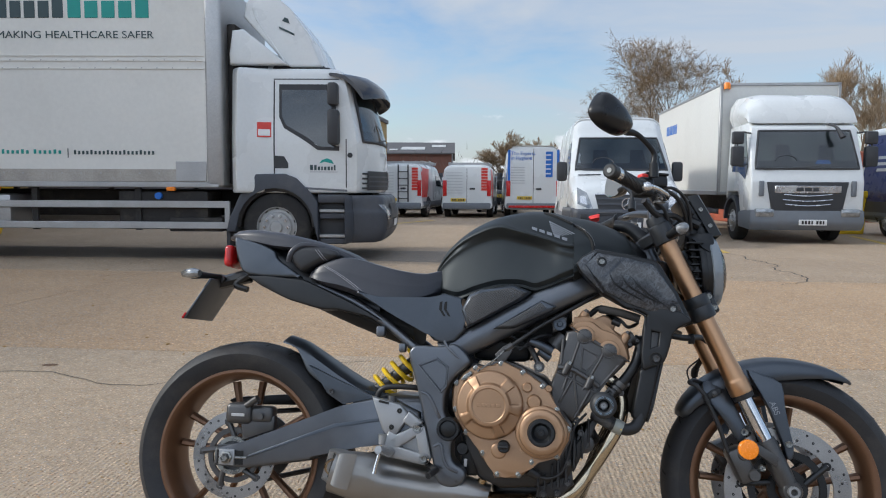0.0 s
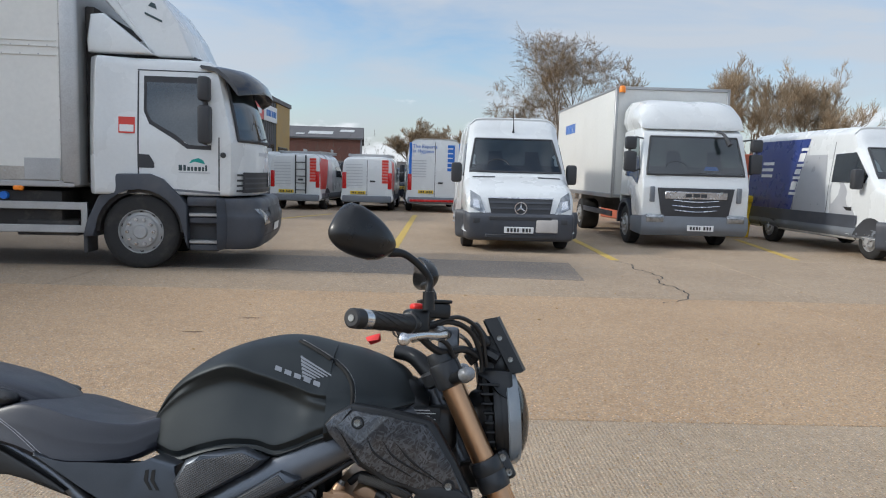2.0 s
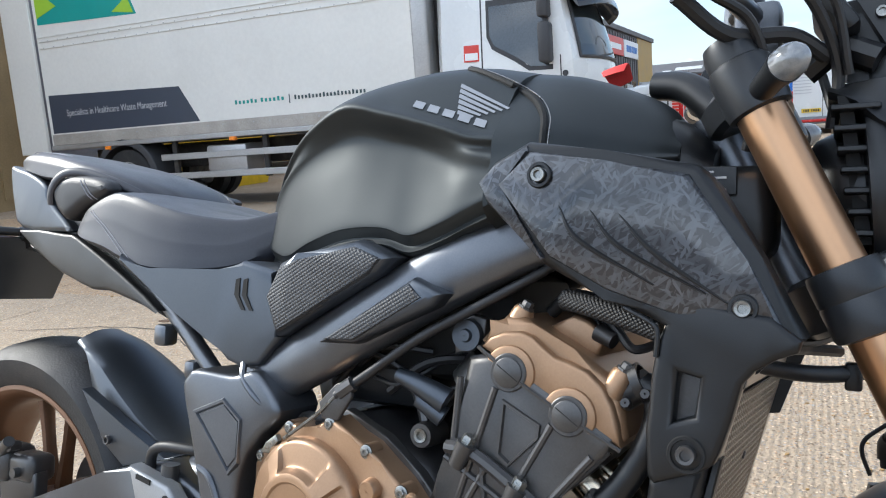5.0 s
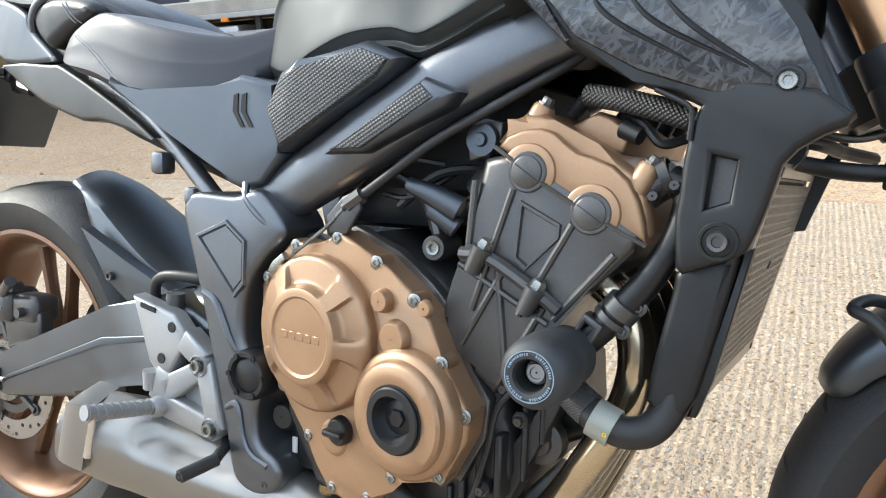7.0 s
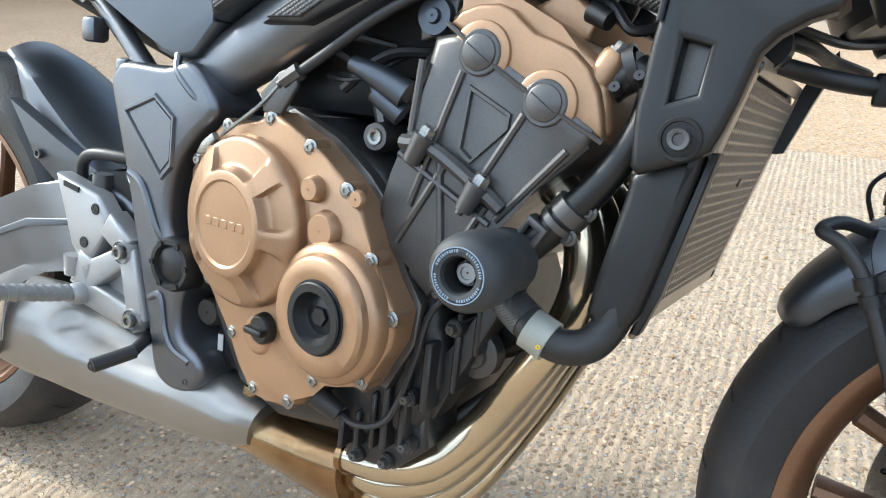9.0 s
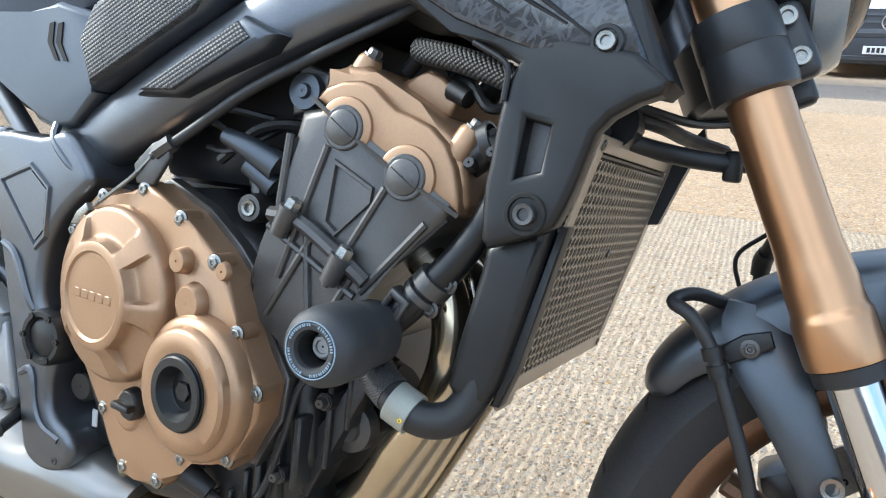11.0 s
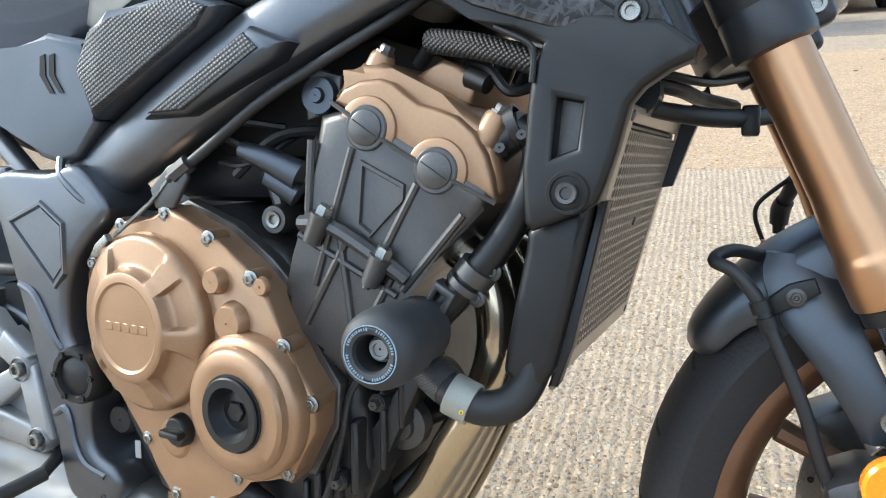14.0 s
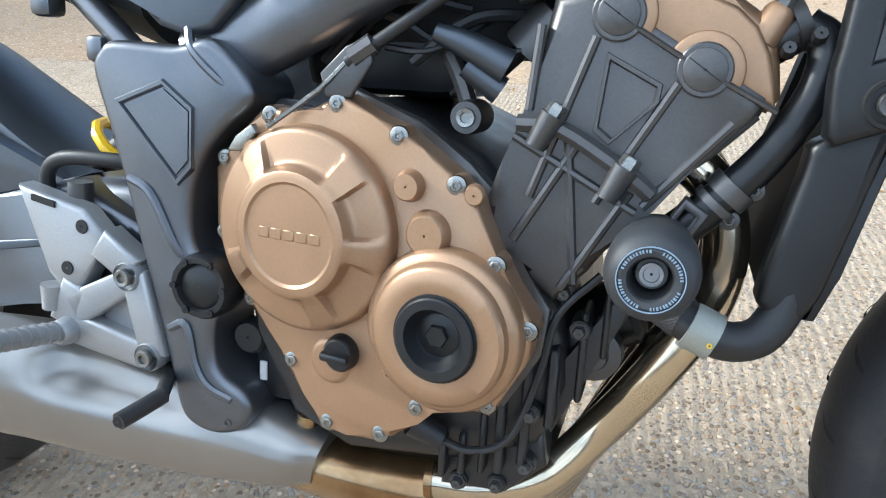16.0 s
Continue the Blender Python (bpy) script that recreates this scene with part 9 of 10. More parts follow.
P("collector", loft([[(x, y + a * hy, z + b * hz) for a, b in ((-1, 0.35), (-0.75, 0.85), (-0.2, 1), (0.5, 0.6), (1, -0.2), (0.9, -0.8), (0.3, -1), (-0.5, -0.5))] for x, y, z, hy, hz in ((0.825, -0.091, 0.204, 0.046, 0.056), (0.79, -0.092, 0.207, 0.048, 0.052), (0.73, -0.098, 0.217, 0.046, 0.043), (0.66, -0.112, 0.232, 0.042, 0.037))], 4, 3), header_burnt, "heat stained collector box")
P("pipe_stub", tube([(0.695, -0.13, 0.262), (0.70, -0.132, 0.295)], 0.011, 12, smooth=False), header_burnt)
muf = []
for x, y, z, hy, hz, dent in ((0.716, -0.118, 0.250, 0.036, 0.028, 0), (0.690, -0.118, 0.2515, 0.048, 0.035, 0), (0.65, -0.119, 0.2545, 0.051, 0.043, 0), (0.60, -0.121, 0.258, 0.053, 0.050, 0.04), (0.555, -0.124, 0.263, 0.054, 0.054, 0.26), (0.50, -0.131, 0.270, 0.055, 0.059, 0.36), (0.445, -0.143, 0.279, 0.054, 0.060, 0.40), (0.415, -0.150, 0.284, 0.053, 0.060, 0.08), (0.38, -0.160, 0.290, 0.052, 0.060, 0), (0.315, -0.180, 0.303, 0.047, 0.052, 0)):
    d = Vector((0.25, 0, 0.97))
    muf.append([(x + d.x * b * hz, y + a * hy, z + d.z * b * hz) for a, b in ((-1.0, 0.0), (-0.97 + dent * 0.3, 0.30), (-0.86 + dent, 0.62 - dent * 0.25), (-0.45 + dent * 0.5, 0.98 - dent * 0.4), (0.45, 0.98), (0.9, 0.6), (1, 0), (0.86, -0.7), (0.3, -1), (-0.4, -1), (-0.88, -0.66))])
silencer = P("silencer", loft(muf, 5, 3), steel_brushed, "brushed steel underbelly silencer")
def tip_ring(x, y, z, hy, hz):
    """A squarish ring of the silencer's end, cut at a slant so that it opens to the right."""
    return [(x + 0.25 * b * hz - 0.62 * a * hy, y + a * hy, z + 0.97 * b * hz) for a, b in ((-1, -0.8), (-1, 0.8), (-0.8, 1), (0.8, 1), (1, 0.8), (1, -0.8), (0.8, -1), (-0.8, -1))]


P("tail_tip", loft([tip_ring(0.345, -0.176, 0.307, 0.047, 0.046), tip_ring(0.325, -0.182, 0.311, 0.046, 0.045), tip_ring(0.308, -0.186, 0.313, 0.043, 0.042), tip_ring(0.305, -0.187, 0.3135, 0.036, 0.035), tip_ring(0.325, -0.182, 0.311, 0.033, 0.032)], 2, 2), steel_brushed, "square silencer end cap", silencer)
P("tip_hole", loft([tip_ring(0.322, -0.183, 0.311, 0.034, 0.033), tip_ring(0.316, -0.184, 0.312, 0.034, 0.033)], 2, 2), hole_black, "", silencer)
P("tip_pipe", lathe([(0.019, 0.0), (0.022, 0.002), (0.022, -0.012), (0.019, -0.012)], 22, Matrix.Translation((0.311, -0.186, 0.313)) @ Matrix.Rotation(radians(-58), 4, "Z") @ Matrix.Rotation(radians(-90), 4, "Y"), closed=True), header_burnt, "", silencer)

# -- foot rest and brake pedal
def strut(x0, z0, x1, z1, r0, r1):
    d = Vector((x1 - x0, z1 - z0)).normalized()
    n = Vector((-d.y, d.x))
    return plate([(x0 + n.x * r0, z0 + n.y * r0), (x1 + n.x * r1, z1 + n.y * r1), (x1 - n.x * r1, z1 - n.y * r1), (x0 - n.x * r0, z0 - n.y * r0)], -0.152, -0.177, 0.005, 3)


heel = P("foot_rest_bracket", plate([(0.405, 0.497), (0.482, 0.480), (0.505, 0.456), (0.498, 0.438), (0.474, 0.398), (0.452, 0.396), (0.436, 0.412)], -0.152, -0.175, 0.006, 3), cast_alu, "silver cast foot rest bracket")
for q in ((0.498, 0.450, 0.536, 0.424, 0.016, 0.015), (0.536, 0.424, 0.556, 0.342, 0.0145, 0.0145), (0.556, 0.340, 0.458, 0.360, 0.0135, 0.017), (0.528, 0.414, 0.462, 0.376, 0.0125, 0.018), (0.470, 0.405, 0.452, 0.360, 0.016, 0.018)):
    P("bracket_strut", strut(*q), cast_alu, "", heel)
P("bracket_web", plate([(0.48, 0.385), (0.53, 0.41), (0.548, 0.352), (0.50, 0.358)], -0.152, -0.161, 0.001), cast_alu, "", heel)
for x, z in ((0.482, 0.463), (0.462, 0.420)):
    P("bracket_hole", lathe([(0.001, 0.001), (0.0065, 0.001), (0.007, 0.0)], 16, disc_y(x, -0.1755, z)), hole_black, "", heel)
P("bracket_slot", plate([(0.425, 0.489), (0.452, 0.484), (0.452, 0.478), (0.425, 0.483)], -0.17, -0.1768, 0), hole_black, "", heel, smooth=False)
for x, z in ((0.532, 0.421), (0.552, 0.344)):
    P("bolt_pad", lathe([(0.013, 0.004), (0.0145, 0.0), (0.0145, -0.02)], 20, disc_y(x, -0.176, z)), cast_alu, "", heel)
    bolt(heel, x, -0.179, z, 0.0085, zinc, "cap")
peg = P("foot_peg", tube([(0.460, -0.176, 0.357), (0.457, -0.225, 0.364), (0.453, -0.28, 0.374)], [0.0085, 0.0095, 0.0090], 14, 3), cast_alu, "silver ribbed foot peg")
for i in range(9):
    f = i / 8
    c = Vector((0.459, -0.195, 0.360)).lerp(Vector((0.453, -0.276, 0.373)), f)
    P("peg_ridge", ringed(0.0108, 0.008, -0.0018, 0.0018, 14, Matrix.Translation(c) @ Matrix.Rotation(radians(90), 4, "X")), cast_alu, "", peg)
P("hero_blob", tube([(0.454, -0.268, 0.366), (0.446, -0.268, 0.335), (0.442, -0.268, 0.315)], [0.0045, 0.005, 0.006], 10, 3), chrome, "", peg)
P("peg_joint", lathe([(0.001, 0.016), (0.010, 0.016), (0.013, 0.012), (0.014, 0.0)], 16, disc_y(0.460, -0.176, 0.357)), cast_alu, "", peg)
ped = P("brake_pedal", tube([(0.505, -0.135, 0.372), (0.530, -0.140, 0.345), (0.560, -0.155, 0.328), (0.588, -0.205, 0.322)], [0.009, 0.008, 0.007, 0.007], 10, 4), hose_black, "black brake pedal")
P("pedal_tip", tube([(0.588, -0.202, 0.322), (0.581, -0.225, 0.317), (0.575, -0.246, 0.313)], 0.0080, 14, 2), hose_black, "knurled black pedal tip", ped)
P("pedal_bore", lathe([(0.001, 0.001), (0.005, 0.001), (0.0055, 0)], 14, disc_y(0.5748, -0.2464, 0.3128)), hole_black, "", ped)
P("brake_line", tube([(0.42, -0.14, 0.46), (0.415, -0.145, 0.50), (0.44, -0.15, 0.522), (0.50, -0.145, 0.524), (0.53, -0.13, 0.52)], 0.0075, 10, 6), hose_black, "black rear brake hose")
P("master_cylinder", tube([(0.455, -0.145, 0.50), (0.452, -0.145, 0.44), (0.45, -0.148, 0.39)], [0.012, 0.013, 0.009], 12, 3), engine_black, "rear brake cylinder")
P("cylinder_boot", tube([(0.440, -0.172, 0.40), (0.438, -0.172, 0.375)], [0.012, 0.010], 12, smooth=False), cast_alu)
P("side_stand", tube([(0.62, 0.13, 0.30), (0.60, 0.22, 0.14), (0.585, 0.30, -0.045)], [0.016, 0.014, 0.013], 10, 3), frame_black, "black side stand")
P("stand_foot", box(0.55, 0.63, 0.27, 0.33, -0.075, -0.062, 0.004), frame_black)

mirror_black = paint("mirror_shell_black", (0.010, 0.010, 0.011), 0.32, vary=0.1, scale=30, spec=0.4)
lever_alloy = paint("polished_alloy", (0.60, 0.60, 0.60), 0.22, 0.95, vary=0.05, scale=30)
indicator_clear = paint("clear_indicator_lens", (0.20, 0.21, 0.22), 0.12, 0.2, vary=0.3, scale=90, coat=0.6)

# -- front end: all that turns with the handlebar
RAKE, STEER_DEG = radians(25.1), 1.4
axis_dir = Vector((-math.sin(RAKE), 0, math.cos(RAKE)))
axis_at = Vector((1.551, 0, 0))
steer = Matrix.Translation(axis_at + Vector((0.019, 0, 0))) @ Matrix.Rotation(radians(STEER_DEG), 4, axis_dir) @ Matrix.Translation(-axis_at)
AXLE = Vector((1.45, 0, 0.302))


def fork_at(s, y, fwd=0.0):
    """A place on the fork: s along it from the axle, y across, fwd in front of it."""
    p = AXLE + axis_dir * s + Vector((math.cos(RAKE), 0, math.sin(RAKE))) * fwd
    return (p.x, y, p.z)


def leg_lathe(prof, y, n=28):
    """Turns (radius, s) about a fork leg."""
    m = Matrix.Translation((AXLE.x + (0.006 if y > 0 else 0.0), y, AXLE.z)) @ Matrix.Rotation(-RAKE, 4, "Y")
    return lathe(prof, n, m)


def F(name, bm, mat, label="", parent=None, smooth=True):
    return part(name, bm, mat, parent or bike, label, smooth, None if parent else steer)


fw = bike_wheel(1.45, 0.302, 0.302, 0.06, 0.222, steer, 5, 0.045)
for y in (-0.072, 0.072):
    brake_disc(fw, 1.45, y, 0.302, 0.155, 0.112, 42, plastic)
P("axle_end", ringed(0.014, 0.0085, 0.0, 0.012, 24, disc_y(1.45, -0.118, 0.302)), cast_alu, "hollow front axle", fw)
for s in (-1, 1):
    y = s * 0.0965
    leg = F("fork_tube", leg_lathe([(0.001, 0.258), (0.0215, 0.258), (0.0285, 0.260), (0.0293, 0.264), (0.0293, 0.293), (0.0287, 0.297), (0.0276, 0.299), (0.0270, 0.303), (0.0268, 0.322), (0.0255, 0.336), (0.0243, 0.350), (0.0240, 0.45), (0.0238, 0.6), (0.0238, 0.765), (0.001, 0.765)], y, 36), gold, "gold anodised upside-down fork leg")
    F("dust_seal", leg_lathe([(0.0205, 0.245), (0.0265, 0.247), (0.0270, 0.259), (0.0205, 0.259)], y), hose_black, "", leg)
    F("fork_slider", leg_lathe([(0.0195, 0.10), (0.0195, 0.27)], y), chrome, "chrome fork slider", leg)
    F("fork_foot", leg_lathe([(0.001, 0.135), (0.0225, 0.135), (0.0245, 0.125), (0.0245, 0.04), (0.022, 0.0), (0.018, -0.02), (0.001, -0.024)], y), engine_black, "black fork foot", leg)
    F("foot_clamp", lathe([(0.001, 0.012), (0.022, 0.012), (0.026, 0.006), (0.026, -0.02), (0.001, -0.02)], 24, disc_y(1.45, s * 0.106, 0.302) if s < 0 else disc_y(1.45, 0.09, 0.302)), engine_black, "", leg)
    F("clamp_lower", leg_lathe([(0.0245, 0.466), (0.0315, 0.468), (0.0330, 0.473), (0.0330, 0.4995), (0.0320, 0.5015), (0.0330, 0.5035), (0.0330, 0.526), (0.0315, 0.531), (0.0245, 0.532)], y, 36), yoke_black, "satin black lower fork clamp", leg)
    F("clamp_top", leg_lathe([(0.0245, 0.690), (0.0300, 0.692), (0.0310, 0.700), (0.0310, 0.735), (0.0295, 0.742), (0.0270, 0.744), (0.0270, 0.758), (0.024, 0.768), (0.001, 0.768)], y, 30), yoke_black, "satin black top fork clamp", leg)
    # clamp ears with two bolts in front
    ear = Matrix.Translation((AXLE.x + (0.006 if s > 0 else 0.0), y, AXLE.z)) @ Matrix.Rotation(-RAKE, 4, "Y")
    b = box(0.012, 0.050, *((0.009, 0.034) if s < 0 else (-0.034, -0.009)), 0.470, 0.531, 0.008, 3)
    F("clamp_ear", move(b, ear), yoke_black, "", leg)
    for ss in (0.486, 0.518):
        if s < 0:
            m = ear @ Matrix.Translation((0.037, 0.0085, ss)) @ Matrix.Rotation(radians(90), 4, "X") @ Matrix.Scale(0.0078, 4)
            F("clamp_bolt", lathe([(0.001, 0.3), (0.5, 0.3), (0.55, 0.75), (0.9, 0.8), (1.0, 0.65), (1.0, 0.0)], 14, m), zinc, "", leg)
    bm = box(0.0, 0.046, -0.035, 0.035, 0.03, 0.12, 0.012)
    cal = part("brake_caliper", move(bm, Matrix.Translation((AXLE.x - 0.105, y * 0.86, AXLE.z - 0.02)) @ Matrix.Rotation(-RAKE, 4, "Y")), engine_black, bike, "black radial front brake caliper", True, steer)
    bm = None
    for k, (dx, dz) in enumerate(((-0.115, 0.085), (-0.09, 0.035))):
        bm = lathe([(0.001, 0.006), (0.013, 0.006), (0.016, 0.0), (0.016, -0.02)], 18, disc_y(AXLE.x + dx, y * 0.86 - (0.034 if s < 0 else -0.02), AXLE.z + dz), bm)
    part("caliper_piston", bm, engine_black, cal)
    if s < 0:
        part("caliper_bolt", lathe([(0.001, 0.004), (0.006, 0.004), (0.008, 0.007), (0.009, 0.0)], 14, disc_y(AXLE.x - 0.075, -0.126, AXLE.z + 0.055)), zinc, cal)
F("reflector", lathe([(0.001, 0.004), (0.022, 0.003), (0.0245, 0.0), (0.0245, -0.01), (0.001, -0.01)], 28, disc_y(1.345, -0.128, 0.400)), orange_lens, "round orange reflector")
F("reflector_stay", plate([(1.33, 0.415), (1.36, 0.42), (1.42, 0.385), (1.41, 0.36)], -0.10, -0.122, 0.003), engine_black)
for name, low, high, label in (("yoke_lower", 0.476, 0.534, "satin black lower yoke"), ("yoke_top", 0.700, 0.736, "satin black top yoke")):
    rings = []
    for yy in (-0.092, -0.078, -0.05, 0.0, 0.05, 0.078, 0.092):
        k = 1.0 - (abs(yy) / 0.092) ** 2
        back, front = -0.020 - 0.040 * k, 0.018 + 0.014 * k
        rings.append([fork_at(s0, yy, f0) for s0, f0 in ((low + 0.006, back), (low, back + 0.008), (low, front - 0.006), (low + 0.006, front), (high - 0.006, front), (high, front - 0.006), (high, back + 0.008), (high - 0.006, back))])
    F(name, loft(rings, 3, 1), yoke_black, label)
# front mudguard
arc = []
for a0, w, drop, lift in ((146.5, 0.030, 0.012, -0.008), (143.5, 0.050, 0.026, 0.000), (136.5, 0.060, 0.034, 0.006), (126, 0.068, 0.052, 0.010), (112, 0.070, 0.055, 0.010), (97, 0.070, 0.055, 0.010), (84, 0.069, 0.048, 0.010), (72, 0.064, 0.034, 0.012), (64, 0.055, 0.022, 0.013), (58, 0.040, 0.013, 0.013), (55.5, 0.026, 0.009, 0.012)):
    a = radians(a0)
    c, sn = math.cos(a), math.sin(a)
    base = 0.318 + lift
    arc.append([(1.45 + (base + dr) * c, yy, 0.302 + (base + dr) * sn) for yy, dr in ((-w, -drop), (-w * 0.97, -drop * 0.35), (-w * 0.72, -drop * 0.08), (0, 0.004), (w * 0.72, -drop * 0.08), (w * 0.97, -drop * 0.35), (w, -drop), (w * 0.92, -drop), (w * 0.88, -drop * 0.4), (0, -0.001), (-w * 0.88, -drop * 0.4), (-w * 0.92, -drop))])
fender = F("front_mudguard", loft(arc, 4, 2), plastic_grey, "matt dark grey front mudguard")
def skirt(s, rows):
    """A side skirt that leaves the mudguard and runs down to its bolt: rows of z, x from, x to, y."""
    rings = []
    for z, x0, x1, y in rows:
        xm = x0 + (x1 - x0) * 0.4
        rings.append([(x0, s * y, z), (x0 + 0.003, s * (y + 0.003), z), (xm, s * (y + 0.007), z), (x1 - 0.003, s * (y + 0.004), z), (x1, s * y, z), (x1 - 0.002, s * (y - 0.012), z), (xm, s * (y - 0.008), z), (x0 + 0.002, s * (y - 0.012), z)])
    return loft(rings, 4, 2)


for s in (-1, 1):
    blade = soft_plate([(1.360, 0.598), (1.398, 0.586), (1.441, 0.566), (1.445, 0.509), (1.457, 0.440), (1.463, 0.405), (1.459, 0.380), (1.446, 0.378), (1.440, 0.405), (1.424, 0.452), (1.405, 0.503), (1.376, 0.559)], s * 0.078, s * 0.098, 0.004, 2)
    for v in blade.verts:
        v.co.y -= s * (0.17 * max(0.0, v.co.z - 0.52) + 0.12 * max(0.0, v.co.z - 0.565))
    F("mudguard_skirt", blade, plastic_grey, "", fender)
    F("mudguard_skirt", skirt(s, ((0.565, 1.252, 1.296, 0.055), (0.545, 1.250, 1.308, 0.066), (0.515, 1.262, 1.320, 0.078), (0.48, 1.288, 1.336, 0.084), (0.445, 1.312, 1.352, 0.085), (0.42, 1.326, 1.345, 0.084))), plastic_grey, "", fender)
bolt(fender, 1.345, -0.086, 0.440, 0.0095, zinc, "cap")
bolt(fender, 1.449, -0.099, 0.415, 0.0085, zinc, "cap")
F("stay_plate", plate([(1.251, 0.529), (1.268, 0.543), (1.287, 0.549), (1.292, 0.537), (1.258, 0.516)], -0.083, -0.088, 0.002), plastic, "", fender)
bolt(fender, 1.274, -0.0885, 0.533, 0.0055, engine_black)
word = lettering("ABS", 0.021, 0.0004)
F("word_mark", move(word, Matrix.Translation((1.406, -0.0984, 0.517)) @ Matrix.Rotation(radians(68), 4, "Y")), logo_silver, "", fender, smooth=False)
F("sensor_cable", tube([(1.262, -0.03, 0.555), (1.228, -0.06, 0.566), (1.212, -0.085, 0.560), (1.228, -0.095, 0.552), (1.246, -0.098, 0.530), (1.264, -0.100, 0.490), (1.281, -0.101, 0.450), (1.298, -0.10, 0.40), (1.325, -0.10, 0.34)], 0.0058, 10, 7), hose_black, "black brake hose along the mudguard")
for x, z in ((1.248, 0.526), (1.254, 0.513)):
    F("cable_clip", ringed(0.0082, 0.0056, -0.005, 0.005, 14, Matrix.Translation((x, -0.098, z)) @ Matrix.Rotation(radians(-22), 4, "Y")), plastic)
# headlight
HL = Matrix.Translation((1.280, 0, 0.862)) @ Matrix.Rotation(radians(90 - 4), 4, "Y")
bowl = F("headlight", lathe([(0.001, -0.085), (0.045, -0.085), (0.058, -0.075), (0.066, -0.055), (0.070, -0.036), (0.086, -0.026), (0.095, -0.004), (0.093, 0.004), (0.088, 0.004)], 40, HL), plastic, "round headlight in black housing")
F("headlight_ring", lathe([(0.0985, -0.006), (0.1025, -0.003), (0.1010, 0.012), (0.094, 0.021), (0.088, 0.021), (0.086, 0.010)], 56, HL), ring_pale, "pale frosted headlight ring", bowl)
F("headlight_lens", lathe([(0.001, 0.046), (0.03, 0.044), (0.06, 0.037), (0.078, 0.027), (0.089, 0.017)], 48, HL), lens_clear, "clear headlight lens", bowl)
F("reflector_bowl", lathe([(0.001, -0.02), (0.04, -0.015), (0.07, 0.0), (0.086, 0.006)], 36, HL), chrome, "", bowl)
for k in (-0.03, 0.012):
    F("light_bar", move(box(-0.004, 0.004, -0.075, 0.075, 0.006, 0.012, 0.002), HL @ Matrix.Translation((k, 0, 0))), cast_alu, "", bowl)
F("headlight_drum", lathe([(0.080, -0.034), (0.0965, -0.033), (0.0985, -0.029), (0.0995, -0.019), (0.0985, -0.017), (0.0995, -0.014), (0.0990, -0.005), (0.095, -0.004), (0.09, -0.003)], 56, HL), plastic, "", bowl)
for k in range(7):
    z = 0.815 + k * 0.0195
    F("cooling_fin", box(1.232 - 0.003 * k, 1.256, -0.080, 0.080, z - 0.003, z + 0.003, 0.0014, 1), plastic, "", bowl)
F("fin_post", plate([(1.238, 0.805), (1.250, 0.805), (1.232, 0.945), (1.220, 0.945)], -0.068, 0.068, 0.003), hole_black, "", bowl)
F("headlight_cowl", loft([[(x, y, z) for y, z in ((-w, z0), (-w * 0.97, z0 + 0.012), (-w * 0.80, zt - 0.006), (-w * 0.66, zt), (0, zt + 0.004), (w * 0.66, zt), (w * 0.80, zt - 0.006), (w * 0.97, z0 + 0.012), (w, z0), (0, z0 - 0.01))] for x, z0, zt, w in ((1.212, 0.946, 0.962, 0.056), (1.236, 0.932, 0.963, 0.070), (1.254, 0.912, 0.962, 0.082), (1.276, 0.900, 0.960, 0.086), (1.284, 0.900, 0.956, 0.084))], 3, 2), plastic, "", bowl)
fly = F("fly_screen", loft([[(x0 - 0.026, -w0, z0 - 0.006), (x0 + 0.002, -w0 * 0.93, z0), (x0 + 0.010, 0, z0 + 0.004), (x0 + 0.002, w0 * 0.93, z0), (x0 - 0.026, w0, z0 - 0.006), (x0 - 0.004, w0 * 0.86, z0 - 0.004), (x0 + 0.005, 0, z0), (x0 - 0.004, -w0 * 0.86, z0 - 0.004)] for x0, z0, w0 in ((1.309, 0.961, 0.042), (1.290, 0.998, 0.042), (1.268, 1.040, 0.039), (1.250, 1.076, 0.032))], 4, 2), plastic, "small black fly screen")
F("screen_bracket", loft([[(1.228, -0.028, z), (1.278 - 0.5 * (z - 0.96), -0.030, z), (1.278 - 0.5 * (z - 0.96), 0.030, z), (1.228, 0.028, z)] for z in (0.955, 1.0, 1.035)], 2, 1), plastic, "", fly)
for z, x in ((1.030, 1.276), (0.985, 1.300)):
    bolt(fly, x - 0.019, -0.043 if z < 1 else -0.041, z, 0.006, zinc, "cap")
F("meter", move(box(-0.03, 0.03, -0.065, 0.065, -0.008, 0.012, 0.008), Matrix.Translation((1.215, 0, 1.035)) @ Matrix.Rotation(radians(55), 4, "Y")), plastic, "black instrument panel")
F("meter_stay", tube([(1.19, -0.03, 0.98), (1.22, -0.035, 1.0), (1.255, -0.04, 0.985)], 0.014, 8, 3), plastic)
F("screen_stay", box(1.245, 1.280, -0.034, 0.034, 0.955, 0.995, 0.010), plastic)
for s in (-1, 1):
    ind = F("front_indicator", tube([fork_at(0.704, s * 0.12, 0.008), fork_at(0.704, s * 0.145, 0.022), fork_at(0.704, s * 0.160, 0.032)], [0.012, 0.013, 0.0165], 16, 3), plastic, "clear front indicator in black housing")
    F("lens", tube([fork_at(0.704, s * 0.157, 0.030), fork_at(0.704, s * 0.166, 0.040), fork_at(0.704, s * 0.172, 0.047), fork_at(0.704, s * 0.175, 0.050)], [0.0158, 0.0150, 0.0105, 0.004], 20, 4), indicator_clear, "", ind)
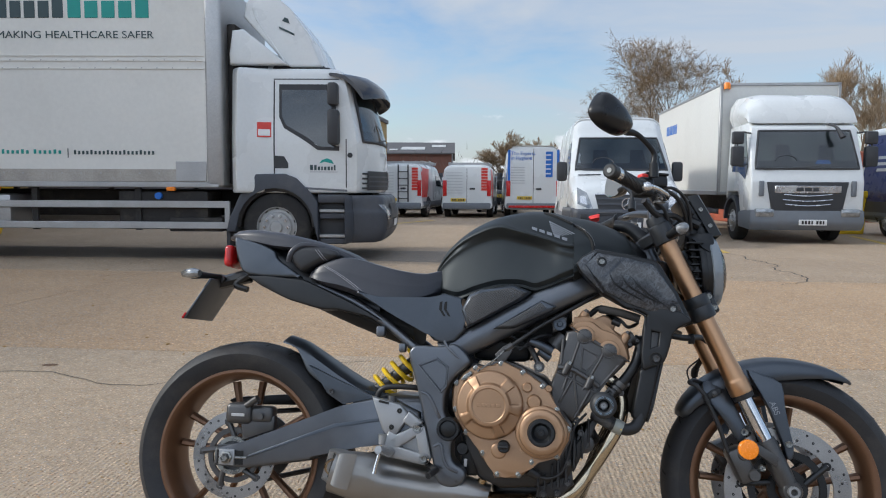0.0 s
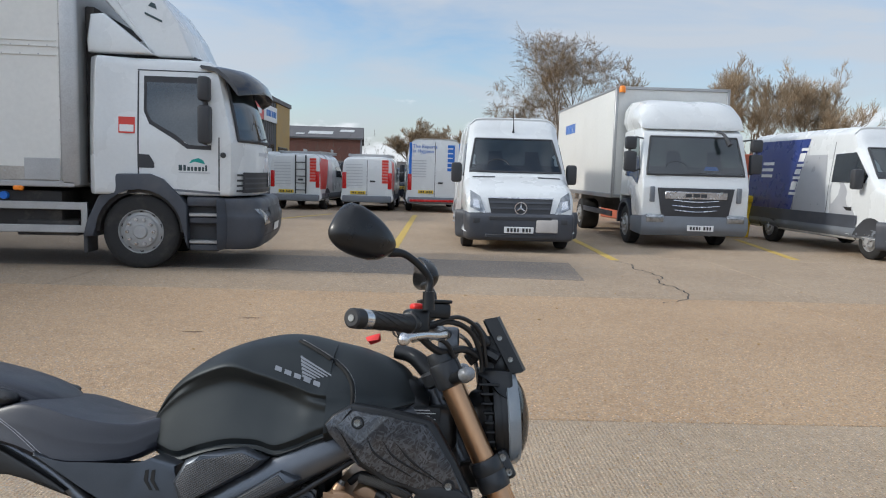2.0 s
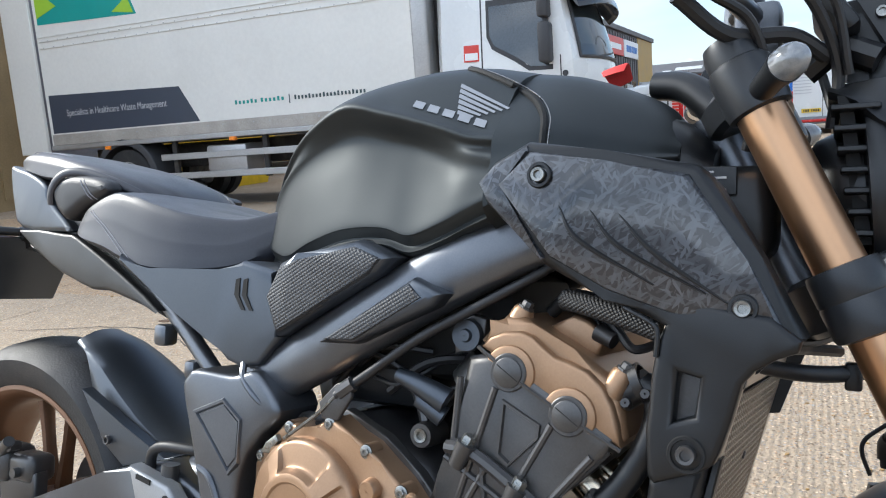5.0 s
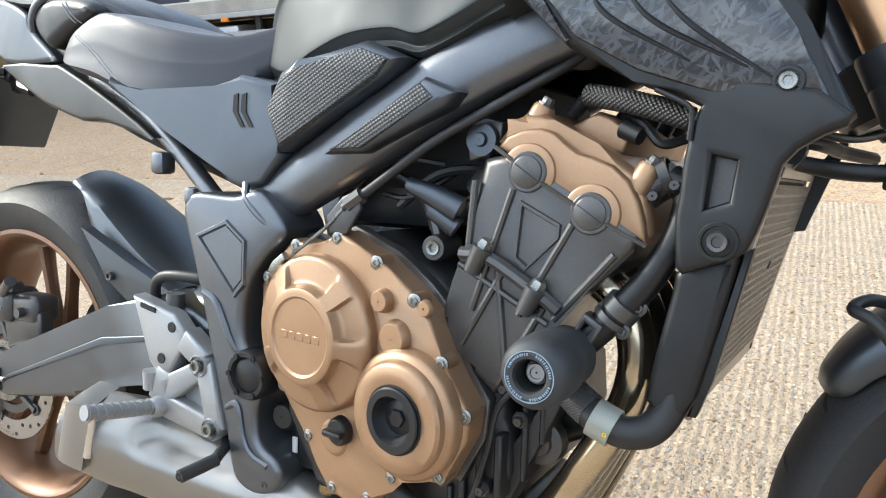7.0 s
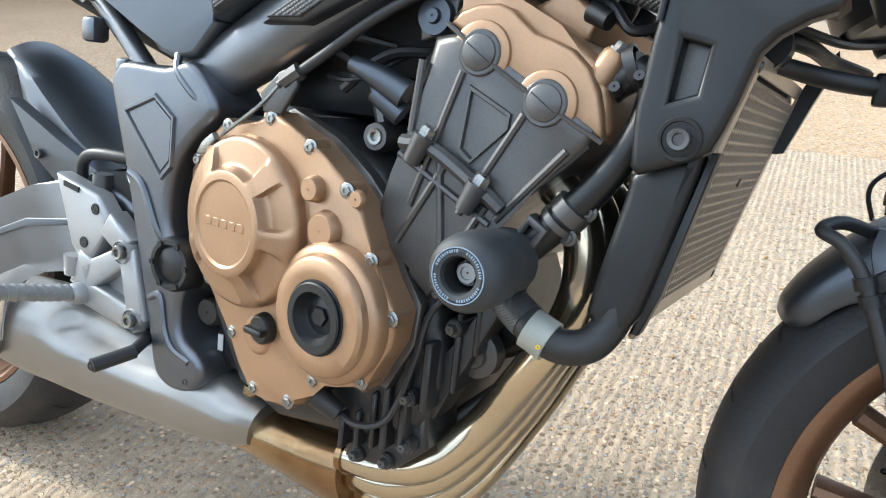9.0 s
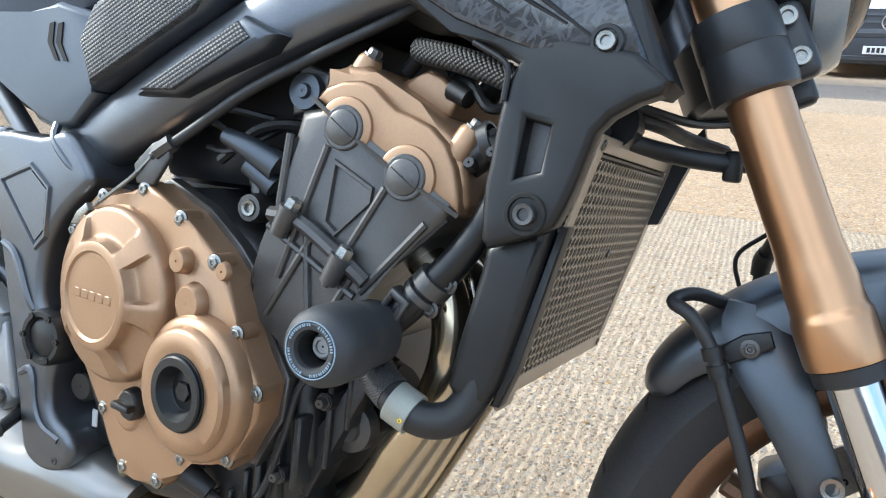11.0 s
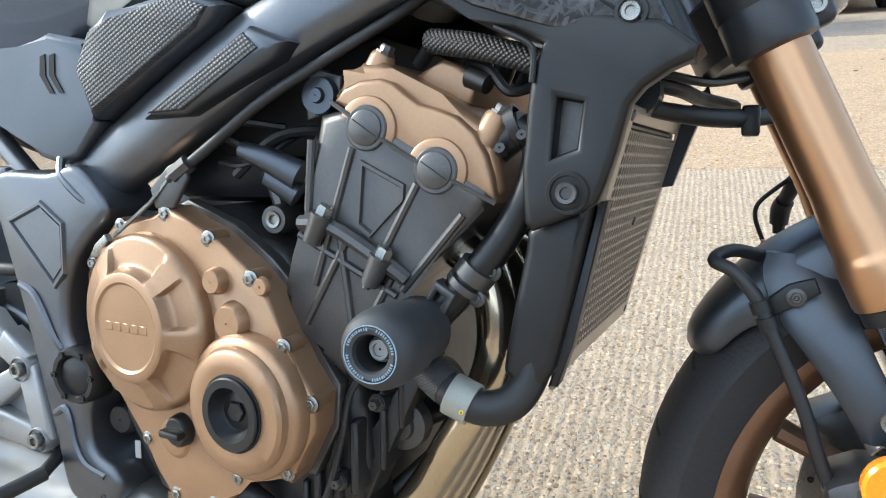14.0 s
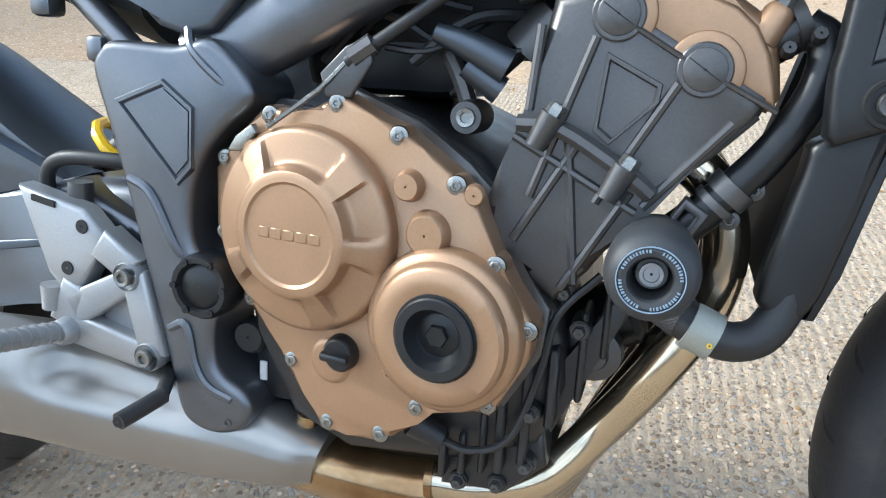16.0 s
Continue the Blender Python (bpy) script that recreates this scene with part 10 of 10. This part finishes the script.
# handlebar, grips, levers, mirrors, set where they stand
bar = P("handlebar", tube([(1.105, -0.22, 1.052), (1.135, -0.13, 1.052), (1.165, -0.05, 1.035), (1.17, 0.0, 1.033), (1.158, 0.06, 1.035), (1.12, 0.14, 1.05), (1.085, 0.22, 1.05), (1.03, 0.38, 1.045)], 0.011, 12, 6), frame_black, "black tapered handlebar")
for y in (-0.04, 0.04):
    P("bar_clamp", box(1.145, 1.19, y - 0.018, y + 0.018, 0.985, 1.052, 0.008), frame_black, "", bar)
for s, p0, p1 in ((-1, (1.095, -0.225, 1.052), (1.028, -0.345, 1.055)), (1, (1.083, 0.225, 1.050), (1.035, 0.36, 1.046))):
    a, b = Vector(p0), Vector(p1)
    d = (b - a).normalized()
    grip = P("grip", tube([tuple(a.lerp(b, t)) for t in (-0.02, 0.05, 0.1, 0.5, 0.93, 1.0)], [0.022, 0.022, 0.0178, 0.0165, 0.0168, 0.0175], 20, 3), hose_black, "black rubber grip")
    bm = None
    up = d.cross(Vector((0, 0, 1))).normalized()
    for k in range(7):
        for j in range(10):
            ang = 2 * math.pi * j / 10 + (k % 2) * 0.3
            c = a.lerp(b, 0.16 + 0.115 * k) + (up * math.cos(ang) + d.cross(up) * math.sin(ang)) * 0.0168
            e = a.lerp(b, 0.16 + 0.115 * k + 0.09) + (up * math.cos(ang + 0.35) + d.cross(up) * math.sin(ang + 0.35)) * 0.0168
            bm = tube([tuple(c), tuple(e)], 0.0011, 4, 1, bm, False)
    P("grip_rib", bm, hose_black, "", grip)
    cap_end = P("bar_end", tube([tuple(b), tuple(b + d * 0.018), tuple(b + d * 0.022)], [0.0178, 0.0178, 0.0175], 22, smooth=False), lever_alloy, "silver bar end", grip)
    P("bar_end_ring", tube([tuple(b + d * 0.021), tuple(b + d * 0.043), tuple(b + d * 0.046)], [0.0182, 0.0178, 0.014], 22, smooth=False), hose_black, "", cap_end)
    P("bar_end_screw", tube([tuple(b + d * 0.0455), tuple(b + d * 0.0475)], 0.0062, 12, smooth=False), zinc, "", cap_end)
sw = P("switch_box", box(-0.022, 0.022, -0.024, 0.024, -0.024, 0.026, 0.010, 3), plastic, "black switch box", m=pose(1.105, -0.195, 1.056, 0, 0, 28))
P("kill_switch", box(-0.011, 0.011, -0.012, 0.012, 0.024, 0.037, 0.005, 3), red_plastic, "red stop switch", sw)
P("starter_button", box(-0.026, -0.02, -0.008, 0.008, -0.012, 0.004, 0.002), red_plastic, "", sw)
mc = P("master_cylinder", box(-0.026, 0.034, -0.020, 0.020, -0.012, 0.018, 0.006), plastic, "black brake fluid reservoir", m=pose(1.135, -0.155, 1.078, 0, 0, 20))
P("reservoir_lid", box(-0.028, 0.036, -0.022, 0.022, 0.018, 0.025, 0.003), plastic, "", mc)
lev = P("brake_lever", tube([(1.150, -0.165, 1.036), (1.160, -0.200, 1.032), (1.150, -0.245, 1.030), (1.128, -0.295, 1.030), (1.106, -0.340, 1.026), (1.096, -0.356, 1.023)], [0.010, 0.0105, 0.0075, 0.0066, 0.0070, 0.0078], 14, 6, flat=1.15), lever_alloy, "polished alloy brake lever")
b = bmesh.new()
bmesh.ops.create_uvsphere(b, u_segments=18, v_segments=12, radius=0.0118)
P("lever_ball", move(b, Matrix.Translation((1.095, -0.361, 1.022))), lever_alloy, "", lev)
P("lever_pivot", lathe([(0.001, 0.014), (0.007, 0.014), (0.008, 0.01), (0.012, 0.008), (0.012, -0.014)], 16, Matrix.Translation((1.152, -0.172, 1.036))), cast_alu, "", lev)
P("clutch_lever", tube([(1.12, 0.16, 1.036), (1.118, 0.22, 1.028), (1.085, 0.31, 1.026), (1.065, 0.36, 1.022)], [0.010, 0.008, 0.0075, 0.009], 12, 5), cast_alu, "polished alloy clutch lever")
for s, base, bend, head in ((-1, (1.130, -0.215, 1.080), (1.128, -0.222, 1.145), (1.055, -0.272, 1.185)), (1, (1.118, 0.215, 1.078), (1.122, 0.24, 1.135), (1.092, 0.32, 1.165))):
    mir = P("mirror", tube([base, tuple(Vector(base).lerp(Vector(bend), 0.5)), bend, tuple(Vector(bend).lerp(Vector(head), 0.55) + Vector((0, 0, 0.014))), head], [0.0075, 0.0075, 0.0072, 0.0072, 0.0105], 12, 7), plastic, "black mirror on a curved stem")
    P("stem_boot", tube([base, tuple(Vector(base) + (Vector(bend) - Vector(base)) * 0.55)], [0.0125, 0.0115], 14, smooth=False), plastic, "", mir)
    c = Vector((1.008, -0.321, 1.206)) if s < 0 else Vector((1.080, 0.400, 1.200))
    # the shell: a rounded lopsided pentagon, its glass turned to the rider
    fwd = (Vector((0.71, -0.70, 0)) if s < 0 else Vector((0.93, 0.36, 0))).normalized()
    side = Vector((-0.62, -0.63, 0.47)) if s < 0 else Vector((-0.34, 0.86, 0.38))
    side = (side - fwd * side.dot(fwd)).normalized()
    up = fwd.cross(side) * -s
    outline = [(-0.069, -0.022), (-0.046, 0.022), (0.016, 0.046), (0.058, 0.042), (0.068, 0.012), (0.053, -0.037), (-0.018, -0.044)]
    shell = []
    for k, dep in ((0.35, 0.040), (0.80, 0.030), (0.98, 0.012), (1.0, 0.0), (0.95, -0.003)):
        shell.append([tuple(c + side * (u * k) + up * (v * k) + fwd * dep) for u, v in outline])
    P("mirror_shell", loft(shell, 3, 4), mirror_black, "", mir)
    P("mirror_glass", loft([[tuple(c + side * (u * 0.93) + up * (v * 0.93) + fwd * dep) for u, v in outline] for dep in (-0.0005, -0.0045)], 1, 4), mirror_face, "mirror glass", mir)
for pts_c, rad in (([(1.12, -0.17, 1.045), (1.17, -0.14, 1.06), (1.215, -0.09, 1.04), (1.24, -0.05, 0.98), (1.235, -0.04, 0.92)], 0.0058), ([(1.13, -0.175, 1.052), (1.19, -0.13, 1.07), (1.235, -0.08, 1.04), (1.25, -0.05, 0.97)], 0.0045),
                   ([(1.14, -0.15, 1.03), (1.17, -0.12, 1.01), (1.18, -0.09, 0.96), (1.16, -0.06, 0.90)], 0.005), ([(1.11, -0.16, 1.03), (1.15, -0.12, 1.0), (1.20, -0.08, 1.005), (1.23, -0.05, 0.99)], 0.008),
                   ([(1.09, 0.17, 1.045), (1.15, 0.12, 1.05), (1.21, 0.06, 1.02), (1.235, 0.03, 0.95)], 0.005)):
    P("control_cable", tube(pts_c, rad, 9, 7), hose_black, "black control cable")
